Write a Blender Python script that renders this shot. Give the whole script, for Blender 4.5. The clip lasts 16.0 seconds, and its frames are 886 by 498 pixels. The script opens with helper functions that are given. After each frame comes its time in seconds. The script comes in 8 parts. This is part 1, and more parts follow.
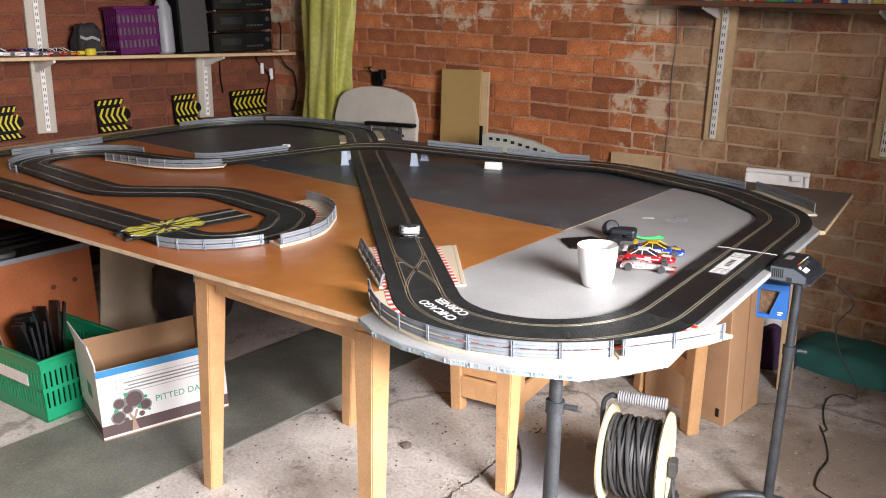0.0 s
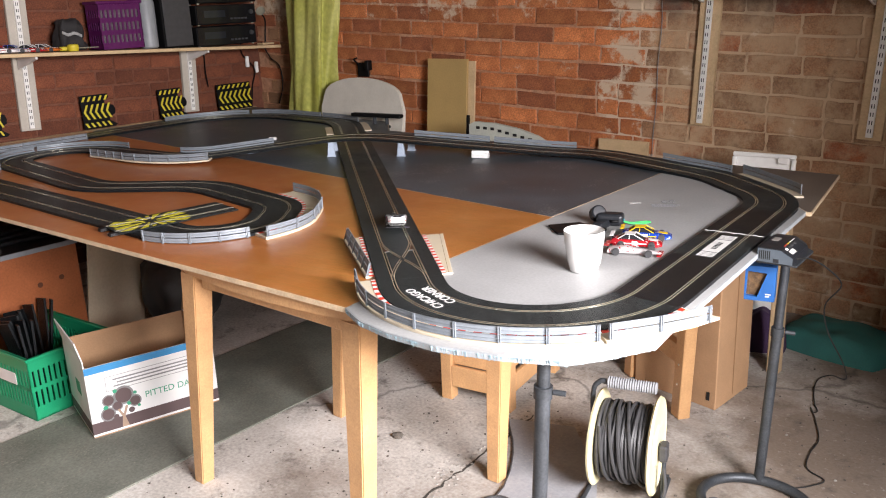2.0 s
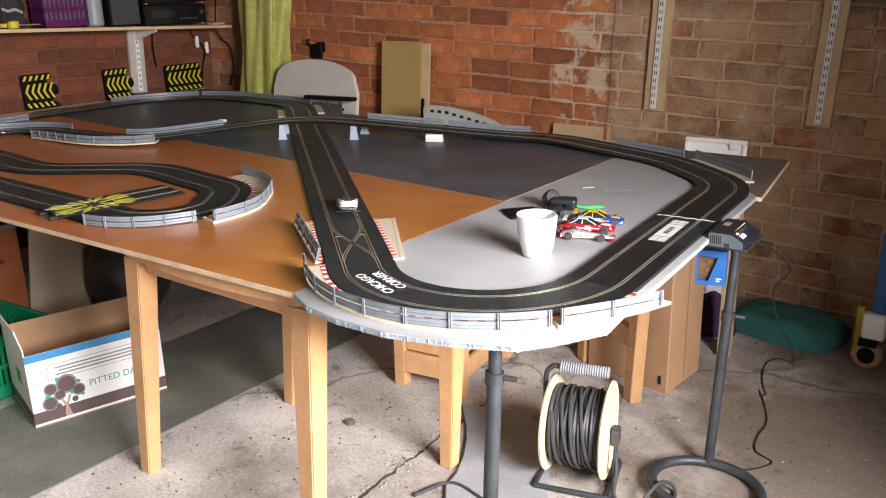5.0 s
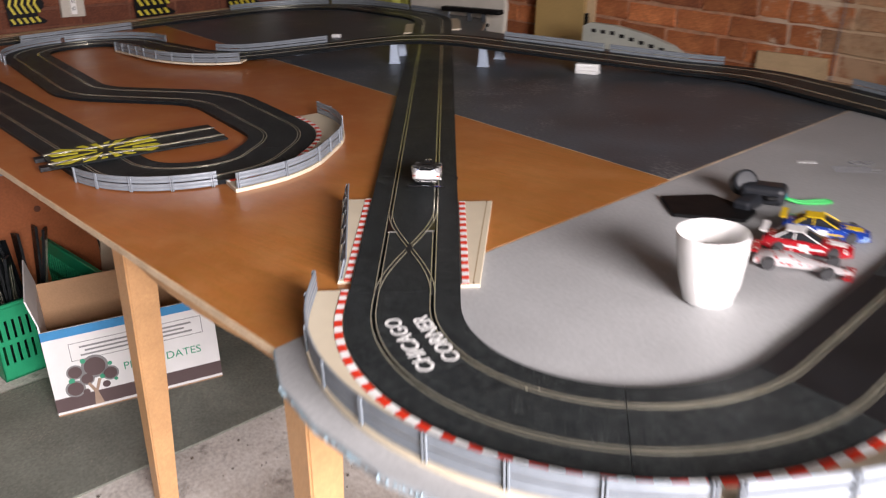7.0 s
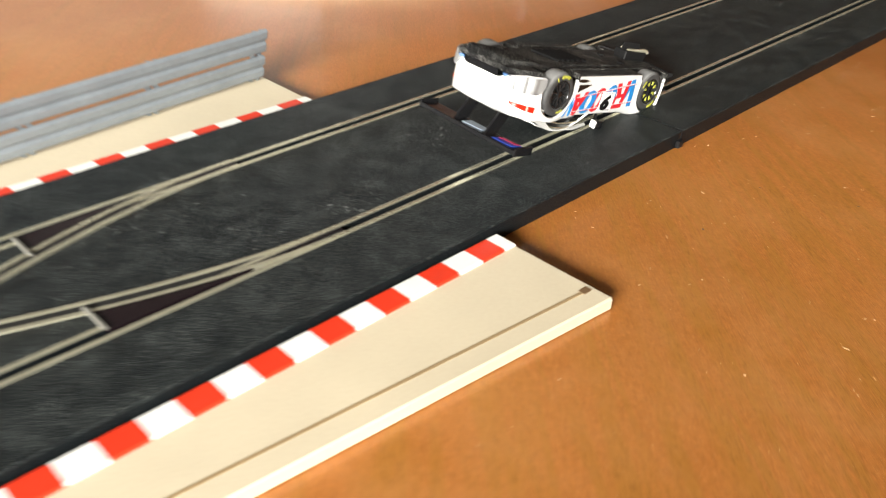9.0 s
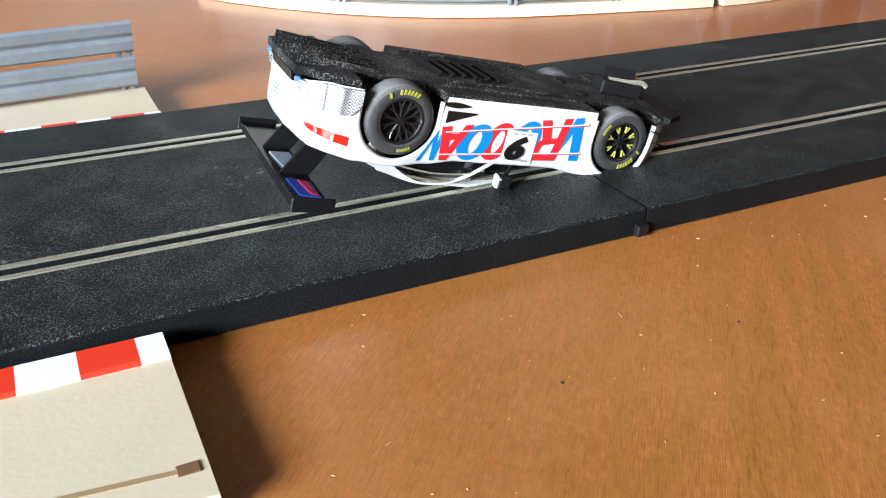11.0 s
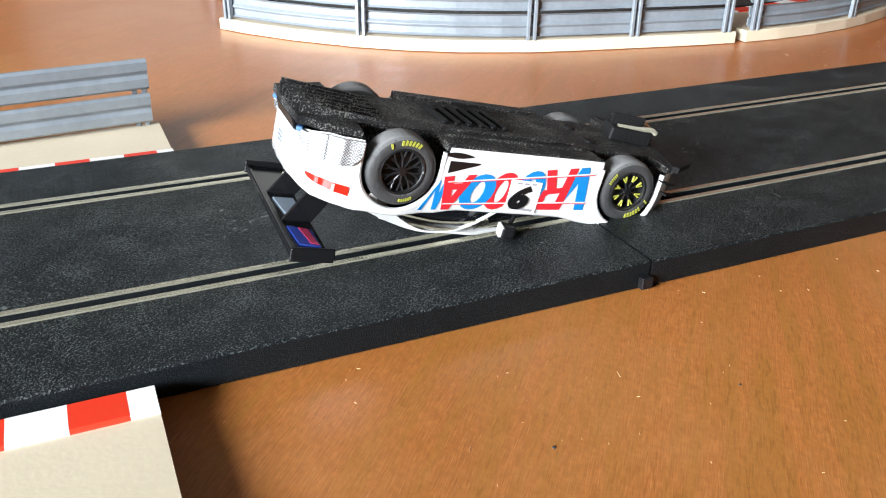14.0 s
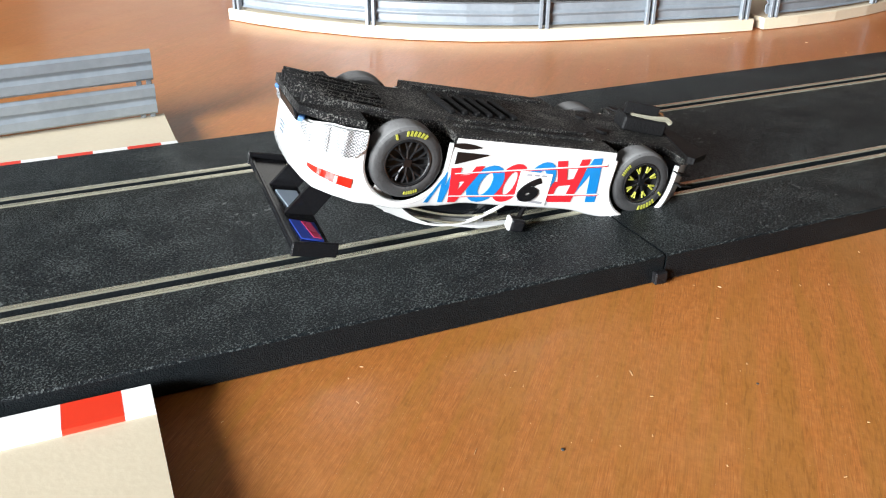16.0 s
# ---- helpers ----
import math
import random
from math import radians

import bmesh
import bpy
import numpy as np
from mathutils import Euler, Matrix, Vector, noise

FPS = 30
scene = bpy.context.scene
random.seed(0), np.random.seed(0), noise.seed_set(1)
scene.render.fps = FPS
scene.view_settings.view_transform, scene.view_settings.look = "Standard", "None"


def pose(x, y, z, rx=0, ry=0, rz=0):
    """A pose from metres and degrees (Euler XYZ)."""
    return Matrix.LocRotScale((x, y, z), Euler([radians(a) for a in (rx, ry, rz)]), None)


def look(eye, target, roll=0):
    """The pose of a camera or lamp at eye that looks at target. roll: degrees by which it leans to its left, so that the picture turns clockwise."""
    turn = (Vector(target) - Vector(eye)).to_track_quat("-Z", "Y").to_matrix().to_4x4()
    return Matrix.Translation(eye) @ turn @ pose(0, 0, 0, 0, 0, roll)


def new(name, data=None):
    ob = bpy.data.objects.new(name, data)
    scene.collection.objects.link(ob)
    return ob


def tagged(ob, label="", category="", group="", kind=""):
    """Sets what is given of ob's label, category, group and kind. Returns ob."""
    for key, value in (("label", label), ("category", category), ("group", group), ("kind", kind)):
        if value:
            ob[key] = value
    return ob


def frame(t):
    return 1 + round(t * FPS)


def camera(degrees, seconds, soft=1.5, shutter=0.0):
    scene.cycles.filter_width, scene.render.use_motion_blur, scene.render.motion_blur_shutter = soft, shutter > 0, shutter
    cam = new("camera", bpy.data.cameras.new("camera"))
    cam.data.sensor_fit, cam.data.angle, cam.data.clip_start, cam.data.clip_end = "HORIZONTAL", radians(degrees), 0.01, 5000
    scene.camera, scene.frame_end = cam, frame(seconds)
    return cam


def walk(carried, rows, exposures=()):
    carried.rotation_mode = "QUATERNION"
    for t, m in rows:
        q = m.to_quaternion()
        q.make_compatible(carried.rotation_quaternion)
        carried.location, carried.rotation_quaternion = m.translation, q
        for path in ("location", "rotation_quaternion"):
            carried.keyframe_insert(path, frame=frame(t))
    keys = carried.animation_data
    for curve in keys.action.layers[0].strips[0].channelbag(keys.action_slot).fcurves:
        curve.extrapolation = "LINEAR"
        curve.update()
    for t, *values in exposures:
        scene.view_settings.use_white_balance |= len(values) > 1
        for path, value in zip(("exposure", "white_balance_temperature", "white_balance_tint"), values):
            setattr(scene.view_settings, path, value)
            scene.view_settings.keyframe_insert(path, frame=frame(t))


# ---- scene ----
cam = camera(55.4, 16.0, soft=1.1, shutter=0.4)
PATH = [
    (0.0, (0.5779, -0.5577, 1.3885), (-0.6821, 0.8944, 0.8374), -1.29),
    (0.5, (0.5823, -0.5553, 1.3821), (-0.6764, 0.8986, 0.8327), -1.62),
    (1.0, (0.5801, -0.547, 1.3799), (-0.6734, 0.909, 0.8243), -1.81),
    (1.5, (0.5802, -0.5458, 1.3782), (-0.671, 0.91, 0.8169), -2.19),
    (2.0, (0.5845, -0.5442, 1.3772), (-0.6582, 0.9155, 0.8071), -2.29),
    (2.5, (0.5857, -0.5384, 1.3761), (-0.6526, 0.9224, 0.7992), -2.67),
    (3.0, (0.5868, -0.5319, 1.3748), (-0.6406, 0.935, 0.7905), -2.66),
    (3.5, (0.5898, -0.5337, 1.3718), (-0.5917, 0.9691, 0.7838), -2.27),
    (6.0, (0.522, -0.4421, 1.3501), (-0.6399, 1.0604, 0.7238), -1.15),
    (6.5, (0.4015, -0.2493, 1.2985), (-0.8075, 1.1719, 0.5785), -1.28),
    (7.0, (0.1595, 0.1990, 1.2670), (-1.2560, 1.3750, 0.4840), -2.0),
    (7.5, (-0.1300, 0.5670, 1.1900), (-1.6500, 1.5330, 0.3200), -0.5),
    (8.0, (-0.380, 0.899, 1.066), (-2.044, 1.425, 0.088), 1.5),
    (8.5, (-0.531, 1.063, 1.005), (-2.235, 1.170, -0.036), 2.2),
    (9.0, (-0.625, 1.141, 0.931), (-2.310, 1.047, -0.142), 2.5),
    (9.5, (-0.744, 1.238, 0.864), (-2.440, 0.748, -0.075), 1.1),
    (11.8, (-0.8013, 1.2794, 0.8593), (-2.4339, 0.5914, -0.0687), 0.9),
    (12.0, (-0.8019, 1.2815, 0.8595), (-2.4341, 0.5917, -0.0679), 1.01),
    (12.5, (-0.803, 1.2835, 0.8638), (-2.4297, 0.5815, -0.064), 0.92),
    (13.0, (-0.8035, 1.2774, 0.8671), (-2.4237, 0.5557, -0.0571), 1.05),
    (13.5, (-0.802, 1.2755, 0.8674), (-2.4305, 0.5399, -0.0309), 1.07),
    (14.0, (-0.8065, 1.2789, 0.8671), (-2.4368, 0.5363, -0.0219), 0.81),
    (14.5, (-0.808, 1.2784, 0.8677), (-2.4348, 0.5315, -0.0243), 0.71),
    (15.0, (-0.8097, 1.2771, 0.8678), (-2.4289, 0.5186, -0.0284), 0.46),
    (15.5, (-0.8125, 1.2759, 0.8627), (-2.4266, 0.5098, -0.0361), 0.32),
    (16.0, (-0.8139, 1.2782, 0.8643), (-2.4212, 0.5071, -0.0424), 0.21),
]
EXPOSURES = [(0.0, 0.88, 6800, 18), (6.0, 0.75, 6800, 18), (7.0, 0.35, 6900, 22), (7.5, 0.25, 8300, 24), (8.0, 0.65, 14000, 24), (8.5, 1.05, 8600, 18), (9.0, 1.2, 7300, 8), (9.5, 1.02, 5950, 5), (12.0, 1.25, 6050, 9), (14.5, 1.25, 6250, 8), (16.0, 1.25, 6350, 8)]
walk(cam, [(t, look(eye, target, roll)) for t, eye, target, roll in PATH], EXPOSURES)

# ---- light ----
world = bpy.data.worlds.new("sky")
scene.world = world
world.use_nodes = True
wn = world.node_tree.nodes
sky = wn.new("ShaderNodeTexSky")
sky.sky_type, sky.sun_disc = "NISHITA", False
sky.sun_elevation, sky.sun_rotation = radians(38), radians(150)
wn["Background"].inputs["Strength"].default_value = 0.15
world.node_tree.links.new(sky.outputs["Color"], wn["Background"].inputs["Color"])
sun = new("sun", bpy.data.lights.new("sun", "SUN"))
sun.data.energy, sun.data.angle, sun.data.color = 2.5, radians(0.5), (1.0, 0.95, 0.88)
sun.matrix_world = look((10, -3, 9), (0, 0, 0))
door_light = new("door_daylight", bpy.data.lights.new("door_daylight", "AREA"))
door_light.data.shape, door_light.data.size, door_light.data.size_y = "RECTANGLE", 2.1, 0.9
door_light.data.energy, door_light.data.color = 350.0, (0.96, 0.98, 1.0)
door_light.matrix_world = look((2.42, 0.35, 1.72), (0.8, 0.80, 0.30))

# ---- materials ----
def mat(name, base, rough=0.6, metal=0.0, vary=0.15, scale=8.0, fine=60.0, bump=0.1, second=None, mix=0.5, spread=0.0, coat=0.0, spec=0.5):
    """A node material: two scales of noise in the colour, noise in the gloss, fine relief."""
    m = bpy.data.materials.new(name)
    m.use_nodes = True
    nt = m.node_tree
    nd, lk = nt.nodes, nt.links
    b = nd["Principled BSDF"]
    tc = nd.new("ShaderNodeTexCoord")
    n1 = nd.new("ShaderNodeTexNoise"); n1.inputs["Scale"].default_value = scale; n1.inputs["Detail"].default_value = 5
    n2 = nd.new("ShaderNodeTexNoise"); n2.inputs["Scale"].default_value = fine; n2.inputs["Detail"].default_value = 3
    for n in (n1, n2):
        lk.new(tc.outputs["Object"], n.inputs["Vector"])
    ramp = nd.new("ShaderNodeValToRGB")
    lo = tuple(c * (1 - vary) for c in base)
    hi = tuple(min(1, c * (1 + vary)) for c in base)
    if second:
        hi = second
        lo = base
    ramp.color_ramp.elements[0].position = 0.5 - mix * 0.5
    ramp.color_ramp.elements[1].position = 0.5 + mix * 0.5
    ramp.color_ramp.elements[0].color = (*lo, 1)
    ramp.color_ramp.elements[1].color = (*hi, 1)
    lk.new(n1.outputs["Fac"], ramp.inputs["Fac"])
    mx = nd.new("ShaderNodeMix"); mx.data_type = "RGBA"; mx.blend_type = "OVERLAY"
    mx.inputs[0].default_value = min(1.0, vary * 1.5)
    lk.new(ramp.outputs["Color"], mx.inputs[6])
    lk.new(n2.outputs["Fac"], mx.inputs[7])
    col = mx.outputs[2]
    if spread:
        oi = nd.new("ShaderNodeObjectInfo")
        hs = nd.new("ShaderNodeHueSaturation")
        mr = nd.new("ShaderNodeMapRange"); mr.inputs[3].default_value = 1 - spread; mr.inputs[4].default_value = 1 + spread
        lk.new(oi.outputs["Random"], mr.inputs[0]); lk.new(mr.outputs[0], hs.inputs["Value"]); lk.new(col, hs.inputs["Color"])
        col = hs.outputs["Color"]
    lk.new(col, b.inputs["Base Color"])
    rr = nd.new("ShaderNodeMapRange"); rr.inputs[3].default_value = max(0.02, rough - 0.12); rr.inputs[4].default_value = min(1, rough + 0.12)
    lk.new(n1.outputs["Fac"], rr.inputs[0]); lk.new(rr.outputs[0], b.inputs["Roughness"])
    b.inputs["Metallic"].default_value = metal
    b.inputs["Coat Weight"].default_value = coat
    b.inputs["Specular IOR Level"].default_value = spec
    if bump:
        bp = nd.new("ShaderNodeBump"); bp.inputs["Strength"].default_value = bump; bp.inputs["Distance"].default_value = 0.002
        lk.new(n2.outputs["Fac"], bp.inputs["Height"]); lk.new(bp.outputs["Normal"], b.inputs["Normal"])
    return m


def flat(name, base, rough=0.5, metal=0.0, coat=0.0):
    return mat(name, base, rough, metal, 0.06, 30, 300, 0.02, coat=coat)


def dusted(m, tint, cover, size, clump=0.55, settled=False):
    """Specks and wisps of dust over a material; settled dust lies on the faces that point up."""
    nd, lk = m.node_tree.nodes, m.node_tree.links
    b = nd["Principled BSDF"]
    tc = nd.new("ShaderNodeTexCoord")
    n = nd.new("ShaderNodeTexNoise"); n.inputs["Scale"].default_value = size; n.inputs["Detail"].default_value = 2
    w = nd.new("ShaderNodeTexNoise"); w.inputs["Scale"].default_value = size / 22; w.inputs["Detail"].default_value = 6
    lk.new(tc.outputs["Object"], n.inputs["Vector"]); lk.new(tc.outputs["Object"], w.inputs["Vector"])
    ad = nd.new("ShaderNodeMath"); ad.operation = "MULTIPLY_ADD"; ad.inputs[1].default_value = clump
    lk.new(w.outputs["Fac"], ad.inputs[0]); lk.new(n.outputs["Fac"], ad.inputs[2])
    rp = nd.new("ShaderNodeMapRange"); rp.inputs[1].default_value = 0.705 + 0.5 * clump - cover; rp.inputs[2].default_value = 0.785 + 0.5 * clump - cover
    lk.new(ad.outputs[0], rp.inputs[0])
    mx = nd.new("ShaderNodeMix"); mx.data_type = "RGBA"; mx.inputs[7].default_value = (*tint, 1)
    fac = rp.outputs[0]
    if settled:
        geo, sz = nd.new("ShaderNodeNewGeometry"), nd.new("ShaderNodeSeparateXYZ")
        lk.new(geo.outputs["True Normal"], sz.inputs[0])
        up = nd.new("ShaderNodeMapRange"); up.inputs[1].default_value = 0.3; up.inputs[2].default_value = 0.8; up.inputs[3].default_value = 0.08
        lk.new(sz.outputs["Z"], up.inputs[0])
        ml_ = nd.new("ShaderNodeMath"); ml_.operation = "MULTIPLY"
        lk.new(fac, ml_.inputs[0]); lk.new(up.outputs[0], ml_.inputs[1])
        fac = ml_.outputs[0]
    lk.new(fac, mx.inputs[0]); lk.new(b.inputs["Base Color"].links[0].from_socket, mx.inputs[6])
    lk.new(mx.outputs[2], b.inputs["Base Color"])
    return m


def wooded(m, dark, along, strong=0.55, figure=None):
    """Fine grain lines and broad figure on varnished veneer."""
    nd, lk = m.node_tree.nodes, m.node_tree.links
    b = nd["Principled BSDF"]
    tc = nd.new("ShaderNodeTexCoord")
    mp = nd.new("ShaderNodeMapping"); mp.vector_type = "TEXTURE"; mp.inputs["Rotation"].default_value[2] = along; mp.inputs["Scale"].default_value = (1 / 110, 1 / 2300, 1 / 110)
    lk.new(tc.outputs["Object"], mp.inputs["Vector"])
    n = nd.new("ShaderNodeTexNoise"); n.inputs["Scale"].default_value = 1.6; n.inputs["Detail"].default_value = 6; n.inputs["Distortion"].default_value = 0.6
    lk.new(mp.outputs[0], n.inputs["Vector"])
    rp = nd.new("ShaderNodeMapRange"); rp.inputs[1].default_value = 0.46; rp.inputs[2].default_value = 0.74; rp.inputs[4].default_value = strong
    lk.new(n.outputs["Fac"], rp.inputs[0])
    mx = nd.new("ShaderNodeMix"); mx.data_type = "RGBA"; mx.inputs[7].default_value = (*dark, 1)
    lk.new(rp.outputs[0], mx.inputs[0]); lk.new(b.inputs["Base Color"].links[0].from_socket, mx.inputs[6])
    # pale flecks along the grain
    rl_ = nd.new("ShaderNodeMapRange"); rl_.inputs[1].default_value = 0.43; rl_.inputs[2].default_value = 0.30; rl_.inputs[4].default_value = 0.42
    lk.new(n.outputs["Fac"], rl_.inputs[0])
    mf = nd.new("ShaderNodeMix"); mf.data_type = "RGBA"; mf.inputs[7].default_value = (0.60, 0.30, 0.11, 1)
    lk.new(rl_.outputs[0], mf.inputs[0]); lk.new(mx.outputs[2], mf.inputs[6])
    out = mf.outputs[2]
    if figure:
        # broad yellow-brown bands, broken by short dark pores
        mq = nd.new("ShaderNodeMapping"); mq.vector_type = "TEXTURE"; mq.inputs["Rotation"].default_value[2] = along; mq.inputs["Scale"].default_value = (1 / 9, 1 / 120, 1 / 9)
        lk.new(tc.outputs["Object"], mq.inputs["Vector"])
        nb = nd.new("ShaderNodeTexNoise"); nb.inputs["Scale"].default_value = 1.0; nb.inputs["Detail"].default_value = 4; nb.inputs["Distortion"].default_value = 1.2
        lk.new(mq.outputs[0], nb.inputs["Vector"])
        rb = nd.new("ShaderNodeMapRange"); rb.inputs[1].default_value = 0.44; rb.inputs[2].default_value = 0.62; rb.inputs[4].default_value = 0.62
        lk.new(nb.outputs["Fac"], rb.inputs[0])
        mb = nd.new("ShaderNodeMix"); mb.data_type = "RGBA"; mb.inputs[7].default_value = (*figure, 1)
        lk.new(rb.outputs[0], mb.inputs[0]); lk.new(out, mb.inputs[6])
        mo = nd.new("ShaderNodeMapping"); mo.vector_type = "TEXTURE"; mo.inputs["Rotation"].default_value[2] = along; mo.inputs["Scale"].default_value = (1 / 150, 1 / 1100, 1 / 150)
        lk.new(tc.outputs["Object"], mo.inputs["Vector"])
        no = nd.new("ShaderNodeTexNoise"); no.inputs["Scale"].default_value = 1.3; no.inputs["Detail"].default_value = 2
        lk.new(mo.outputs[0], no.inputs["Vector"])
        ro = nd.new("ShaderNodeMapRange"); ro.inputs[1].default_value = 0.54; ro.inputs[2].default_value = 0.64; ro.inputs[4].default_value = 0.6
        lk.new(no.outputs["Fac"], ro.inputs[0])
        pw = nd.new("ShaderNodeMath"); pw.operation = "MULTIPLY"
        lk.new(ro.outputs[0], pw.inputs[0]); lk.new(rb.outputs[0], pw.inputs[1])
        md = nd.new("ShaderNodeMix"); md.data_type = "RGBA"; md.inputs[7].default_value = (*(c * 0.7 for c in dark), 1)
        lk.new(pw.outputs[0], md.inputs[0]); lk.new(mb.outputs[2], md.inputs[6])
        out = md.outputs[2]
    lk.new(out, b.inputs["Base Color"])
    return m


M_TRACK = dusted(dusted(mat("black_track_plastic", (0.0070, 0.0088, 0.0102), 0.40, 0, 0.3, 9, 2600, 0.36, spec=0.10), (0.088, 0.100, 0.098), 0.16, 1800, 0.25, True), (0.15, 0.16, 0.155), -0.02, 420, 0.5, True)
M_TRACK_B = mat("dark_track_plastic", (0.009, 0.009, 0.010), 0.42, 0, 0.3, 9, 1400, 0.3, spec=0.25)
M_RAIL = mat("steel_rail", (0.70, 0.67, 0.52), 0.22, 0.72, 0.12, 30, 400, 0.05)
M_SLOT = flat("slot_black", (0.006, 0.006, 0.006), 0.7)
M_ORANGE = dusted(wooded(mat("orange_varnished_ply", (0.46, 0.166, 0.040), 0.36, 0, 0.18, 4, 500, 0.05, coat=0.08), (0.21, 0.062, 0.013), radians(188), 0.75, (0.36, 0.155, 0.028)), (0.50, 0.36, 0.24), 0.0, 1900, 0.1)


def redder_end(m):
    """The varnish colour turns redder towards the wall end of the board."""
    nd, lk = m.node_tree.nodes, m.node_tree.links
    b = nd["Principled BSDF"]
    src = b.inputs["Base Color"].links[0].from_socket
    geo, sx = nd.new("ShaderNodeNewGeometry"), nd.new("ShaderNodeSeparateXYZ")
    lk.new(geo.outputs["Position"], sx.inputs[0])
    mr = nd.new("ShaderNodeMapRange"); mr.inputs[1].default_value = -1.0; mr.inputs[2].default_value = -1.55; mr.inputs[4].default_value = 0.7
    lk.new(sx.outputs["X"], mr.inputs[0])
    mx = nd.new("ShaderNodeMix"); mx.data_type = "RGBA"; mx.inputs[7].default_value = (0.41, 0.115, 0.037, 1)
    lk.new(mr.outputs[0], mx.inputs[0]); lk.new(src, mx.inputs[6])
    # cloudy worn patches in the varnish
    n = nd.new("ShaderNodeTexNoise"); n.inputs["Scale"].default_value = 11; n.inputs["Detail"].default_value = 9; n.inputs["Roughness"].default_value = 0.68
    lk.new(geo.outputs["Position"], n.inputs["Vector"])
    nr = nd.new("ShaderNodeMapRange"); nr.inputs[1].default_value = 0.46; nr.inputs[2].default_value = 0.72; nr.inputs[4].default_value = 0.5
    lk.new(n.outputs["Fac"], nr.inputs[0])
    my = nd.new("ShaderNodeMix"); my.data_type = "RGBA"; my.inputs[7].default_value = (0.54, 0.245, 0.09, 1)
    lk.new(nr.outputs[0], my.inputs[0]); lk.new(mx.outputs[2], my.inputs[6]); lk.new(my.outputs[2], b.inputs["Base Color"])
    return m


M_ORANGE = redder_end(M_ORANGE)
M_BLACKBOARD = dusted(mat("black_painted_board", (0.060, 0.074, 0.088), 0.44, 0, 0.4, 4, 150, 0.06, spec=0.5), (0.17, 0.175, 0.18), 0.05, 160, 0.9)
M_GREY = mat("grey_painted_board", (0.37, 0.375, 0.375), 0.5, 0, 0.12, 6, 150, 0.04)
M_BROWNBOARD = mat("brown_board", (0.16, 0.125, 0.10), 0.6, 0, 0.15, 6, 150, 0.04)
M_PLYEDGE = mat("pale_ply_edge", (0.62, 0.47, 0.31), 0.6, 0, 0.2, 20, 200, 0.1)
M_PINE = mat("pale_pine", (0.56, 0.40, 0.23), 0.55, 0, 0.15, 14, 120, 0.08)
M_OAK = wooded(mat("pale_honey_oak", (0.60, 0.345, 0.165), 0.42, 0, 0.14, 14, 150, 0.06), (0.46, 0.23, 0.09), 0.0)
M_BEIGE = mat("beige_border_plastic", (0.63, 0.545, 0.405), 0.45, 0, 0.05, 30, 600, 0.03)
M_RED = flat("kerb_red", (0.72, 0.04, 0.015), 0.4)
M_WHITE = flat("white_plastic", (0.82, 0.82, 0.80), 0.4)
M_GALV = mat("grey_armco_plastic", (0.23, 0.26, 0.29), 0.4, 0.2, 0.1, 40, 300, 0.03)
M_BLUEGREY = mat("bluegrey_plastic", (0.38, 0.45, 0.55), 0.45, 0, 0.1, 40, 300, 0.03)


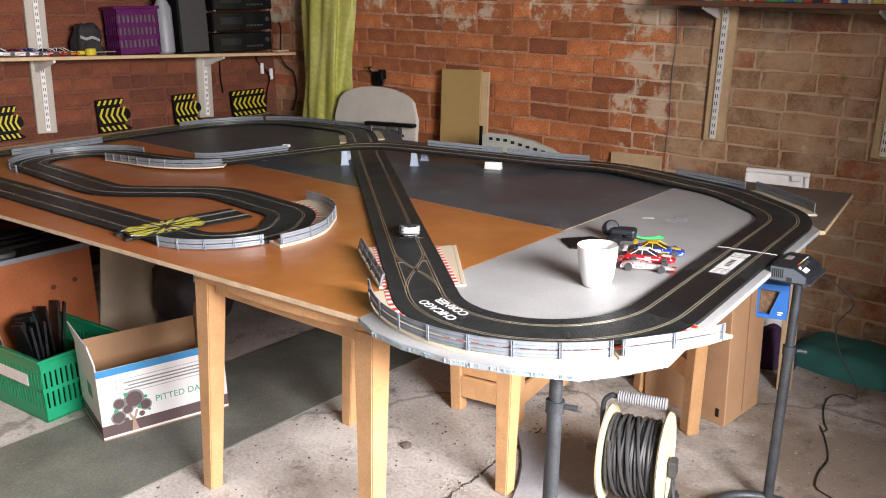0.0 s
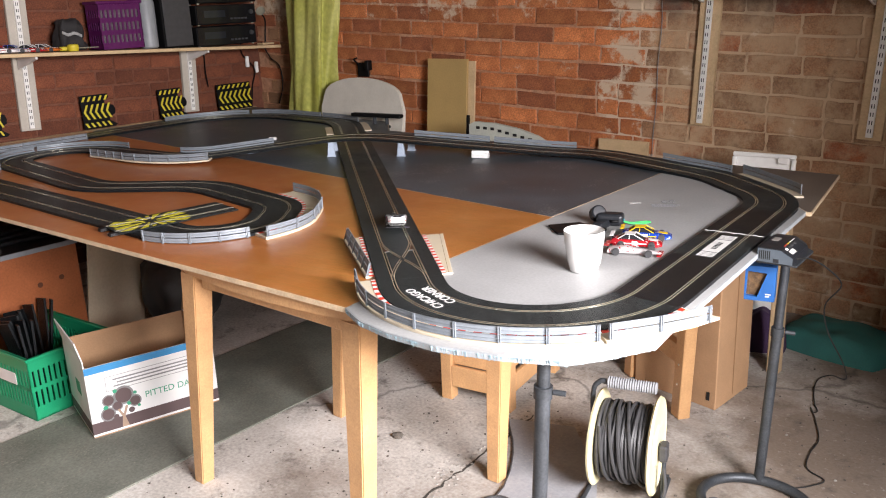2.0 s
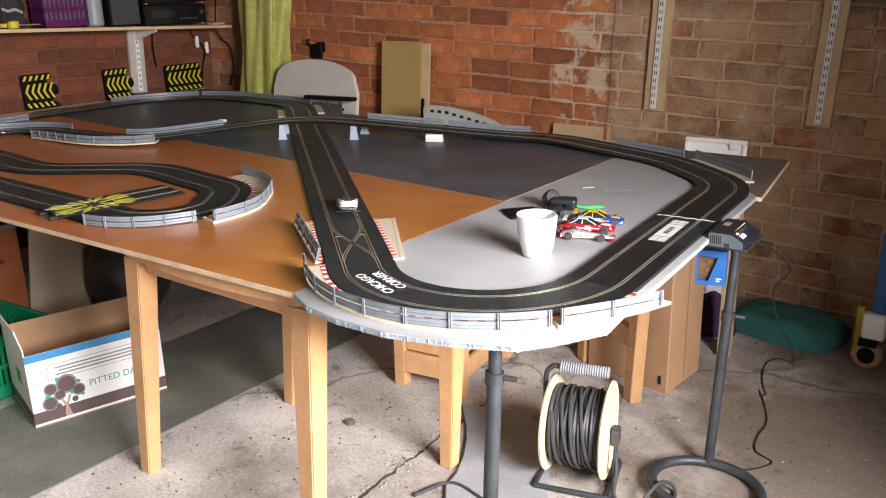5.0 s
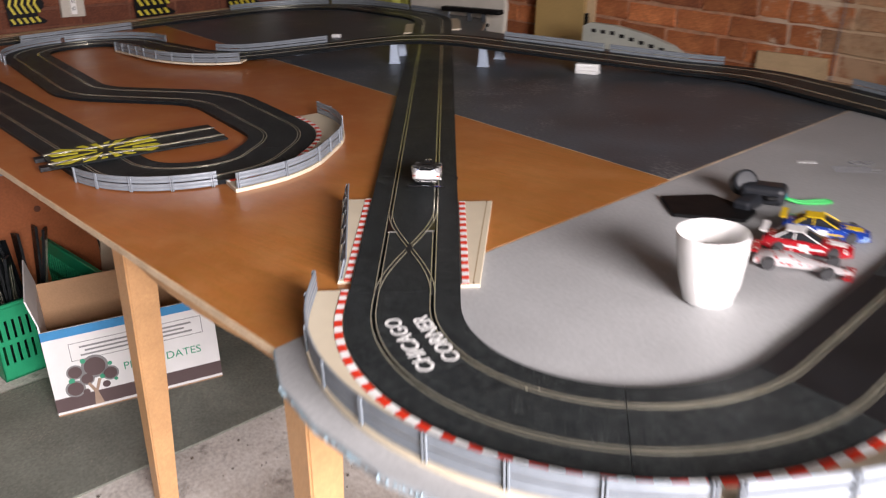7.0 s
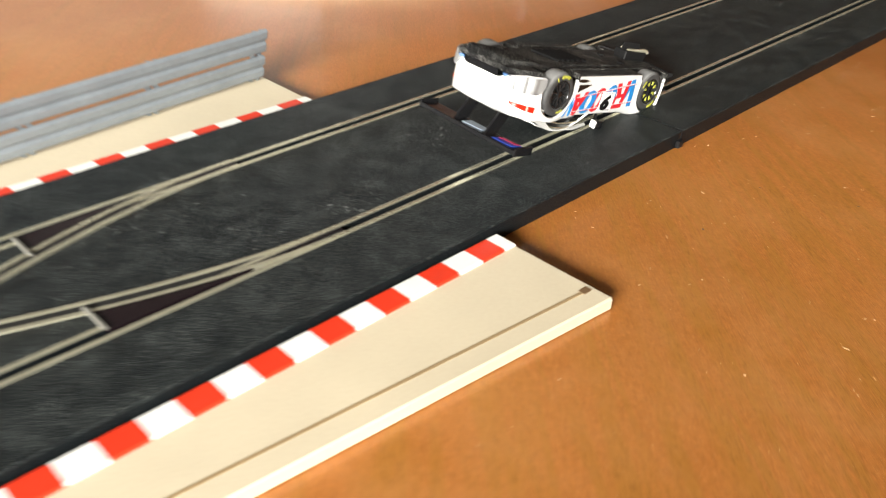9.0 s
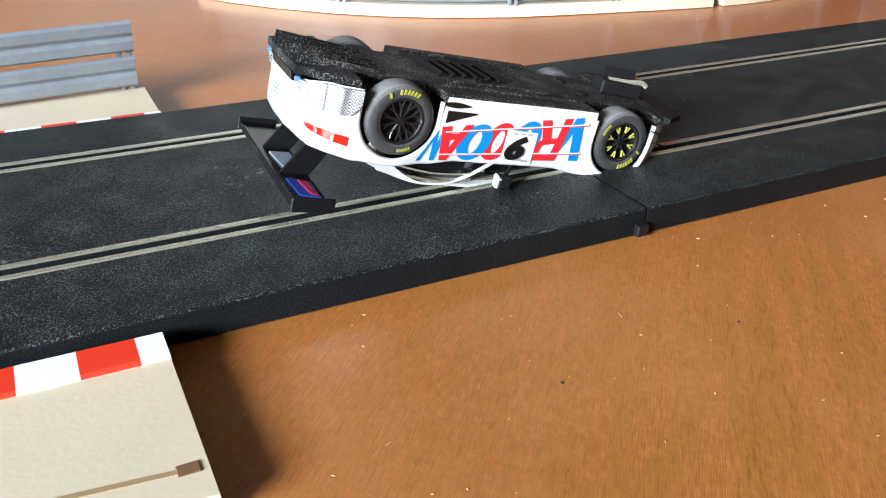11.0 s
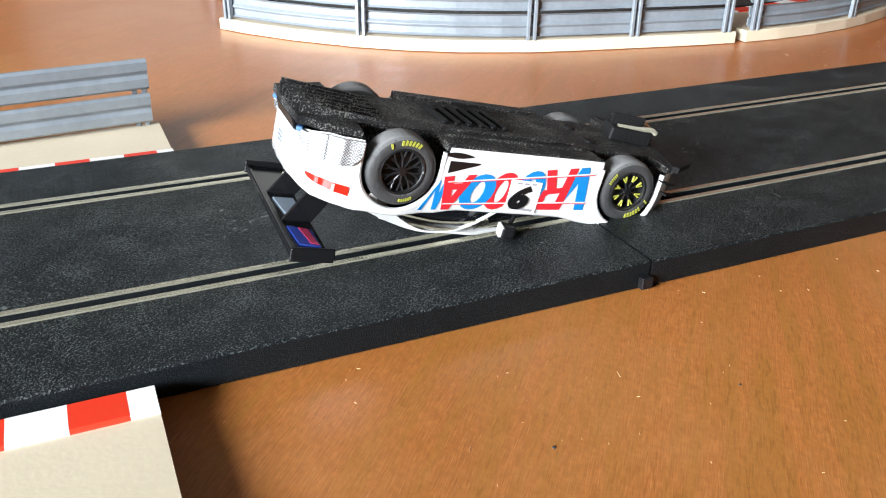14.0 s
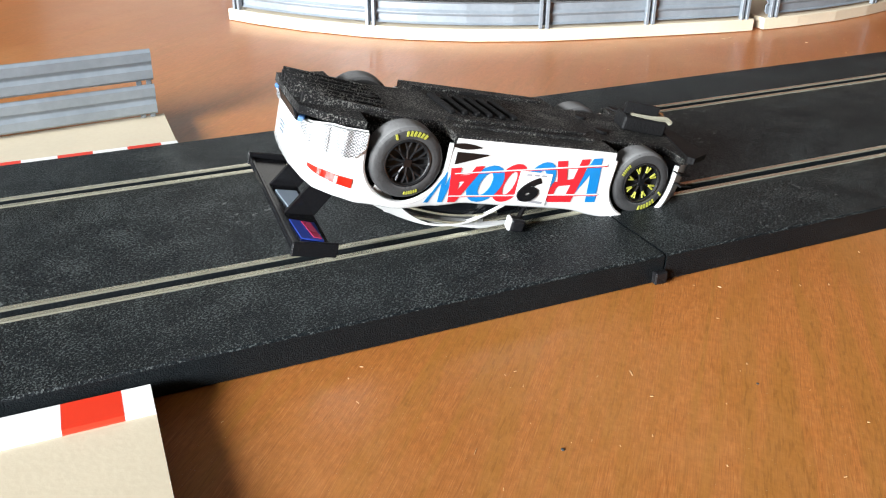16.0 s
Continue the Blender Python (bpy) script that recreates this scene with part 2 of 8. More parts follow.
def concrete():
    """Old floor slab: pale and dark blotches, grit, fine cracks."""
    m = mat("worn_concrete", (0.36, 0.33, 0.295), 0.92, 0, 0.35, 3.0, 90, 1.0, second=(0.68, 0.65, 0.605), mix=0.42)
    nd, lk = m.node_tree.nodes, m.node_tree.links
    b = nd["Principled BSDF"]
    col = b.inputs["Base Color"].links[0].from_socket
    geo = nd.new("ShaderNodeNewGeometry")
    wob = nd.new("ShaderNodeTexNoise"); wob.inputs["Scale"].default_value = 4.0; wob.inputs["Detail"].default_value = 6
    lk.new(geo.outputs["Position"], wob.inputs["Vector"])
    mxv = nd.new("ShaderNodeMix"); mxv.data_type = "VECTOR"; mxv.inputs[0].default_value = 0.22
    lk.new(geo.outputs["Position"], mxv.inputs[4]); lk.new(wob.outputs["Color"], mxv.inputs[5])
    vo = nd.new("ShaderNodeTexVoronoi"); vo.feature = "DISTANCE_TO_EDGE"; vo.inputs["Scale"].default_value = 0.9
    lk.new(mxv.outputs[1], vo.inputs["Vector"])
    cr = nd.new("ShaderNodeMapRange"); cr.inputs[1].default_value = 0.002; cr.inputs[2].default_value = 0.010; cr.inputs[3].default_value = 0.5; cr.inputs[4].default_value = 0.0
    lk.new(vo.outputs["Distance"], cr.inputs[0])
    st = nd.new("ShaderNodeTexNoise"); st.inputs["Scale"].default_value = 9.0; st.inputs["Detail"].default_value = 10; st.inputs["Roughness"].default_value = 0.75
    lk.new(geo.outputs["Position"], st.inputs["Vector"])
    sr = nd.new("ShaderNodeMapRange"); sr.inputs[1].default_value = 0.54; sr.inputs[2].default_value = 0.66; sr.inputs[4].default_value = 0.7
    lk.new(st.outputs["Fac"], sr.inputs[0])
    gr = nd.new("ShaderNodeTexNoise"); gr.inputs["Scale"].default_value = 55.0; gr.inputs["Detail"].default_value = 4
    lk.new(geo.outputs["Position"], gr.inputs["Vector"])
    gp = nd.new("ShaderNodeMapRange"); gp.inputs[1].default_value = 0.61; gp.inputs[2].default_value = 0.74; gp.inputs[4].default_value = 0.32
    lk.new(gr.outputs["Fac"], gp.inputs[0])
    # Brown dirt; its rise with X also paints in the dimmer right-hand floor.
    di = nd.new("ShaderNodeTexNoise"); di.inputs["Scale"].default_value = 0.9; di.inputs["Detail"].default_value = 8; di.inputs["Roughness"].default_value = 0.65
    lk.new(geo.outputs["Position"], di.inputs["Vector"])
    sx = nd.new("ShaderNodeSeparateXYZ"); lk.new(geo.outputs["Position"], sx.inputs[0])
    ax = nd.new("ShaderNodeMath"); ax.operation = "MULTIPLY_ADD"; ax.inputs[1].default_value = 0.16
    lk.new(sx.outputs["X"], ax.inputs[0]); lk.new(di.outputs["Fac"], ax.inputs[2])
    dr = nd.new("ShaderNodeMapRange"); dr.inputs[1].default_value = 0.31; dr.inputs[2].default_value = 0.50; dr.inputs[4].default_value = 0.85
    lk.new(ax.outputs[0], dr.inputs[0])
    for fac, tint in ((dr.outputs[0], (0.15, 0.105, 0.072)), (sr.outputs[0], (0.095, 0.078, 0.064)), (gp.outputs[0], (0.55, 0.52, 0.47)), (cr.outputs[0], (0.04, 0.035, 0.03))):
        mx = nd.new("ShaderNodeMix"); mx.data_type = "RGBA"; mx.inputs[7].default_value = (*tint, 1)
        lk.new(fac, mx.inputs[0]); lk.new(col, mx.inputs[6])
        col = mx.outputs[2]
    lk.new(col, b.inputs["Base Color"])
    return m


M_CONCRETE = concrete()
M_MAT = dusted(mat("dark_green_mat", (0.165, 0.175, 0.145), 0.75, 0, 0.3, 5, 120, 0.15), (0.24, 0.23, 0.19), 0.06, 130)
M_MORTAR = mat("stained_lime_mortar", (0.40, 0.150, 0.066), 0.95, 0, 0.35, 5.0, 60, 1.0, second=(0.50, 0.30, 0.19), mix=0.5)


def weathered(m, lime, joints):
    """Lime wash in blotches, thickest on the pier in the middle of the wall; greyed masonry past it, darker towards the
    top.
    """
    nd, lk = m.node_tree.nodes, m.node_tree.links
    b = nd["Principled BSDF"]
    col = b.inputs["Base Color"].links[0].from_socket
    geo, sx = nd.new("ShaderNodeNewGeometry"), nd.new("ShaderNodeSeparateXYZ")
    lk.new(geo.outputs["Position"], sx.inputs[0])

    def calc(op, p, q, r=0.0):
        n = nd.new("ShaderNodeMath"); n.operation = op
        for i, v in enumerate((p, q, r)):
            if isinstance(v, (int, float)):
                n.inputs[i].default_value = v
            else:
                lk.new(v, n.inputs[i])
        return n.outputs[0]

    def step(v, lo, hi, top=1.0):
        n = nd.new("ShaderNodeMapRange"); n.interpolation_type = "SMOOTHSTEP"
        lk.new(v, n.inputs[0])
        for i, u in ((1, lo), (2, hi)):
            n.inputs[i].default_value = u
        n.inputs[4].default_value = top
        return n.outputs[0]

    def cloud(scale, rough):
        n = nd.new("ShaderNodeTexNoise"); n.inputs["Scale"].default_value = scale; n.inputs["Detail"].default_value = 11; n.inputs["Roughness"].default_value = rough
        lk.new(geo.outputs["Position"], n.inputs["Vector"])
        return n.outputs["Fac"]

    def over(fac, tint):
        n = nd.new("ShaderNodeMix"); n.data_type = "RGBA"; n.inputs[7].default_value = (*tint, 1)
        lk.new(fac, n.inputs[0]); lk.new(col, n.inputs[6])
        return n.outputs[2]

    fine, broad = cloud(6.5, 0.72), cloud(2.2, 0.6)
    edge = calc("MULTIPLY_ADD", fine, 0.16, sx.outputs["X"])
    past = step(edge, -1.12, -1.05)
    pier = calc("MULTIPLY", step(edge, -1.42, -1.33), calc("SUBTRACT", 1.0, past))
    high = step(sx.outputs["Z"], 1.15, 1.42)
    if joints:
        col = over(calc("MULTIPLY", past, 0.9), (0.56, 0.41, 0.265))
        col = over(calc("MULTIPLY", pier, 0.8), (0.64, 0.51, 0.38))
    else:
        col = over(calc("MULTIPLY", past, step(fine, 0.38, 0.60, 0.78)), (0.50, 0.35, 0.215))
    amount = calc("MULTIPLY_ADD", broad, 0.5, calc("MULTIPLY_ADD", pier, 0.17, calc("MULTIPLY_ADD", high, 0.15, calc("MULTIPLY_ADD", past, 0.05, fine))))
    col = over(step(amount, 0.90 - lime, 1.0 - lime, 0.85), (0.64, 0.51, 0.37))
    dark_top = calc("MULTIPLY", past, step(calc("MULTIPLY_ADD", broad, 0.5, sx.outputs["Z"]), 1.42, 1.62, 0.88))
    col = over(dark_top, (0.062, 0.055, 0.050))
    dirt = cloud(10.0, 0.75)
    col = over(step(dirt, 0.54, 0.70, 0.55), (0.13, 0.062, 0.034))
    lk.new(col, b.inputs["Base Color"])
    return m


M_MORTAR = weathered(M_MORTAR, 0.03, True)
M_MORTAR_R = mat("red_painted_mortar", (0.12, 0.040, 0.022), 0.95, 0, 0.3, 2.6, 60, 0.9, second=(0.17, 0.066, 0.038), mix=0.4)
M_DULL = mat("dull_boarding", (0.10, 0.092, 0.085), 0.9, 0, 0.15, 3, 60, 0.2)
M_PLASTER = mat("whitewash", (0.62, 0.60, 0.57), 0.9, 0, 0.1, 3, 60, 0.2)


def brick_mat(name, base, second, spread):
    """Soft old brick, burnt in patches, with a shade of its own for every brick."""
    return mat(name, base, 0.92, 0, 0.5, 11, 130, 1.0, second=second, mix=0.5, spread=spread)


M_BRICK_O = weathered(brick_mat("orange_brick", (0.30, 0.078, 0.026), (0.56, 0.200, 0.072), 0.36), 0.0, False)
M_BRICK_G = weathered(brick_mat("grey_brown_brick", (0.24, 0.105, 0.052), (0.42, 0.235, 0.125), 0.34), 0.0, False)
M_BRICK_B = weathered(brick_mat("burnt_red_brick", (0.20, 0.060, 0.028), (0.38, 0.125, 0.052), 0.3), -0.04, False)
M_BRICK_R = brick_mat("red_painted_brick", (0.098, 0.026, 0.012), (0.18, 0.056, 0.026), 0.32)


# ---- mesh helpers ----
def mesh(name, bm, material):
    me = bpy.data.meshes.new(name)
    bm.normal_update()
    bm.to_mesh(me)
    bm.free()
    me.materials.append(material)
    return me


def part(name, bm, material, parent=None, label="", smooth=False, m=None):
    ob = new(name, mesh(name, bm, material))
    if smooth:
        for p in ob.data.polygons:
            p.use_smooth = True
        ob.data.set_sharp_from_angle(angle=radians(40))
    if parent is not None:
        ob.parent = parent
    if m is not None:
        ob.matrix_basis = m
    if label:
        ob["label"] = label
    return ob


def thing(name, label, category, m=None, group="", kind=""):
    ob = new(name)
    ob.empty_display_size = 0.05
    if m is not None:
        ob.matrix_basis = m
    return tagged(ob, label, category, group, kind)


def leaning(ob, x, y, z=0.0, k=1.0):
    """Old supports that stand a little out of plumb."""
    ob.matrix_basis = pose(x, y, z, -1.6 * k, 1.9 * k, 0) @ pose(-x, -y, -z) @ ob.matrix_basis
    return ob


def box(bm, x0, x1, y0, y1, z0, z1, bevel=0.0, seg=1):
    v = [bm.verts.new(p) for p in ((x0, y0, z0), (x1, y0, z0), (x1, y1, z0), (x0, y1, z0), (x0, y0, z1), (x1, y0, z1), (x1, y1, z1), (x0, y1, z1))]
    fs = [bm.faces.new([v[i] for i in f]) for f in ((3, 2, 1, 0), (4, 5, 6, 7), (0, 1, 5, 4), (1, 2, 6, 5), (2, 3, 7, 6), (3, 0, 4, 7))]
    if bevel:
        es = list({e for f in fs for e in f.edges})
        bmesh.ops.bevel(bm, geom=es, offset=bevel, segments=seg, affect="EDGES", profile=0.5)
    return v


def boxm(*a, **k):
    bm = bmesh.new()
    box(bm, *a, **k)
    return bm


def prism(bm, outline, z0, z1):
    """A flat plate from an outline of (x, y), counter-clockwise."""
    lo = [bm.verts.new((x, y, z0)) for x, y in outline]
    hi = [bm.verts.new((x, y, z1)) for x, y in outline]
    n = len(lo)
    bm.faces.new(lo[::-1]); bm.faces.new(hi)
    for i in range(n):
        bm.faces.new((lo[i], lo[(i + 1) % n], hi[(i + 1) % n], hi[i]))


def prismm(outline, z0, z1, bevel=0.0):
    bm = bmesh.new()
    prism(bm, outline, z0, z1)
    if bevel:
        bmesh.ops.bevel(bm, geom=bm.edges[:], offset=bevel, segments=1, affect="EDGES")
    return bm


def lathe(bm, prof, n=32, axis="z", cx=0, cy=0, cz=0):
    rings = []
    for r, h in prof:
        ring = []
        for i in range(n):
            a = 2 * math.pi * i / n
            p = (r * math.cos(a), r * math.sin(a), h)
            if axis == "y":
                p = (p[0], p[2], -p[1])
            if axis == "x":
                p = (p[2], p[0], p[1])
            ring.append(bm.verts.new((p[0] + cx, p[1] + cy, p[2] + cz)))
        rings.append(ring)
    for a, b in zip(rings, rings[1:]):
        for i in range(n):
            bm.faces.new((a[i], a[(i + 1) % n], b[(i + 1) % n], b[i]))
    if prof[0][0] > 1e-6:
        bm.faces.new(rings[0][::-1])
    if prof[-1][0] > 1e-6:
        bm.faces.new(rings[-1])
    bmesh.ops.remove_doubles(bm, verts=rings[0] + rings[-1], dist=1e-7)


def smooth_line(pts, k=6):
    """A Catmull-Rom line through points."""
    P = [Vector(p) for p in pts]
    P = [P[0] * 2 - P[1]] + P + [P[-1] * 2 - P[-2]]
    out = []
    for i in range(1, len(P) - 2):
        for j in range(k):
            t = j / k
            a, b, c, d = P[i - 1:i + 3]
            out.append(0.5 * ((2 * b) + (c - a) * t + (2 * a - 5 * b + 4 * c - d) * t * t + (3 * b - a - 3 * c + d) * t ** 3))
    out.append(P[-2])
    return out


def tube(bm, pts, r, n=10, cap=True):
    pts = [Vector(p) for p in pts]
    up = Vector((0.013, 0.027, 1)).normalized()
    rings = []
    nrm = None
    for i, p in enumerate(pts):
        t = (pts[min(i + 1, len(pts) - 1)] - pts[max(i - 1, 0)]).normalized()
        if nrm is None:
            nrm = t.cross(up if abs(t.dot(up)) < 0.95 else Vector((1, 0, 0))).normalized()
        else:
            nrm = (nrm - t * nrm.dot(t)).normalized()
        b = t.cross(nrm)
        rings.append([bm.verts.new(p + (nrm * math.cos(2 * math.pi * k / n) + b * math.sin(2 * math.pi * k / n)) * r) for k in range(n)])
    for a, b in zip(rings, rings[1:]):
        for k in range(n):
            bm.faces.new((a[k], a[(k + 1) % n], b[(k + 1) % n], b[k]))
    if cap:
        bm.faces.new(rings[0][::-1]); bm.faces.new(rings[-1])


def tubem(pts, r, n=10):
    bm = bmesh.new()
    tube(bm, pts, r, n)
    return bm


# ---- room shell ----
XL, XR, YB, YF, HC = -4.0, 2.6, 3.05, -2.6, 2.45


def wall(name, bm, label, material=M_MORTAR):
    return tagged(part(name, bm, material), label, "wall", kind="structure")


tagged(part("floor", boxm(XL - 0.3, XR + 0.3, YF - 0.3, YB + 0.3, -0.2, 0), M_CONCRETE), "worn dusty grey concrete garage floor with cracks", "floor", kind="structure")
tagged(part("ceiling", boxm(XL - 0.3, XR + 0.3, YF - 0.3, YB + 0.3, HC, HC + 0.15), M_DULL), "dull boarded garage ceiling", "ceiling", kind="structure")
wall_back = wall("wall_north", boxm(XL - 0.3, XR + 0.3, YB + 0.0075, YB + 0.3, 0, HC), "old orange and grey brick wall with lime-washed patches")
wall_left = wall("wall_west", boxm(XL - 0.3, XL - 0.007, YF - 0.3, YB + 0.012, 0, HC), "red painted brick wall", M_MORTAR_R)
wall("wall_south", boxm(XL - 0.012, XR + 0.3, YF - 0.3, YF, 0, HC), "plain rendered wall behind the walk", M_DULL)
# Unseen pale panel, added so rails and varnish reflect something bright.
wall("wall_west_front", boxm(XL - 0.012, XL + 0.02, YF, 0.42, 0, HC), "unseen whitewashed panel added to brighten reflections", M_PLASTER)
dw = bmesh.new()
box(dw, XR, XR + 0.3, YF, -1.6, 0, HC)
box(dw, XR, XR + 0.3, 1.5, YB + 0.012, 0, HC)
box(dw, XR, XR + 0.3, -1.6, 1.5, 2.1, HC)
wall("wall_east", dw, "plain rendered wall with the open garage doorway", M_PLASTER)
# Unseen wall, added to hold the door light off the right side.
wall("wall_stub", boxm(1.05, 1.2, 1.04, YB + 0.003, 0, HC), "unseen plain wall added to shade the right side", M_DULL)
gm = mat("gravel_drive", (0.25, 0.24, 0.22), 0.9, 0, 0.3, 3, 60, 0.5)
tagged(part("ground", boxm(XR + 0.3, 400, -300, 300, -0.25, -0.03), gm), "pale gravel ground outside the doorway", "ground", kind="structure")
# ---- the table ----
M_STRIP = mat("chalky_edge_strip", (0.32, 0.345, 0.36), 0.6, 0, 0.12, 20, 300, 0.1)
T = 0.74


def board(name, outline, material, label, top=T, thick=0.012, edging=M_PLYEDGE, edge_label="pale raw plywood edge"):
    b = thing(name, label, "table board")
    part("panel", prismm(outline, top - thick, top - 0.0005), material, b)
    bm = bmesh.new()
    n = len(outline)
    c = Vector((sum(p[0] for p in outline) / n, sum(p[1] for p in outline) / n, 0))
    for i in range(n):
        a, d = Vector((*outline[i], 0)), Vector((*outline[(i + 1) % n], 0))
        t = (d - a).normalized()
        o = Vector((t.y, -t.x, 0)) * 0.003
        q = [a + o, d + o, d, a]
        prism(bm, [(v.x, v.y) for v in q], top - thick - 0.001, top - 0.001)
    part("edge", bm, edging, b, edge_label)
    return b


board("orange_board", [(-4.0 + 0.02, 0.53), (-0.70, 0.632), (-0.74, 1.05), (-0.743, 1.52), (-4.0 + 0.02, 1.80)], M_ORANGE, "orange varnished plywood board with scuffs and pencil marks")
board("black_board", [(-3.98, 1.805), (-0.747, 1.525), (-0.752, 2.52), (-2.4, 2.57), (-2.75, 2.93), (-3.98, 2.93)], M_BLACKBOARD, "black painted plywood board with chalky scuffs")
front_edge = [(-0.70, 0.632), (-0.62, 0.595), (-0.528, 0.580), (-0.405, 0.583), (-0.28, 0.617), (-0.168, 0.667), (-0.126, 0.722), (-0.068, 0.826)]
board("grey_board", [(-0.735, 1.04)] + front_edge + [(-0.080, 0.93), (-0.085, 1.04), (-0.150, 1.95), (-0.45, 2.33), (-0.745, 2.40)], M_GREY, "grey painted board with pencil notes under the corner of the track", edging=M_STRIP, edge_label="white edge strip")
board("brown_board", [(-0.135, 1.955), (-0.215, 2.52), (-0.748, 2.515), (-0.748, 2.404), (-0.45, 2.334), (-0.146, 1.955)], M_BROWNBOARD, "bare brown board at the corner of the table")

# frayed pale edging round the grey board's front
M_FRAY = mat("pale_blue_foam", (0.27, 0.375, 0.425), 0.8, 0, 0.12, 60, 400, 0.4)
ft = thing("foam_edging", "frayed pale blue foam edging under the grey board", "edging")
bm = bmesh.new()
rr_ = random.Random(4)
for (x0, y0), (x1, y1) in zip(front_edge, front_edge[1:]):
    n_ = max(2, int(math.hypot(x1 - x0, y1 - y0) / 0.0022))
    d = Vector((y1 - y0, x0 - x1)).normalized()
    for k in range(n_):
        x, y = x0 + (x1 - x0) * k / n_, y0 + (y1 - y0) * k / n_
        o, dz = rr_.uniform(0.0025, 0.0045) + (rr_.random() < 0.2) * rr_.uniform(0, 0.002), rr_.uniform(-0.002, 0.0015)
        tx, ty = (x1 - x0) / (n_ * 0.0022) * 0.0011, (y1 - y0) / (n_ * 0.0022) * 0.0011
        q = [bm.verts.new(v) for v in ((x - tx, y - ty, T - 0.001), (x + tx, y + ty, T - 0.001), (x + tx + d.x * o, y + ty + d.y * o, T - 0.004 + dz * 0.3), (x - tx + d.x * o * 0.8, y - ty + d.y * o * 0.8, T - 0.004 + dz * 0.3), (x + tx + d.x * o * 0.7, y + ty + d.y * o * 0.7, T - 0.013 + dz), (x - tx + d.x * o * 0.5, y - ty + d.y * o * 0.5, T - 0.013 + dz), (x + tx, y + ty, T - 0.014), (x - tx, y - ty, T - 0.014))]
        for f in ((0, 1, 2, 3), (3, 2, 4, 5), (5, 4, 6, 7), (1, 6, 4, 2), (0, 3, 5, 7)):
            bm.faces.new([q[i] for i in f])
bmesh.ops.recalc_face_normals(bm, faces=bm.faces[:])
part("foam_strip", bm, M_FRAY, ft)

# ---- slot-car track ----
TH = 0.009


def centreline(verts, step=0.012):
    """Samples (x, y, z) along a polygon whose corners are rounded: verts (x, y, z, radius)."""
    V = [Vector(v[:3]) for v in verts]
    pts = [V[0]]
    for i in range(1, len(V) - 1):
        r = verts[i][3]
        a, b, c = V[i - 1].copy(), V[i].copy(), V[i + 1].copy()
        z = b.z
        for p in (a, b, c):
            p.z = 0
        u, w = (a - b).normalized(), (c - b).normalized()
        ang = u.angle(w)
        tl = r / math.tan(ang / 2)
        p0 = b + u * tl
        mid = b + (u + w).normalized() * (r / math.sin(ang / 2))
        turn = math.pi - ang
        sgn = 1 if u.cross(w).z < 0 else -1
        n = max(2, int(r * turn / step))
        for k in range(n + 1):
            q = mid + Matrix.Rotation(sgn * turn * k / n, 3, "Z") @ (p0 - mid)
            q.z = z
            pts.append(q)
    pts.append(V[-1])
    out = []
    for a, b in zip(pts, pts[1:]):
        n = max(1, int((b - a).length / step))
        out += [a.lerp(b, k / n) for k in range(n)]
    out.append(pts[-1])
    # heights eased along the way
    zs = [p.z for p in out]
    for _ in range(60):
        zs = [zs[0]] + [(zs[i - 1] + zs[i] * 2 + zs[i + 1]) / 4 for i in range(1, len(zs) - 1)] + [zs[-1]]
    for p, z in zip(out, zs):
        p.z = z
    return out


LOOP = [
    (-1.0957, 1.1820, T, 0), (-0.1282, 0.3466, T, 0.293), (-0.2530, 2.030, T, 0.293), (-0.565, 2.288, T, 0.4485),
    (-1.135, 2.430, T + 0.010, 0.40), (-2.07, 2.03, T + 0.066, 0.6), (-2.68, 1.475, T + 0.010, 0.40), (-3.405, 1.475, T, 0.205),
    (-3.405, 1.075, T, 0.19), (-2.44, 0.990, T, 0.30), (-2.07, 1.235, T, 0.30), (-1.56, 1.170, T, 0.22), (-1.425, 1.000, T, 0.12), (-1.43, 0.765, T, 0.185),
    (-3.74, 0.79, T, 0.30), (-3.77, 2.68, T, 0.4485), (-2.81, 2.66, T, 0.4485), (-1.0957, 1.1820, T, 0),
]
LINE = centreline(LOOP)
ARC = [0.0]
for a_, b_ in zip(LINE, LINE[1:]):
    ARC.append(ARC[-1] + (b_ - a_).length)


def near_arc(x, y, lo=0.0, hi=1e9):
    """The way along the loop of the place nearest to (x, y)."""
    return min((((p.x - x) ** 2 + (p.y - y) ** 2), s) for p, s in zip(LINE, ARC) if lo <= s <= hi)[1]


def at_arc(s):
    i = max(0, min(len(ARC) - 2, next((k for k in range(len(ARC) - 1) if ARC[k + 1] >= s), len(ARC) - 2)))
    f = (s - ARC[i]) / max(1e-9, ARC[i + 1] - ARC[i])
    p = LINE[i].lerp(LINE[i + 1], f)
    a, b = LINE[max(0, i - 2)], LINE[min(len(LINE) - 1, i + 3)]
    t = (b - a).normalized()
    h = Vector((t.x, t.y, 0)).normalized()
    return p, h, Vector((h.y, -h.x, 0))   # place, heading, right hand


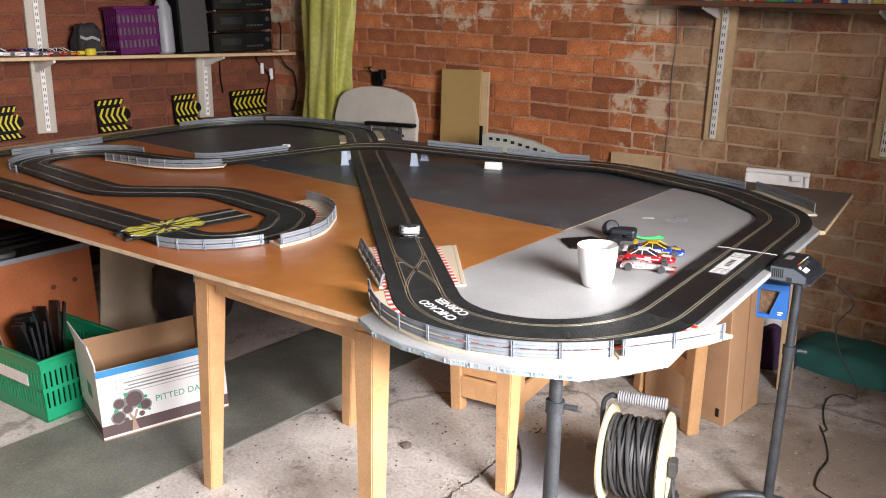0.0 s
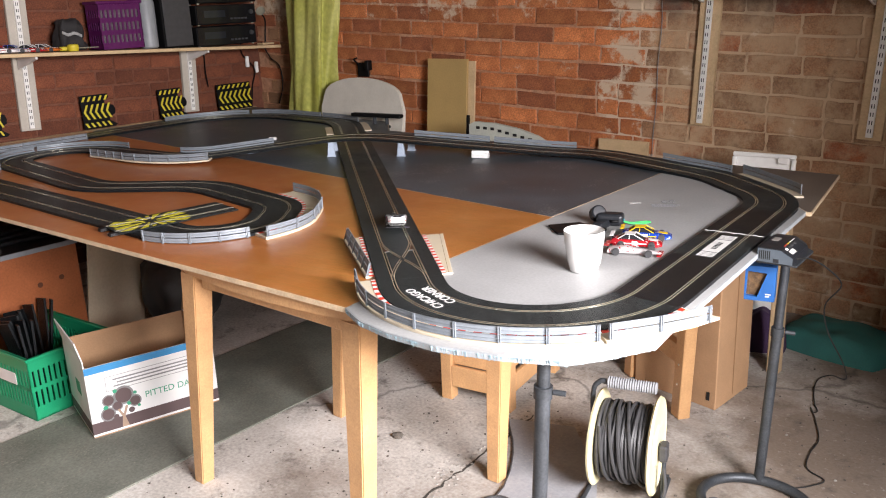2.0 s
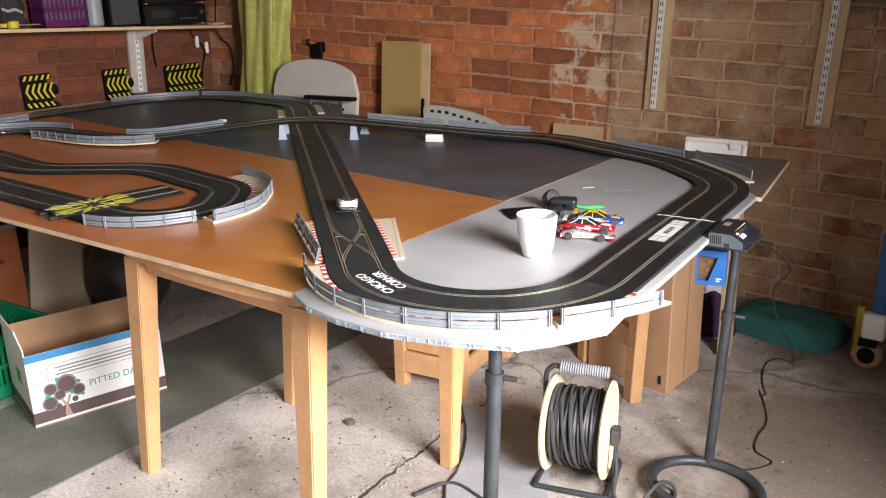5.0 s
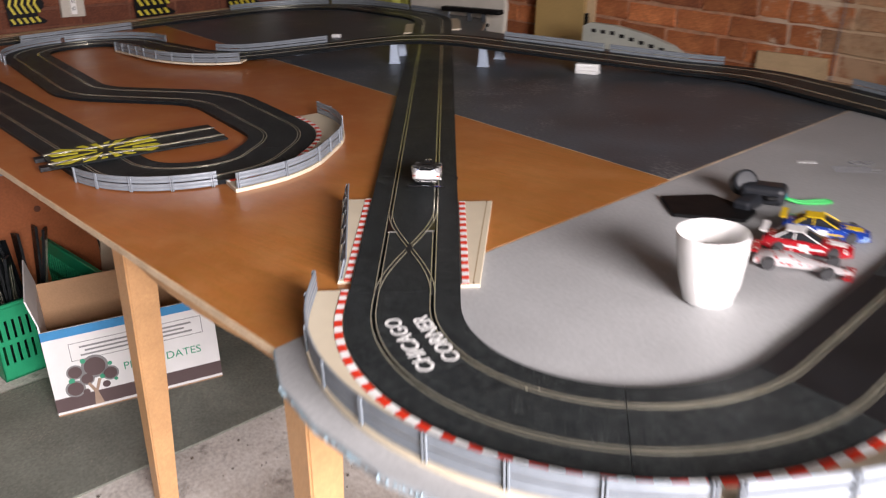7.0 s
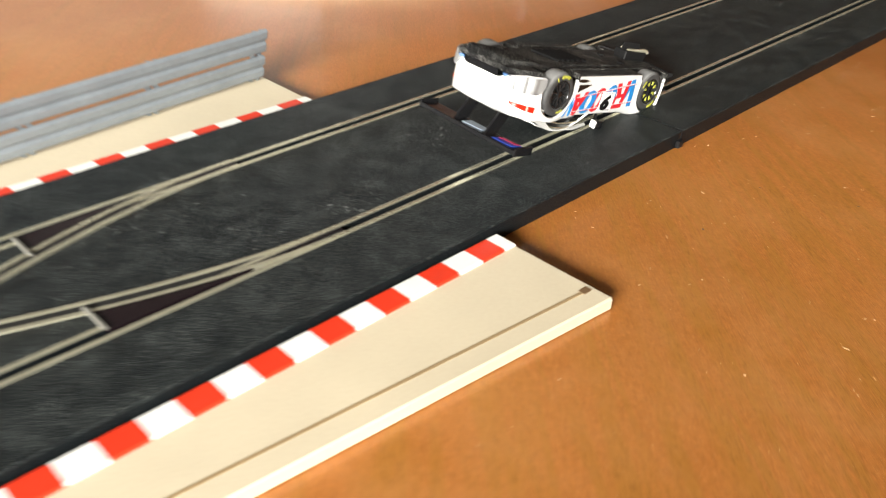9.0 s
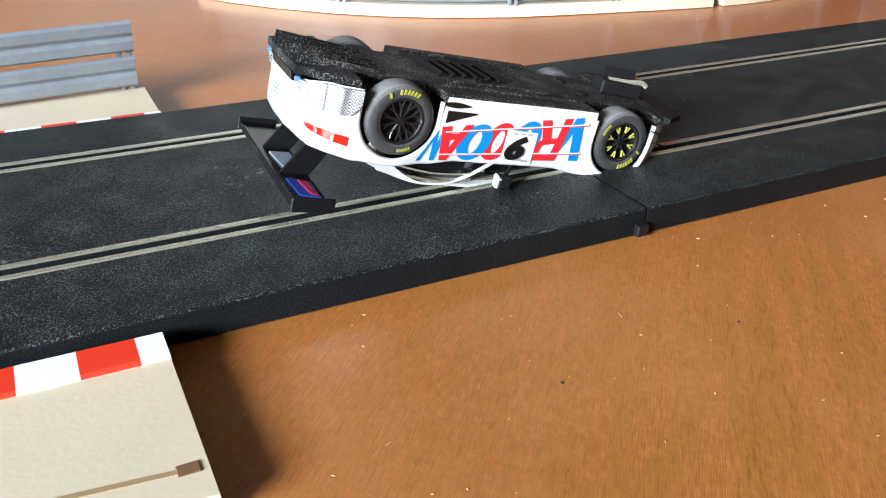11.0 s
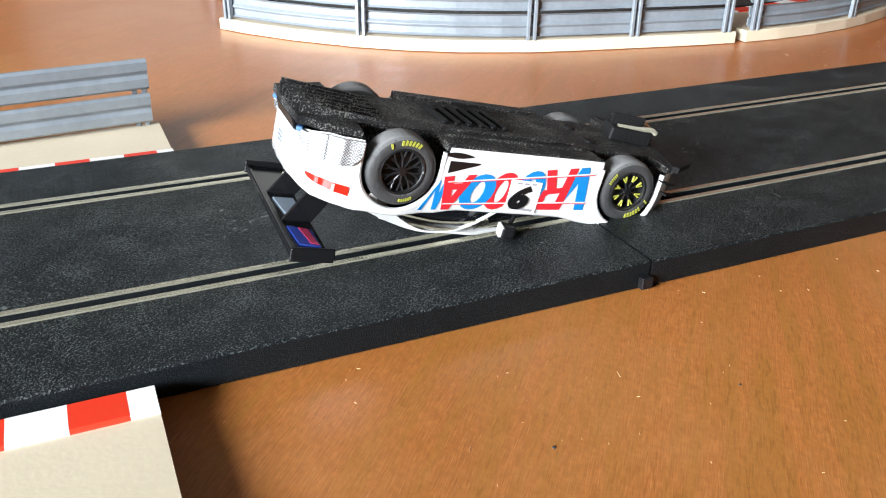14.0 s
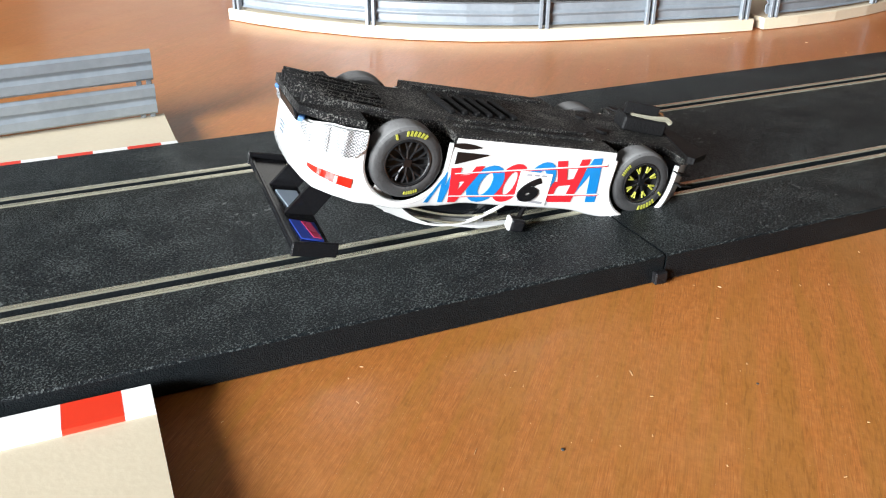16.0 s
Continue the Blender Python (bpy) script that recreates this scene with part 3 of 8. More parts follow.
def ribbon(bm, s0, s1, prof, step=0.02, closed=True, flare=(), power=2):
    """Sweeps a section (offset to the right, height) along the loop."""
    n = max(1, int(round((s1 - s0) / step)))
    rings = []
    for k in range(n + 1):
        p, h, rt = at_arc(s0 + (s1 - s0) * k / n)
        fl = [e * (k / n) ** power for e in flare] or [0.0] * len(prof)
        rings.append([bm.verts.new(p + rt * (o + e) + Vector((0, 0, z))) for (o, z), e in zip(prof, fl)])
    m = len(prof)
    for a, b in zip(rings, rings[1:]):
        for i in range(m if closed else m - 1):
            j = (i + 1) % m
            bm.faces.new((a[i], b[i], b[j], a[j]))
    if closed:
        bm.faces.new(rings[0]); bm.faces.new(rings[-1][::-1])


W2, LANE, SL = 0.0786, 0.0395, 0.002


def deck_profile():
    h, d = TH, TH - 0.004
    return [(-W2 + 0.0004, 0), (-W2, h - 0.0006), (-W2 + 0.0006, h), (-LANE - SL, h), (-LANE - SL, d), (-LANE + SL, d), (-LANE + SL, h),
            (LANE - SL, h), (LANE - SL, d), (LANE + SL, d), (LANE + SL, h), (W2 - 0.0006, h), (W2, h - 0.0006), (W2 - 0.0004, 0)]


def track_piece(s0, s1, material=M_TRACK, lanes=True, label="black plastic slot-car track section with steel rails"):
    t = thing("track_section", label, "track section", group="slot-car track")
    bm = bmesh.new()
    h = TH
    prof = deck_profile() if lanes else [(-W2, 0), (-W2, h - 0.0006), (-W2 + 0.0006, h), (W2 - 0.0006, h), (W2, h - 0.0006), (W2, 0)]
    ribbon(bm, s0 + 0.0004, s1 - 0.0004, prof)
    part("base", bm, material, t)
    if lanes:
        for c in (-LANE, LANE):
            for sg in (-1, 1):
                bm = bmesh.new()
                a, b = sorted((c + sg * (SL + 0.0002), c + sg * (SL + 0.0022)))
                ribbon(bm, s0 + 0.0006, s1 - 0.0006, [(a, h - 0.001), (a, h + 0.0005), (b, h + 0.0005), (b, h - 0.001)])
                part("rail", bm, M_RAIL, t, "bright steel rail")
    return t


END = ARC[-1]
cuts = [0.525, 0.755, 0.985, 1.215, 1.565, 1.74, 2.09]
while cuts[-1] + 0.5 < END:
    cuts.append(cuts[-1] + (0.35 if len(cuts) % 3 else 0.23))
cuts[-1] = END - 0.35
cuts.append(END)
for i_, (a_, b_) in enumerate(zip(cuts, cuts[1:])):
    dark = i_ in (3, 5)
    track_piece(a_, b_, M_TRACK_B if dark else M_TRACK)

# the lane-changing section: straight slots, and two that cross between them
M_TIP = flat("worn_flipper_edge", (0.15, 0.145, 0.13), 0.5)
xt = track_piece(0.0, 0.525, M_TRACK, label="black plastic lane-change track section with crossing slots")


def xover(side, o0, o1, h0, h1):
    """A strip that follows a slot from one lane to the other."""
    bm = bmesh.new()
    rings = []
    for k in range(37):
        u = k / 36
        e = u * u * (3 - 2 * u)
        p, h, rt = at_arc(0.198 + 0.335 * u)
        c = side * LANE * (1 - 2 * e)
        rings.append([bm.verts.new(p + rt * (c + o) + Vector((0, 0, z))) for o, z in ((o0, h0), (o0, h1), (o1, h1), (o1, h0))])
    for a, b in zip(rings, rings[1:]):
        for i in range(4):
            bm.faces.new((a[i], b[i], b[(i + 1) % 4], a[(i + 1) % 4]))
    bm.faces.new(rings[0]); bm.faces.new(rings[-1][::-1])
    return bm


for sd in (-1, 1):
    part("crossing_slot", xover(sd, -0.0019, 0.0019, TH - 0.001, TH + 0.0004), M_SLOT, xt, "black slot between the rails")
    for g in (-1, 1):
        o = sorted((g * 0.0021, g * 0.0041))
        part("crossing_rail", xover(sd, o[0], o[1], TH - 0.001, TH + 0.0007 + 0.0002 * (sd > 0)), M_RAIL, xt, "bright steel rail")
    # the dark flipper wedge
    bm = bmesh.new()
    pts = []
    for k in range(11):
        u = k / 10
        p, h, rt = at_arc(0.198 + 0.102 * u)
        uu = (0.102 * u) / 0.335
        c = LANE * (1 - 2 * (uu * uu * (3 - 2 * uu)))
        pts.append((p + rt * sd * min(c + 0.0018, LANE - 0.0004), p + rt * sd * (LANE + 0.0004)))
    lo = [[bm.verts.new(q + Vector((0, 0, TH - 0.001))) for q in pr] for pr in pts]
    hi = [[bm.verts.new(q + Vector((0, 0, TH + 0.0006))) for q in pr] for pr in pts]
    for a, b in zip(hi, hi[1:]):
        bm.faces.new((a[0], b[0], b[1], a[1]))
    for i in (0, 1):
        for k in range(10):
            bm.faces.new((lo[k][i], lo[k + 1][i], hi[k + 1][i], hi[k][i]))
    bmesh.ops.recalc_face_normals(bm, faces=bm.faces[:])
    part("flipper", bm, flat("flipper_black", (0.012, 0.007, 0.009), 0.18), xt, "glossy black flipper wedge")
    p, h, rt = at_arc(0.300)
    bm = bmesh.new()
    a, b = p + rt * sd * 0.0225, p + rt * sd * 0.0385
    tube(bm, [a + Vector((0, 0, TH + 0.0008)), b + Vector((0, 0, TH + 0.0008))], 0.0009, 6)
    part("flipper_tip", bm, M_TIP, xt, "bright flipper edge")
bm = bmesh.new()
for q in range(1):
    pts = [at_arc(0.348)[0], at_arc(0.372)[0], at_arc(0.396)[0]]
    rt = at_arc(0.372)[2]
    prism(bm, [(v.x, v.y) for v in (pts[0], pts[1] - rt * 0.006, pts[2], pts[1] + rt * 0.006)][::-1], T + TH - 0.001, T + TH + 0.0011)
bmesh.ops.recalc_face_normals(bm, faces=bm.faces[:])
part("centre_recess", bm, M_SLOT, xt, "black hollow where the slots cross")
# the joint clips of the sections on the long straight
p, h, rt = at_arc(0.002)
for o in (-W2 - 0.0008,):
    c = p + rt * o
    part("clip", boxm(-0.0022, 0.0022, -0.0012, 0.0012, 0.0002, 0.0042, bevel=0.0004), M_TRACK_B, xt, "small black joining clip", m=Matrix.Translation(c) @ Matrix.Rotation(math.atan2(h.y, h.x), 4, "Z"))

# ---- writing on the track ----
def text(name, body, size, material, m, parent=None, extrude=0.0002, label="", shear=0.0, bold=0.0):
    cu = bpy.data.curves.new(name, "FONT")
    cu.body, cu.size, cu.extrude, cu.align_x, cu.align_y, cu.shear, cu.offset = body, size, extrude, "CENTER", "CENTER", shear, bold
    ob = new(name, cu)
    dg = bpy.context.evaluated_depsgraph_get()
    me = bpy.data.meshes.new_from_object(ob.evaluated_get(dg))
    bpy.data.objects.remove(ob)
    me.materials.clear()
    me.materials.append(material)
    out = new(name, me)
    out.matrix_basis = m
    if parent is not None:
        out.parent = parent
    if label:
        out["label"] = label
    return out


M_PRINT = flat("white_print", (0.72, 0.72, 0.70), 0.6)
lt = thing("corner_lettering", "white sticker letters naming the corner on the track", "lettering")
text("top_line", "CHICAGO", 0.031, M_PRINT, pose(-0.578, 0.752, T + TH + 0.0006, 0, 0, 161), lt, bold=0.0006)
text("bottom_line", "CORNER", 0.031, M_PRINT, pose(-0.566, 0.786, T + TH + 0.0006, 0, 0, 161), lt, bold=0.0006)

# ---- borders, kerbs and barriers ----
def kerb(parent, s0, s1, o0, o1, z, pitch=0.0131):
    """Red and white stripes; the first white one is half as long."""
    lo, hi = sorted((o0, o1))
    zz = [(lo, z - 0.002), (lo, z + 0.0002), (lo + 0.0007, z + 0.0008), (hi - 0.0007, z + 0.0008), (hi, z + 0.0002), (hi, z - 0.002)]
    a, k = s0, 0
    while a < s1 - 0.001:
        b = min(s1, a + (pitch * 0.5 if k == 0 else pitch))
        bm = bmesh.new()
        ribbon(bm, a, b, zz, 0.02)
        part("kerb_stripe", bm, M_RED if k % 2 else M_WHITE, parent)
        a, k = b, k + 1


def border(s0, s1, o0, o1, with_kerb=True, groove=False, label="beige plastic track border with a red and white kerb", flare=0.0, top=0.0062, taper=0.0):
    t = thing("track_border", label, "track border", group="track borders")
    bm = bmesh.new()
    lo, hi = sorted((o0, o1))
    ribbon(bm, s0, s1, [(lo, 0), (lo, top - 0.0007), (lo + 0.0008, top), (hi - 0.0008, top), (hi, top - 0.0007), (hi, 0)], 0.02, True, [0, 0, 0, flare - taper, flare - taper, flare - taper] if o1 > o0 else [taper] * 3 + [0, 0, 0], 1 if taper else 2)
    part("base", bm, M_BEIGE, t)
    if with_kerb:
        sg = 1 if o1 > o0 else -1
        kerb(t, s0, s1, o0 + sg * 0.0012, o0 + sg * 0.0125, top + 0.0003)
    if groove:
        sg = 1 if o1 > o0 else -1
        # Solid strips; the shade inside slot and holes is their brown colour.
        bm = bmesh.new()
        q = sorted((o1 - sg * 0.0105, o1 - sg * 0.0092))
        ribbon(bm, s0 + 0.004, s1 - 0.003, [(q[0], top - 0.0004), (q[0], top + 0.0002), (q[1], top + 0.0002), (q[1], top - 0.0004)], 0.02, True, [-sg * taper] * 4, 1)
        part("groove", bm, flat("groove_shadow_brown", (0.33, 0.23, 0.12), 0.7), t, "narrow slot for a barrier")
        for s_, f in ((s0 + 0.004, 0.01), (s1 - 0.004, 0.99)):
            p, hd, rt = at_arc(s_)
            part("slot_end", boxm(-0.0022, 0.0022, -0.0016, 0.0016, top - 0.0004, top + 0.0003, bevel=0.0001), flat("slot_end_shadow_brown", (0.16, 0.09, 0.04), 0.7), t, "small square hole at the slot's end",
                 m=Matrix.Translation(p + rt * (o1 - sg * (0.0098 + taper * f))) @ Matrix.Rotation(math.atan2(hd.y, hd.x), 4, "Z"))
    return t


def fence(s0, s1, off, z0=0.0, h=0.034, gap=0.065, label="grey ribbed plastic crash barrier on small posts", flare=0.0, lean=0.0, power=2):
    t = thing("crash_barrier", label, "crash barrier", group="crash barriers")
    k, sg = h / 0.034, (1 if off > 0 else -1)
    d = 0.0016 * -sg
    for base in (0.0022, 0.0182):
        zs = [0.0, 0.0012, 0.0050, 0.0066, 0.0072, 0.0088, 0.0126, 0.0138]
        ins = [0.0, 1.0, 1.0, 0.1, 0.1, 1.0, 1.0, 0.0]
        front = [(off + d * i - sg * lean * (base + z) / 0.034, z0 + (base + z) * k) for z, i in zip(zs, ins)]
        back_ = [(off + d * i - d * 0.75 - sg * lean * (base + z) / 0.034, z0 + (base + z) * k) for z, i in zip(zs, ins)][::-1]
        bm = bmesh.new()
        ribbon(bm, s0, s1, front + back_, 0.015, True, [flare] * 16, power)
        bmesh.ops.recalc_face_normals(bm, faces=bm.faces[:])
        part("rail_panel", bm, M_GALV, t)
    n = max(1, int(round((s1 - s0) / gap)))
    for i in range(n + 1):
        p, hd, rt = at_arc(s0 + 0.004 + (s1 - s0 - 0.008) * i / n)
        for e in (-0.0021, 0.0021):
            part("post", boxm(-0.0011, 0.0011, -0.0014, 0.0014, 0, h * 0.95, bevel=0.0003), M_GALV, t,
                 m=Matrix.Translation(p + rt * (off + sg * 0.0026 + flare * (i / n) ** power) + hd * e + Vector((0, 0, z0))) @ Matrix.Rotation(math.atan2(hd.y, hd.x), 4, "Z") @ Matrix.Rotation(-sg * math.atan2(lean, h), 4, "X"))
    return t


border(0.119, 0.475, 0.0795, 0.135, top=0.0045, taper=0.034)
fence(0.122, 0.472, 0.130, 0.0043, h=0.0350, lean=0.010, flare=-0.034, power=1)
border(0.1485, 0.498, -0.0792, -0.1410, groove=True, top=0.0050, taper=0.034)
sa, sb, sc = near_arc(-0.74, 0.82, 0.4, 1.0), near_arc(-0.22, 0.83, 0.7, 1.3), near_arc(-0.16, 1.01, 0.9, 1.4)
border(sa, sb - 0.001, 0.0792, 0.130)
border(sb + 0.001, sc, 0.0792, 0.130, flare=0.034)
fence(sa + 0.002, sb - 0.006, 0.126, 0.006, h=0.036)
fence(sb + 0.006, sc - 0.022, 0.126, 0.006, h=0.036, flare=0.036)
# hairpin
h0, h1 = near_arc(-1.70, 1.23, 7.4, 9.6), near_arc(-1.36, 0.90, 7.4, 9.6)
hj = near_arc(-1.432, 1.214, 7.4, 9.6)
border(h0, hj - 0.0008, -0.0792, -0.146, top=0.0075)
border(hj + 0.0008, h1, -0.0792, -0.146, top=0.0075)
fence(h0 + 0.004, hj - 0.004, -0.142, 0.0073)
fence(hj + 0.004, h1 - 0.004, -0.142, 0.0073, gap=0.060)
fence(h1 + 0.012, near_arc(-1.605, 0.70, 8.0, 9.6), -0.084)
# the turn at the far side
u0, u1 = near_arc(-3.15, 1.56, 5.4, 7.0), near_arc(-3.17, 1.03, 5.4, 7.2)
fence(u0, (u0 + u1) / 2, 0.084)
fence((u0 + u1) / 2 + 0.01, u1, 0.084)
f0, f1 = near_arc(-2.54, 1.62, 4.4, 6.6), near_arc(-3.12, 1.475, 4.4, 6.6)
border(f0, f1, -0.0792, -0.135, with_kerb=False, label="beige plastic track border under a barrier")
fence(f0 + 0.004, f1 - 0.004, -0.131, 0.006)
b0, b1 = near_arc(-2.36, 1.78, 4.4, 6.4), near_arc(-2.72, 1.53, 4.4, 6.4)
fence(b0, b1, 0.084)
# along the wall side and the far corner
w0, w1, w2, w3 = near_arc(-3.86, 1.0, 10.5, 12.2), near_arc(-3.86, 1.75, 10.8, 12.2), near_arc(-3.86, 2.2, 11.8, 13), near_arc(-3.7, 2.75, 11.8, 13.6)
border(w0, w1 - 0.02, -0.0792, -0.13, with_kerb=False, label="grey dusty plastic border along the wall")
fence(w2, w3 - 0.01, -0.084)
w4 = near_arc(-3.1, 2.78, 12.5, 14.2)
w5 = near_arc(-2.75, 2.68, 12.8, 14.5)
fence(w3 + 0.005, w4, -0.084)
fence(w4 + 0.02, w5, -0.084)
fence(near_arc(-3.67, 1.15, 10.5, 12), near_arc(-3.67, 1.62, 10.8, 12.2), 0.084)
border(w5 + 0.02, w5 + 0.30, -0.0792, -0.115, with_kerb=False)
border(w5 + 0.12, w5 + 0.36, 0.0792, 0.115, with_kerb=False)
# behind the bridge
g0, g1, g2 = near_arc(-1.9, 2.24, 3.4, 4.6), near_arc(-1.58, 2.36, 3.4, 4.6), near_arc(-1.24, 2.5, 3.2, 4.4)
fence(g1 + 0.01, g0, 0.084)
fence(g2, g1 - 0.01, 0.084)
t0, t1 = near_arc(-0.22, 2.12, 2.2, 3.0), near_arc(-0.5, 2.36, 2.4, 3.2)
border(t0, t1, 0.0792, 0.112, with_kerb=False)
fence(t0 + 0.01, t1 - 0.005, 0.108, 0.006)
fence(t1 + 0.02, near_arc(-0.83, 2.45, 2.8, 3.5), 0.084)


def pier(s, off, height, label):
    p, h, rt = at_arc(s)
    z = height
    t = thing("bridge_pier", label, "bridge support", Matrix.Translation((p.x + rt.x * off, p.y + rt.y * off, T)) @ Matrix.Rotation(math.atan2(h.y, h.x), 4, "Z"), group="bridge piers")
    bm = bmesh.new()
    v = box(bm, -0.017, 0.017, -0.008, 0.008, 0, z)
    for q in v[4:]:
        q.co.x *= 0.62
    bmesh.ops.bevel(bm, geom=bm.edges[:], offset=0.0012, segments=1, affect="EDGES")
    part("column", bm, M_BLUEGREY, t)
    part("foot", boxm(-0.019, 0.019, -0.010, 0.010, 0, 0.004, bevel=0.001), M_BLUEGREY, t)
    part("saddle", boxm(-0.012, 0.012, -0.007, 0.007, z - 0.006, z, bevel=0.001), M_BLUEGREY, t)


for sx in (near_arc(-2.17, 1.965, 4, 5.2), near_arc(-1.835, 2.16, 4, 5.2)):
    zz = at_arc(sx)[0].z - T - 0.0005
    pier(sx, -0.068, zz, "blue-grey plastic pier under the bridge section of the track")
    pier(sx, 0.068, zz, "blue-grey plastic pier under the bridge section of the track")
sx = near_arc(-1.57, 2.30, 3.6, 4.6)
p, h, rt = at_arc(sx)
for k in range(3):
    tagged(part("support_block", boxm(-0.035, 0.035, -0.014, 0.014, 0.0103 * k, 0.0103 * k + 0.01, bevel=0.0012), M_WHITE,
                m=Matrix.Translation((p.x - rt.x * 0.074, p.y - rt.y * 0.074, T)) @ Matrix.Rotation(math.atan2(h.y, h.x) + 0.12 * k - 0.1, 4, "Z")),
           "flat white plastic block stacked under the ramp", "support block", group="support blocks")
bm = bmesh.new()
v = [bm.verts.new(q) for q in ((-0.11, -0.016, 0), (0.11, -0.013, 0), (0.11, 0.013, 0), (-0.11, 0.016, 0), (-0.11, -0.015, 0.004), (0.11, -0.012, 0.020), (0.11, 0.012, 0.020), (-0.11, 0.015, 0.004))]
for f in ((3, 2, 1, 0), (4, 5, 6, 7), (0, 1, 5, 4), (1, 2, 6, 5), (2, 3, 7, 6), (3, 0, 4, 7)):
    bm.faces.new([v[i] for i in f])
bmesh.ops.bevel(bm, geom=bm.edges[:], offset=0.001, segments=1, affect="EDGES")
tagged(part("ramp_wedge", bm, M_BLUEGREY, m=pose(-2.523, 1.87, T, 0, 0, 97)), "pale tapered plastic wedge under the ramp", "support wedge")
tagged(part("loose_clip", boxm(-0.02, 0.02, -0.008, 0.008, 0, 0.014, bevel=0.004), M_WHITE, m=pose(-2.72, 2.08, T, 0, 0, 30)), "small white plastic clip lying on the board", "clip")

# the yellow hatched crossing and its stub
M_YELLOW = flat("yellow_print", (0.62, 0.55, 0.03), 0.5)
xs = thing("crossing_section", "black track crossing section with yellow hatching", "track section", group="slot-car track")
XC = pose(-1.738, 0.80, T, 0, 0, 81)
bm = bmesh.new()
box(bm, -0.125, 0.258, -W2, W2, TH + 0.0008, TH + 0.0046, bevel=0.0006)
part("deck", bm, M_TRACK, xs, m=XC)
for c in (-LANE, LANE):
    part("slot", boxm(-0.13, 0.262, c - 0.0019, c + 0.0019, TH + 0.0042, TH + 0.0050), M_SLOT, xs, m=XC)
    for g in (-1, 1):
        a, b = sorted((c + g * 0.0022, c + g * 0.0048))
        part("rail", boxm(-0.125, 0.259, a, b, TH + 0.0040, TH + 0.0053), M_RAIL, xs, m=XC)
    part("connector", boxm(-0.145, -0.098, c - 0.011, c + 0.011, 0.001, TH + 0.002, bevel=0.001), M_TRACK_B, xs, "black end connector", m=XC)
for k in range(8):
    # two slim blades and a stub in every eighth, leaving a dark cross between them
    for a0, a1, r0 in ((5, 18, 0.020), (27, 38, 0.058)):
        o = []
        for a in (a0, a1):
            a = radians(k * 45 + a)
            r1 = min(0.118 / max(abs(math.cos(a)), 1e-3), 0.072 / max(abs(math.sin(a)), 1e-3), 0.128)
            o.append((a, r1))
        pts = [(r0 * math.cos(o[0][0]), r0 * math.sin(o[0][0])), (o[0][1] * math.cos(o[0][0]), o[0][1] * math.sin(o[0][0])), (o[1][1] * 0.93 * math.cos(o[1][0]), o[1][1] * 0.93 * math.sin(o[1][0])), (r0 * math.cos(o[1][0]), r0 * math.sin(o[1][0]))]
        bm = bmesh.new()
        prism(bm, pts, TH + 0.0046, TH + 0.0051)
        part("hatch_mark", bm, M_YELLOW, xs, "yellow painted hatch mark", m=XC)
# start line and sticker on the right-hand straight
p, h, rt = at_arc(near_arc(-0.205, 1.60, 1.4, 2.4))
sl = thing("start_line", "thin white start line across the track", "track marking", Matrix.Translation(p) @ Matrix.Rotation(math.atan2(h.y, h.x), 4, "Z"))
for k in range(9):
    part("dash", boxm(-0.003 + 0.003 * (k % 2), 0.001 + 0.003 * (k % 2), -W2 + 0.0173 * k, -W2 + 0.0173 * k + 0.0165, TH + 0.0003, TH + 0.0012), M_PRINT, sl)
p, h, rt = at_arc(near_arc(-0.2, 1.467, 1.4, 2.4))
st = thing("track_sticker", "white printed sticker with stripes between the lanes", "sticker", Matrix.Translation(p) @ Matrix.Rotation(math.atan2(h.y, h.x), 4, "Z"))
part("panel", boxm(-0.056, 0.056, -0.0205, 0.0205, TH + 0.0002, TH + 0.0008), M_PRINT, st)
for k in range(4):
    for g in (-1, 1):
        part("stripe", boxm(g * (0.0655 + 0.0100 * k) - 0.0026, g * (0.0655 + 0.0100 * k) + 0.0026, -0.0205, 0.0205, TH + 0.0002, TH + 0.0008), M_PRINT, st)
for k in range(5):
    part("print_bar", boxm(-0.031 + 0.0130 * k, -0.0225 + 0.0130 * k, -0.0065, 0.0065, TH + 0.0008, TH + 0.0011), M_SLOT, st, "dark bar of lettering")
# ---- supports under the board ----
def tapered_leg(parent, x, y, h, splay, top=0.062, foot=0.042, material=M_OAK):
    """A leg that tapers to its foot; its top stands off the foot by the splay."""
    bm = bmesh.new()
    v = box(bm, -top / 2, top / 2, -top / 2, top / 2, 0, h)
    for q in v[:4]:
        q.co.x *= foot / top
        q.co.y *= foot / top
    for q in v[4:]:
        q.co.x += splay
    bmesh.ops.bevel(bm, geom=bm.edges[:], offset=0.003, segments=2, affect="EDGES")
    return part("leg", bm, material, parent, m=pose(x, y, 0))


tb = thing("wooden_table", "honey-coloured wooden table with tapered legs under the boards", "table")
LEGS = [(-1.460, 0.697, 0.098), (-1.425, 1.235, 0.075), (-0.748, 1.225, 0.030), (-0.770, 0.693, 0.044)]
for x, y, sp_ in LEGS:
    tapered_leg(tb, x, y, 0.690, sp_)
# the long edges of the top bow outwards
bow = [(-1.40 + 0.70 * k / 16, 0.668 - 0.030 * math.sin(math.pi * k / 16)) for k in range(17)]
part("tabletop", prismm(bow + [(x, 1.955 - y) for x, y in bow[::-1]], 0.6905, T - 0.0135, 0.004), M_OAK, tb)
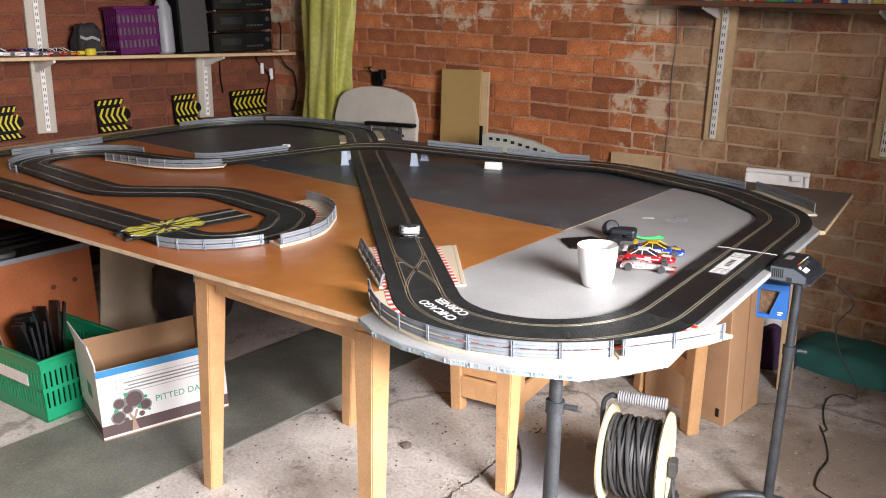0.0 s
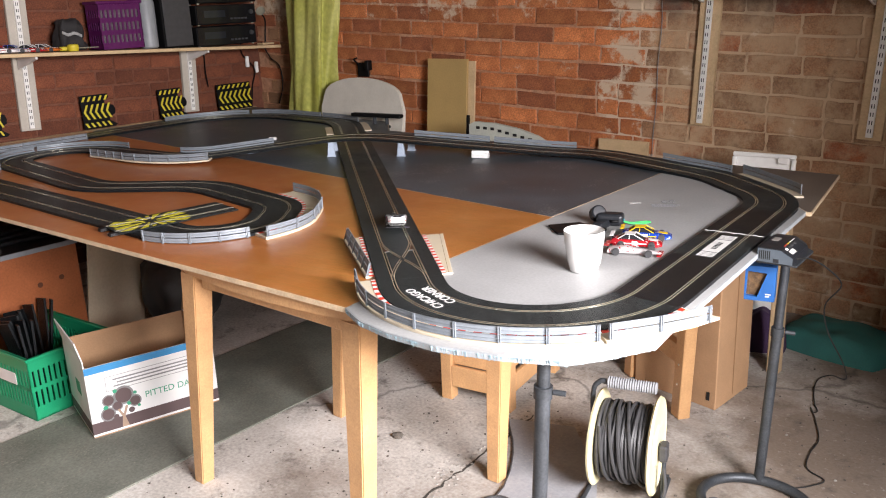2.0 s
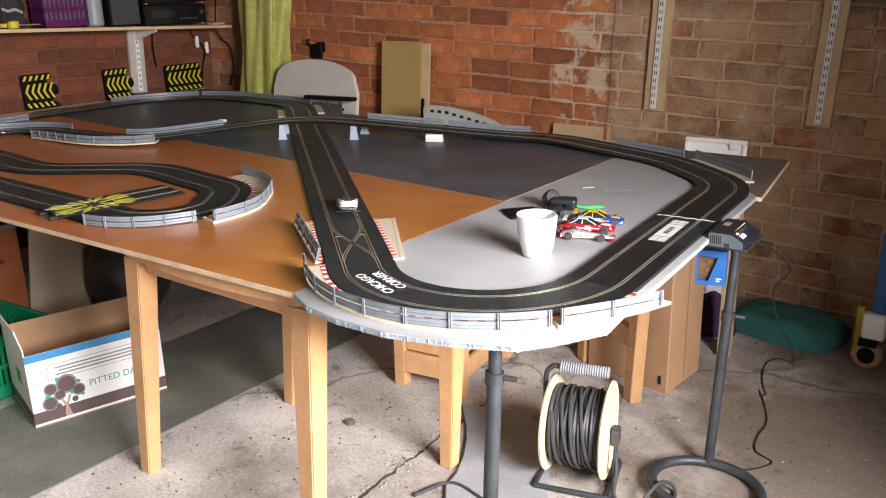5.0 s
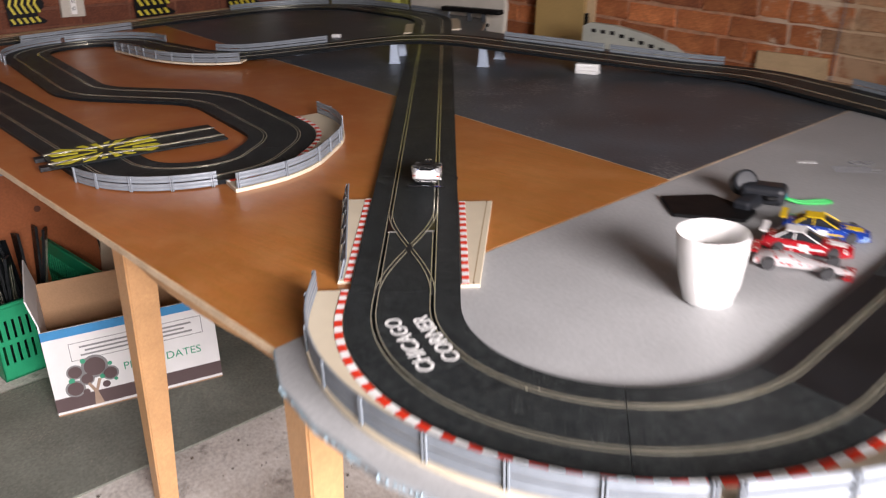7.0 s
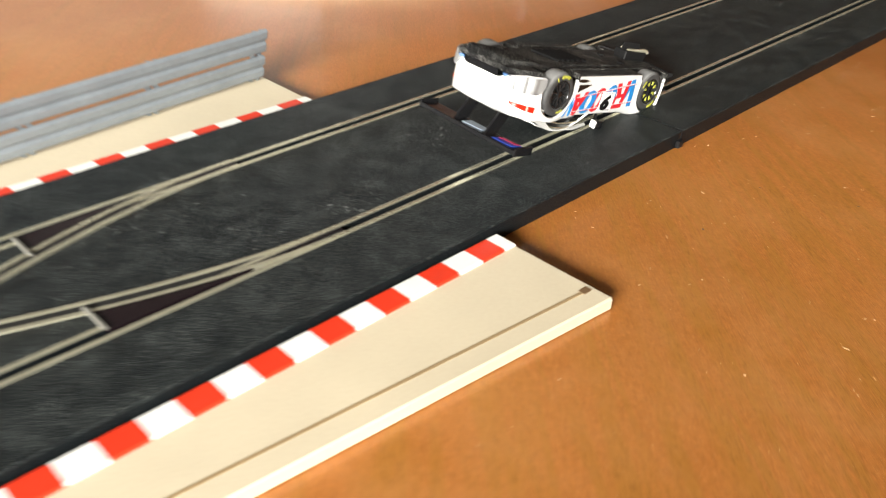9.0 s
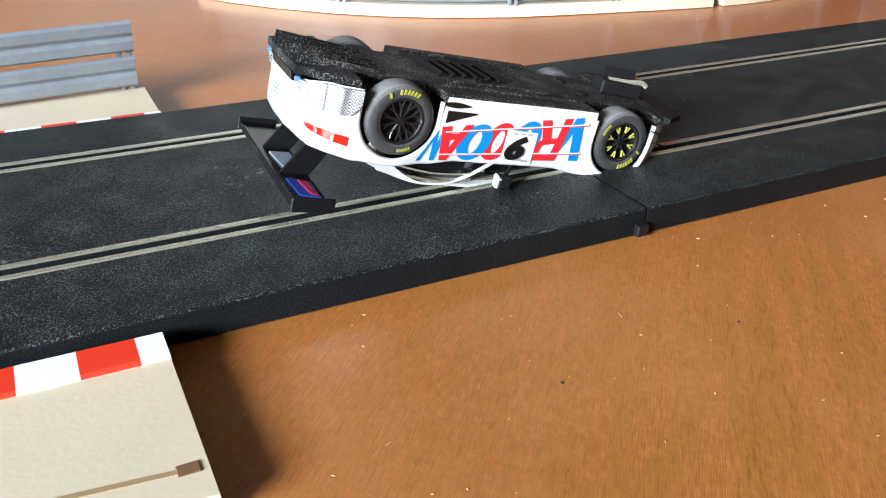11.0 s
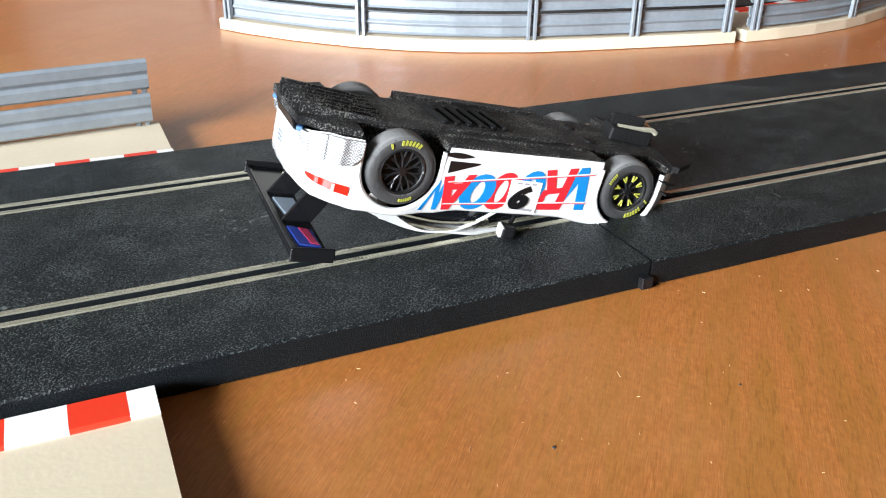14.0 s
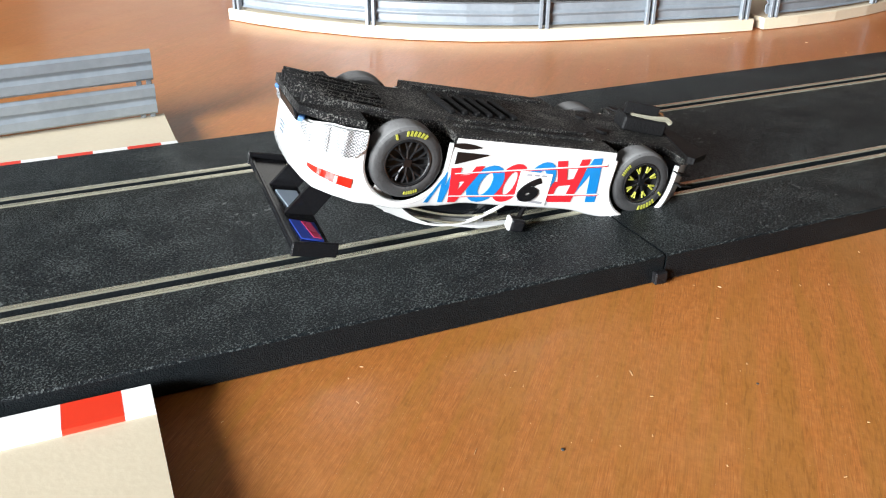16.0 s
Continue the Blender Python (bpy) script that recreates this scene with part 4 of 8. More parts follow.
for a in (boxm(-1.325, -0.765, 0.685, 0.703, 0.648, 0.6895, bevel=0.002), boxm(-1.305, -0.755, 1.225, 1.243, 0.648, 0.6895, bevel=0.002),
          boxm(-1.368, -1.350, 0.730, 1.20, 0.648, 0.6895, bevel=0.002), boxm(-0.735, -0.717, 0.73, 1.19, 0.648, 0.6895, bevel=0.002)):
    part("apron", a, M_OAK, tb)

st = thing("wooden_stool", "pale wooden stool frame with two low planks across its legs", "stool", pose(-1.205, 1.565, 0, 0, 0, 8.7))
for x, y in ((0, 0), (0.233, 0.0), (-0.01, 0.36), (0.24, 0.36)):
    part("leg", boxm(-0.022, 0.022, -0.022, 0.022, 0, 0.46, bevel=0.003), M_OAK, st, m=pose(x, y, 0))
part("seat", boxm(-0.05, 0.28, -0.05, 0.41, 0.46, 0.485, bevel=0.006), M_OAK, st)
for zz, hh, off in ((0.055, 0.078, -0.014), (0.136, 0.085, 0.0)):
    part("plank", boxm(0.0225, 0.2105, off - 0.008, off + 0.008, zz, zz + hh, bevel=0.002), M_OAK, st, "low front plank")
    part("plank", boxm(0.233 - off - 0.008, 0.233 - off + 0.008, 0.0225, 0.3375, zz + 0.01, zz + hh, bevel=0.002), M_OAK, st, "low side plank")
tr = thing("wooden_trestle", "pale wooden trestle carrying the grey board", "trestle", pose(-0.48, 1.90, 0, 0, 0, -35))
for x in (0.0, -0.34):
    bm = boxm(-0.026, 0.026, -0.022, 0.022, 0, T - 0.014, bevel=0.003)
    part("post", bm, M_OAK, tr, m=pose(x, 0, 0))
part("rail", boxm(-0.33, -0.02, -0.014, 0.014, 0.18, 0.25, bevel=0.003), M_OAK, tr)
for zz in (0.12, 0.19):
    bm = bmesh.new(); lathe(bm, [(0.004, 0), (0.004, 0.003)], 10, "y")
    part("screw", bm, M_RAIL, tr, "small steel screw", m=pose(0.0, -0.0225, zz))

leaning(tr, -0.48, 1.9, 0, 0.9)
# props and rear supports for the long boards
for x, y in ((-3.85, 0.75), (-3.85, 2.75), (-2.6, 2.4), (-0.35, 2.42)):
    pr = thing("timber_prop", "plain pine post holding up the boards", "prop", pose(x, y, 0), group="timber props")
    part("post", boxm(-0.022, 0.022, -0.022, 0.022, 0, T - 0.014, bevel=0.003), M_PINE, pr)

# tubular stands
M_STEELBLK = mat("scuffed_black_steel", (0.055, 0.062, 0.07), 0.5, 0.5, 0.3, 20, 200, 0.15)


def stand(x, y, h, loop, label, turn=0, r=0.0155, cut=0.72, loop_r=0.19):
    t = thing("tube_stand", label, "support stand", pose(x, y, 0, 0, 0, turn))
    part("lower_tube", tubem([(0, 0, 0.02), (0, 0, h * cut)], r, 16), M_STEELBLK, t, smooth=True)
    part("upper_tube", tubem([(0, 0, h * (cut - 0.02)), (0, 0, h)], r * 0.86, 16), M_STEELBLK, t, smooth=True)
    bm = bmesh.new(); lathe(bm, [(r * 1.22, h * (cut - 0.02)), (r * 1.22, h * (cut + 0.015))], 16)
    part("collar", bm, M_STEELBLK, t, smooth=True)
    part("knob", tubem([(0.02, 0, h * cut), (0.045, 0, h * cut)], 0.006, 8), M_STEELBLK, t)
    if loop:
        pts = [(loop_r * math.cos(a), -loop_r * 0.9 + loop_r * 0.9 * math.sin(a), 0.02) for a in np.linspace(math.pi / 2, math.pi / 2 + 2 * math.pi, 40)]
        part("loop_foot", tubem(pts, r, 12), M_STEELBLK, t, smooth=True)
    return t


leaning(stand(-0.262, 0.70, T - 0.0165, True, "black tubular steel stand under the front of the grey board", 20, cut=0.88), -0.262, 0.70, 0, 0.8)
leaning(stand(-0.122, 1.638, 0.713, True, "scuffed black tubular steel stand with a looped foot", 17, 0.0140, cut=0.67, loop_r=0.145), -0.122, 1.638)

# power base on its stand, and its cable
M_BTN = flat("dark_button", (0.05, 0.05, 0.052), 0.5)
M_PAPER = flat("white_paper", (0.66, 0.66, 0.64), 0.6)
M_DKBLUE = mat("charcoal_plastic", (0.014, 0.016, 0.020), 0.4, 0, 0.1, 30, 500, 0.1)
cm = pose(-0.1165, 1.478, 0.720, 0, 0, 2.2)
ch = thing("power_unit", "charcoal plastic power unit with buttons beside the board", "power unit", cm)
bm = bmesh.new()
pr_ = [(0, 0), (0.088, 0), (0.088, 0.020), (0.058, 0.0375), (0, 0.0375)]
k_ = [(1.0, 0.0), (1.0, 0.125), (0.86, 0.155)]
rings = [[bm.verts.new((x * f, y, z * (1 if f == 1 else 0.92))) for x, z in pr_] for f, y in k_]
for a_, b_ in zip(rings, rings[1:]):
    for i in range(5):
        bm.faces.new((a_[i], b_[i], b_[(i + 1) % 5], a_[(i + 1) % 5]))
bm.faces.new(rings[0]); bm.faces.new(rings[-1][::-1])
bmesh.ops.recalc_face_normals(bm, faces=bm.faces[:])
bmesh.ops.bevel(bm, geom=bm.edges[:], offset=0.0015, segments=2, affect="EDGES")
part("housing", bm, M_DKBLUE, ch)
part("front_panel", prismm([(0.002, 0.002), (0.086, 0.002), (0.086, 0.019), (0.057, 0.0355), (0.002, 0.0355)], 0.0, 0.001), mat("slate_plastic", (0.075, 0.095, 0.115), 0.5, 0, 0.1, 30, 400, 0.05), ch, "slate grey front", m=pose(0, 0.0003, 0, 90, 0, 0))
for k in range(6):
    part("vent_slot", boxm(0.006 + 0.0048 * k, 0.0085 + 0.0048 * k, -0.0012, 0.0005, 0.009, 0.031), M_SLOT, ch)
part("socket", boxm(0.040, 0.054, -0.0014, 0.0, 0.003, 0.013, bevel=0.0006), M_DKBLUE, ch, "small dark socket")
part("display", boxm(0.012, 0.028, 0.075, 0.105, 0.0375, 0.0385), mat("dull_silver_label", (0.34, 0.32, 0.30), 0.4, 0.3), ch, "dull silver label")
for k, c in enumerate(((0.5, 0.05, 0.03), (0.6, 0.5, 0.05), (0.65, 0.65, 0.62), (0.65, 0.65, 0.62))):
    part("status_mark", boxm(0.0535, 0.0565, 0.035 + 0.022 * k, 0.053 + 0.022 * k, 0.0375, 0.0385), flat("status_ink", c), ch, "small coloured mark")
for k in range(4):
    part("button", boxm(0.0035, 0.0105, 0.018 + 0.022 * k, 0.030 + 0.022 * k, -0.0003, 0.0013, bevel=0.0004), M_BTN if k else M_WHITE, ch, "push button", m=pose(0.058, 0, 0.0375, 0, 30, 0))
part("white_label", boxm(0.014, 0.026, 0.020, 0.052, -0.0003, 0.0004), M_PAPER, ch, "white paper label", m=pose(0.058, 0, 0.0375, 0, 30, 0))
part("tray", prismm([(-0.004, 0.012), (0.094, 0.012), (0.094, 0.16), (0.02, 0.235), (-0.02, 0.235), (-0.004, 0.14)], -0.0065, -0.0005, 0.001), M_STEELBLK, ch, "black steel tray of the stand")
cab = [(-0.030, 1.505, 0.733), (-0.012, 1.56, 0.722), (0.0, 1.68, 0.665), (0.006, 1.80, 0.586), (-0.049, 1.87, 0.495), (-0.055, 1.95, 0.385), (-0.035, 2.08, 0.24), (-0.07, 2.28, 0.10), (-0.16, 2.46, 0.02), (-0.195, 2.44, 0.005), (-0.185, 2.35, 0.004), (-0.150, 2.24, 0.004), (-0.125, 2.19, 0.004), (-0.135, 2.17, 0.004), (-0.15, 2.20, 0.004), (-0.11, 2.12, 0.004), (-0.063, 1.996, 0.004), (-0.060, 1.90, 0.004), (-0.039, 1.807, 0.004), (0.02, 1.77, 0.004), (0.0, 1.72, 0.004), (-0.04, 1.675, 0.004), (-0.09, 1.66, 0.004)]
tagged(part("power_cable", tubem(smooth_line(cab, 8), 0.0022, 6), flat("black_cable", (0.02, 0.02, 0.02), 0.5), smooth=True), "thin black cable hanging from the power unit to the floor", "cable")
bl = thing("blue_box", "blue cardboard box with a cut-out window hanging below the board", "box", pose(-0.168, 1.552, 0.587, 0, 0, 14))
M_BLUE = mat("bright_blue_card", (0.010, 0.095, 0.31), 0.45, 0, 0.1, 30, 400, 0.05)
o_ = [(0, 0), (0.075, 0), (0.075, 0.094), (0, 0.094)]
i_ = [(0.004, 0.012), (0.032, 0.010), (0.054, 0.076), (0.006, 0.079)]
for k, nm in enumerate(("frame_bottom", "frame_side", "frame_top", "frame_side")):
    part(nm, prismm([o_[k], o_[(k + 1) % 4], i_[(k + 1) % 4], i_[k]], -0.05, 0), M_BLUE, bl, m=pose(0, 0, 0, 90, 0, 0))
part("filling", boxm(0.003, 0.056, 0.012, 0.046, 0.009, 0.080), mat("brown_straw", (0.11, 0.062, 0.028), 0.9, 0, 0.5, 60, 300, 0.8), bl, "brown straw filling")
for k in range(2):
    part("print_bar", boxm(0.052, 0.066 - 0.004 * k, -0.0006, 0.0002, 0.018 - 0.006 * k, 0.0205 - 0.006 * k), M_PAPER, bl, "small white print")
part("hanger", boxm(0.03, 0.05, 0.022, 0.028, 0.0945, 0.1405, bevel=0.002), M_BLUE, bl)

# ---- cable reel ----
M_CREAM = mat("cream_plastic", (0.72, 0.66, 0.42), 0.5, 0, 0.08, 20, 200, 0.05)
M_RUBBER = mat("black_rubber", (0.045, 0.045, 0.047), 0.5, 0, 0.2, 40, 300, 0.15)
rl = thing("cable_reel", "cream plastic cable reel wound with thick black cable", "cable reel", pose(-0.408, 1.388, 0.0, 0, 0, 16) @ Matrix.Diagonal((0.90, 1, 1, 1)))
RZ = 0.165
for sg in (-1, 1):
    bm = bmesh.new()
    lathe(bm, [(0.0, 0.008), (0.055, 0.008), (0.06, 0.003), (0.128, 0.003), (0.135, 0.007), (0.138, 0.0), (0.132, -0.006), (0.06, -0.003), (0.0, -0.003)], 48, "x")
    part("flange", bm, M_CREAM, rl, "cream round flange", True, m=pose(sg * 0.088, 0, RZ, 0, 0, 0 if sg > 0 else 180))
bm = bmesh.new()
pts = []
for k in range(17 * 24):
    a = 2 * math.pi * k / 24
    lay = 0.104 + 0.004 * math.sin(k * 0.11)
    pts.append((-0.074 + 0.148 * k / (17 * 24) + 0.003 * math.sin(a * 2.3), lay * math.cos(a), RZ + lay * math.sin(a)))
tube(bm, pts, 0.0058, 7)
part("cable", bm, M_RUBBER, rl, "thick black coiled cable", True)
for k in range(4):
    pts = [(-0.066 + 0.022 * k + (0.05 + 0.02 * (k % 2)) * f, 0.1135 * math.cos(2.4 - 0.3 * k + 3.0 * f), RZ + 0.1135 * math.sin(2.4 - 0.3 * k + 3.0 * f)) for f in np.linspace(0, 1, 22)]
    part("loose_turn", tubem(pts, 0.0055, 7), M_RUBBER, rl, "slanting turn of cable", True)
bm = bmesh.new(); lathe(bm, [(0.098, -0.08), (0.098, 0.08)], 32, "x", cz=RZ)
part("drum", bm, M_RUBBER, rl)
part("frame_tube", tubem(smooth_line([(-0.115, -0.10, 0.012), (-0.115, 0.10, 0.012), (-0.112, 0.02, 0.16), (-0.110, 0.0, 0.30), (-0.09, 0.0, 0.335), (-0.07, 0.0, 0.338)], 8), 0.008, 10), M_STEELBLK, rl, smooth=True)
part("frame_tube", tubem(smooth_line([(0.115, -0.10, 0.012), (0.115, 0.09, 0.012)], 6), 0.008, 10), M_STEELBLK, rl, smooth=True)
for yy in (-0.10, 0.10):
    part("frame_tube", tubem([(-0.115, yy, 0.012), (0.115, yy, 0.012)], 0.008, 10), M_STEELBLK, rl, smooth=True)
part("axle", tubem([(-0.115, 0, RZ), (0.115, 0, RZ)], 0.008, 10), M_STEELBLK, rl)
part("frame_strut", tubem([(0.115, 0, RZ), (0.115, -0.02, 0.012)], 0.007, 10), M_STEELBLK, rl)
M_GRIP = mat("grey_grip_foam", (0.24, 0.25, 0.26), 0.8, 0, 0.15, 30, 300, 0.3)
bm = bmesh.new()
lathe(bm, [((0.0175 if k % 2 else 0.0145), -0.075 + 0.15 * k / 40) for k in range(41)], 18, "x")
part("handle_grip", bm, M_GRIP, rl, "ribbed grey handle grip", True, m=pose(0.01, 0, 0.338))
part("plug", boxm(0.10, 0.125, -0.022, 0.022, 0.125, 0.175, bevel=0.005), M_RUBBER, rl, "black plug")
part("loose_cable", tubem(smooth_line([(0.112, 0, 0.125), (0.125, -0.03, 0.06), (0.13, -0.08, 0.008), (0.19, -0.12, 0.008), (0.26, -0.05, 0.06), (0.30, 0.0, 0.008), (0.27, -0.14, 0.008), (0.10, -0.19, 0.008), (-0.05, -0.17, 0.008), (-0.2, -0.22, 0.008), (-0.36, -0.16, 0.008), (-0.45, -0.25, 0.008)], 8), 0.0055, 8), M_RUBBER, rl, "loose end of black cable on the floor", True)

# ---- boxes, crate and rugs under the table ----
M_CARD = mat("brown_cardboard", (0.40, 0.235, 0.125), 0.85, 0, 0.1, 12, 200, 0.1)
M_CARDW = mat("white_printed_card", (0.74, 0.74, 0.73), 0.6, 0, 0.04, 20, 200, 0.03)
bx = thing("brown_carton", "tall brown cardboard carton standing on the floor", "cardboard box", pose(-0.40, 2.00, 0, 0, 0, 0))
bm = bmesh.new()
prism(bm, [(0.0, 0.0), (0.02, 0.24), (-0.31, 0.30), (-0.33, 0.06)], 0.0, 0.52)
bmesh.ops.bevel(bm, geom=bm.edges[:], offset=0.003, segments=1, affect="EDGES")
part("body", bm, M_CARD, bx)
part("print_mark", boxm(-0.006, 0.006, -0.0008, 0.0012, 0.43, 0.48), M_SLOT, bx, "black printed mark", m=pose(-0.03, 0.004, 0, 0, 0, -10))
part("print_mark", boxm(-0.006, 0.006, -0.0008, 0.0012, 0.03, 0.06), M_SLOT, bx, "black printed mark", m=pose(-0.03, 0.004, 0, 0, 0, -10))
part("tape", boxm(0.0, 0.0015, 0.0, 0.02, 0.02, 0.5), M_CARD, bx, "brown packing tape", m=pose(0.012, 0.115, 0, 0, 0, -4))

bw = thing("white_carton", "open white printed fruit carton with a brown inside", "cardboard box", pose(-1.972, 0.620, 0.0065, 0, 0, 75))
L_, W_, H_ = 0.435, 0.300, 0.272
th = 0.004
part("base_panel", boxm(0, L_, 0, W_, 0, th), M_CARD, bw)
part("front_panel", boxm(0, L_, 0, th, th, H_ - 0.02), M_CARDW, bw)
part("back_panel", boxm(0, L_, W_ - th, W_, th, H_ - 0.02), M_CARDW, bw)
for x0, nm in ((0, "end_panel"), (L_ - th, "end_panel")):
    part(nm, boxm(x0, x0 + th, th, W_ - th, th, H_), M_CARDW, bw)
part("inner_lining", boxm(th, L_ - th, W_ - 2 * th, W_ - th - 0.0005, th, H_ - 0.004), M_CARD, bw, "bare brown card inside")
part("inner_lining", boxm(L_ - 2 * th, L_ - th - 0.0005, th, W_ - 2 * th, th, H_ - 0.002), M_CARD, bw, "bare brown card inside")
part("open_flap", boxm(0, 0.004, 0, W_, 0, 0.075), M_CARDW, bw, "raised torn flap", m=pose(0, 0, H_, 0, -12, 0))
part("open_flap", boxm(-0.004, 0, 0, W_, 0, 0.05), M_CARD, bw, "raised brown flap", m=pose(L_, 0, H_, 0, 10, 0))
M_PGREY = flat("print_grey", (0.22, 0.22, 0.22), 0.6)
M_PBLUE, M_PBROWN, M_PGREEN = flat("print_blue", (0.03, 0.24, 0.50), 0.6), flat("print_plum_brown", (0.10, 0.065, 0.065), 0.6), flat("print_green", (0.03, 0.30, 0.17), 0.6)
part("blue_band", boxm(0, L_, -0.0008, 0.0002, H_ - 0.045, H_ - 0.0205), M_PBLUE, bw, "blue printed band")
part("dark_band", boxm(0, L_, -0.0008, 0.0002, 0.012, 0.052), M_PBROWN, bw, "plum brown printed band")
part("dark_band", boxm(-0.0008, 0.0002, 0.0, W_, 0.012, 0.052), M_PBROWN, bw, "plum brown printed band")
part("stamp", boxm(-0.0008, 0.0002, 0.10, 0.16, 0.12, 0.17), M_PGREEN, bw, "green printed stamp")
text("carton_title", "PITTED DATES", 0.032, M_PGREEN, pose(0.285, -0.0006, 0.105, 90, 0, 0), bw, 0.0003, "dark green printed title")
for k in range(3):
    part("small_print", boxm(0.085 + 0.012 * (k == 1), 0.372 - 0.02 * (k == 1), -0.0008, 0.0002, 0.188 - 0.012 * k, 0.1928 - 0.012 * k), M_PGREY, bw, "line of small print")
for a in ((0.06, 0.40, 0.2035, 0.205), (0.06, 0.40, 0.153, 0.1545), (0.06, 0.0616, 0.1545, 0.2035), (0.3984, 0.40, 0.1545, 0.2035)):
    part("print_rule", boxm(a[0], a[1], -0.0008, 0.0002, a[2], a[3]), M_PGREY, bw)
for (cx, cz, r, m_) in ((0.062, 0.120, 0.017, M_PBROWN), (0.112, 0.126, 0.027, M_PBROWN), (0.147, 0.096, 0.017, M_PBROWN), (0.088, 0.094, 0.015, M_PBROWN), (0.055, 0.072, 0.020, M_PBROWN), (0.132, 0.066, 0.010, M_PBROWN), (0.080, 0.056, 0.009, M_PBROWN), (0.086, 0.148, 0.007, M_PGREEN), (0.050, 0.097, 0.008, M_PGREEN), (0.126, 0.092, 0.007, M_PGREEN), (0.150, 0.125, 0.006, M_PGREEN), (0.158, 0.075, 0.005, M_PGREEN)):
    bm = bmesh.new(); lathe(bm, [(0.0, 0), (r, 0), (r, 0.0008), (0.0, 0.0008)], 20, "y")
    part("tree_leaf_print", bm, m_, bw, "round printed leaf", m=pose(cx, -0.0010, cz))
    if r > 0.012:
        bm = bmesh.new()
        lathe(bm, [(r * 1.18, 0), (r * 1.26, 0), (r * 1.26, 0.0006), (r * 1.18, 0.0006)], 24, "y")
        part("leaf_ring_print", bm, M_PGREY, bw, m=pose(cx, -0.0008, cz))
bm = bmesh.new()
prism(bm, [(0.094, 0.012), (0.118, 0.012), (0.108, 0.05), (0.122, 0.085), (0.114, 0.088), (0.104, 0.060), (0.092, 0.082), (0.086, 0.079), (0.099, 0.05)], 0, 0.0009)
part("tree_trunk_print", bm, mat("print_tan", (0.36, 0.25, 0.18), 0.6), bw, "printed tree trunk", m=pose(0, -0.0002, 0, 90, 0, 0))

M_GREENP = mat("green_plastic", (0.0, 0.29, 0.13), 0.4, 0, 0.08, 20, 200, 0.03)
cr = thing("shopping_basket", "green plastic shopping basket full of black track pieces", "basket", pose(-2.272, 0.567, 0, 0, 0, 95))
BL, BW, BH = 0.33, 0.47, 0.235


def basket_wall(L, name, m):
    """A slatted side, wider at the top."""
    o = part(name, boxm(0, L, 0, 0.004, 0.0, 0.05), M_GREENP, cr, m=m)
    part("side_panel", boxm(0, L, 0, 0.004, 0.185, BH), M_GREENP, cr, m=m)
    for k in range(int(L / 0.02)):
        part("slat", boxm(0.02 * k, 0.02 * k + 0.0125, 0, 0.004, 0.05, 0.185), M_GREENP, cr, m=m)
    part("side_band", boxm(0, L, -0.001, 0.004, 0.11, 0.125), M_GREENP, cr, m=m)
    part("rim", boxm(-0.006, L + 0.006, -0.008, 0.008, BH - 0.012, BH, bevel=0.003), M_GREENP, cr, m=m)


basket_wall(BL, "side_panel", pose(0, 0, 0))
basket_wall(BL, "side_panel", pose(0, BW, 0))
basket_wall(BW, "side_panel", pose(0.004, 0, 0, 0, 0, 90))
basket_wall(BW, "side_panel", pose(BL, 0, 0, 0, 0, 90))
part("base", boxm(0, BL, 0, BW, 0, 0.006), M_GREENP, cr)
part("logo_panel", boxm(-0.0012, 0.0, 0.09, 0.30, 0.12, 0.165), M_WHITE, cr, "plain white logo shape")
rb = random.Random(7)
for k in range(13):
    tp = thing("loose_track_curve", "spare black curved track piece standing in the basket", "track section", pose(-2.272, 0.567, 0.008, 0, 0, 95) @ pose(0.05 + 0.016 * (k % 12), 0.06 + 0.02 * k, 0, 0, -4 + rb.uniform(-6, 14), rb.uniform(-30, 30)), group="spare track pieces")
    bm = bmesh.new()
    a_ = [bm.verts.new((x, y, z)) for x in (0, 0.008) for y, z in ((0, 0), (0.10, 0), (0.112, 0.1), (0.13, 0.20), (0.145, 0.29), (0.06, 0.31), (0.04, 0.21), (0.02, 0.1))]
    n = 8
    bm.faces.new(a_[:n][::-1]); bm.faces.new(a_[n:])
    for i in range(n):
        bm.faces.new((a_[i], a_[(i + 1) % n], a_[n + (i + 1) % n], a_[n + i]))
    bmesh.ops.recalc_face_normals(bm, faces=bm.faces[:])
    part("base", bm, M_TRACK, tp)
    part("rail", boxm(0.0082, 0.0092, 0.045, 0.048, 0.0, 0.28), M_RAIL, tp, "steel rail", m=pose(0, 0, 0, -9, 0, 0))
    part("rail", boxm(0.0082, 0.0092, 0.085, 0.088, 0.0, 0.28), M_RAIL, tp, "steel rail", m=pose(0, 0, 0, -9, 0, 0))

tagged(part("floor_mat", boxm(-1.05, 1.05, -0.30, 0.30, 0, 0.006, bevel=0.002), M_MAT, m=pose(-1.91, 0.96, 0, 0, 0, 90)), "dark green rubber mat lying flat on the concrete", "mat")
cloth = bmesh.new()
rim = [(-0.93, 1.54), (-0.896, 1.499), (-0.838, 1.435), (-0.786, 1.364), (-0.737, 1.279), (-0.70, 1.193), (-0.687, 1.125), (-0.62, 1.03), (-0.45, 0.97), (-0.40, 1.20), (-0.52, 1.42), (-0.72, 1.62)]
prism(cloth, rim, 0.0, 0.007)
go = tagged(part("grey_offcut", cloth, dusted(mat("grey_hardboard", (0.30, 0.31, 0.33), 0.6, 0, 0.15, 8, 100, 0.05), (0.42, 0.41, 0.39), 0.05, 160)), "grey board offcut lying on the floor by the reel", "board offcut")
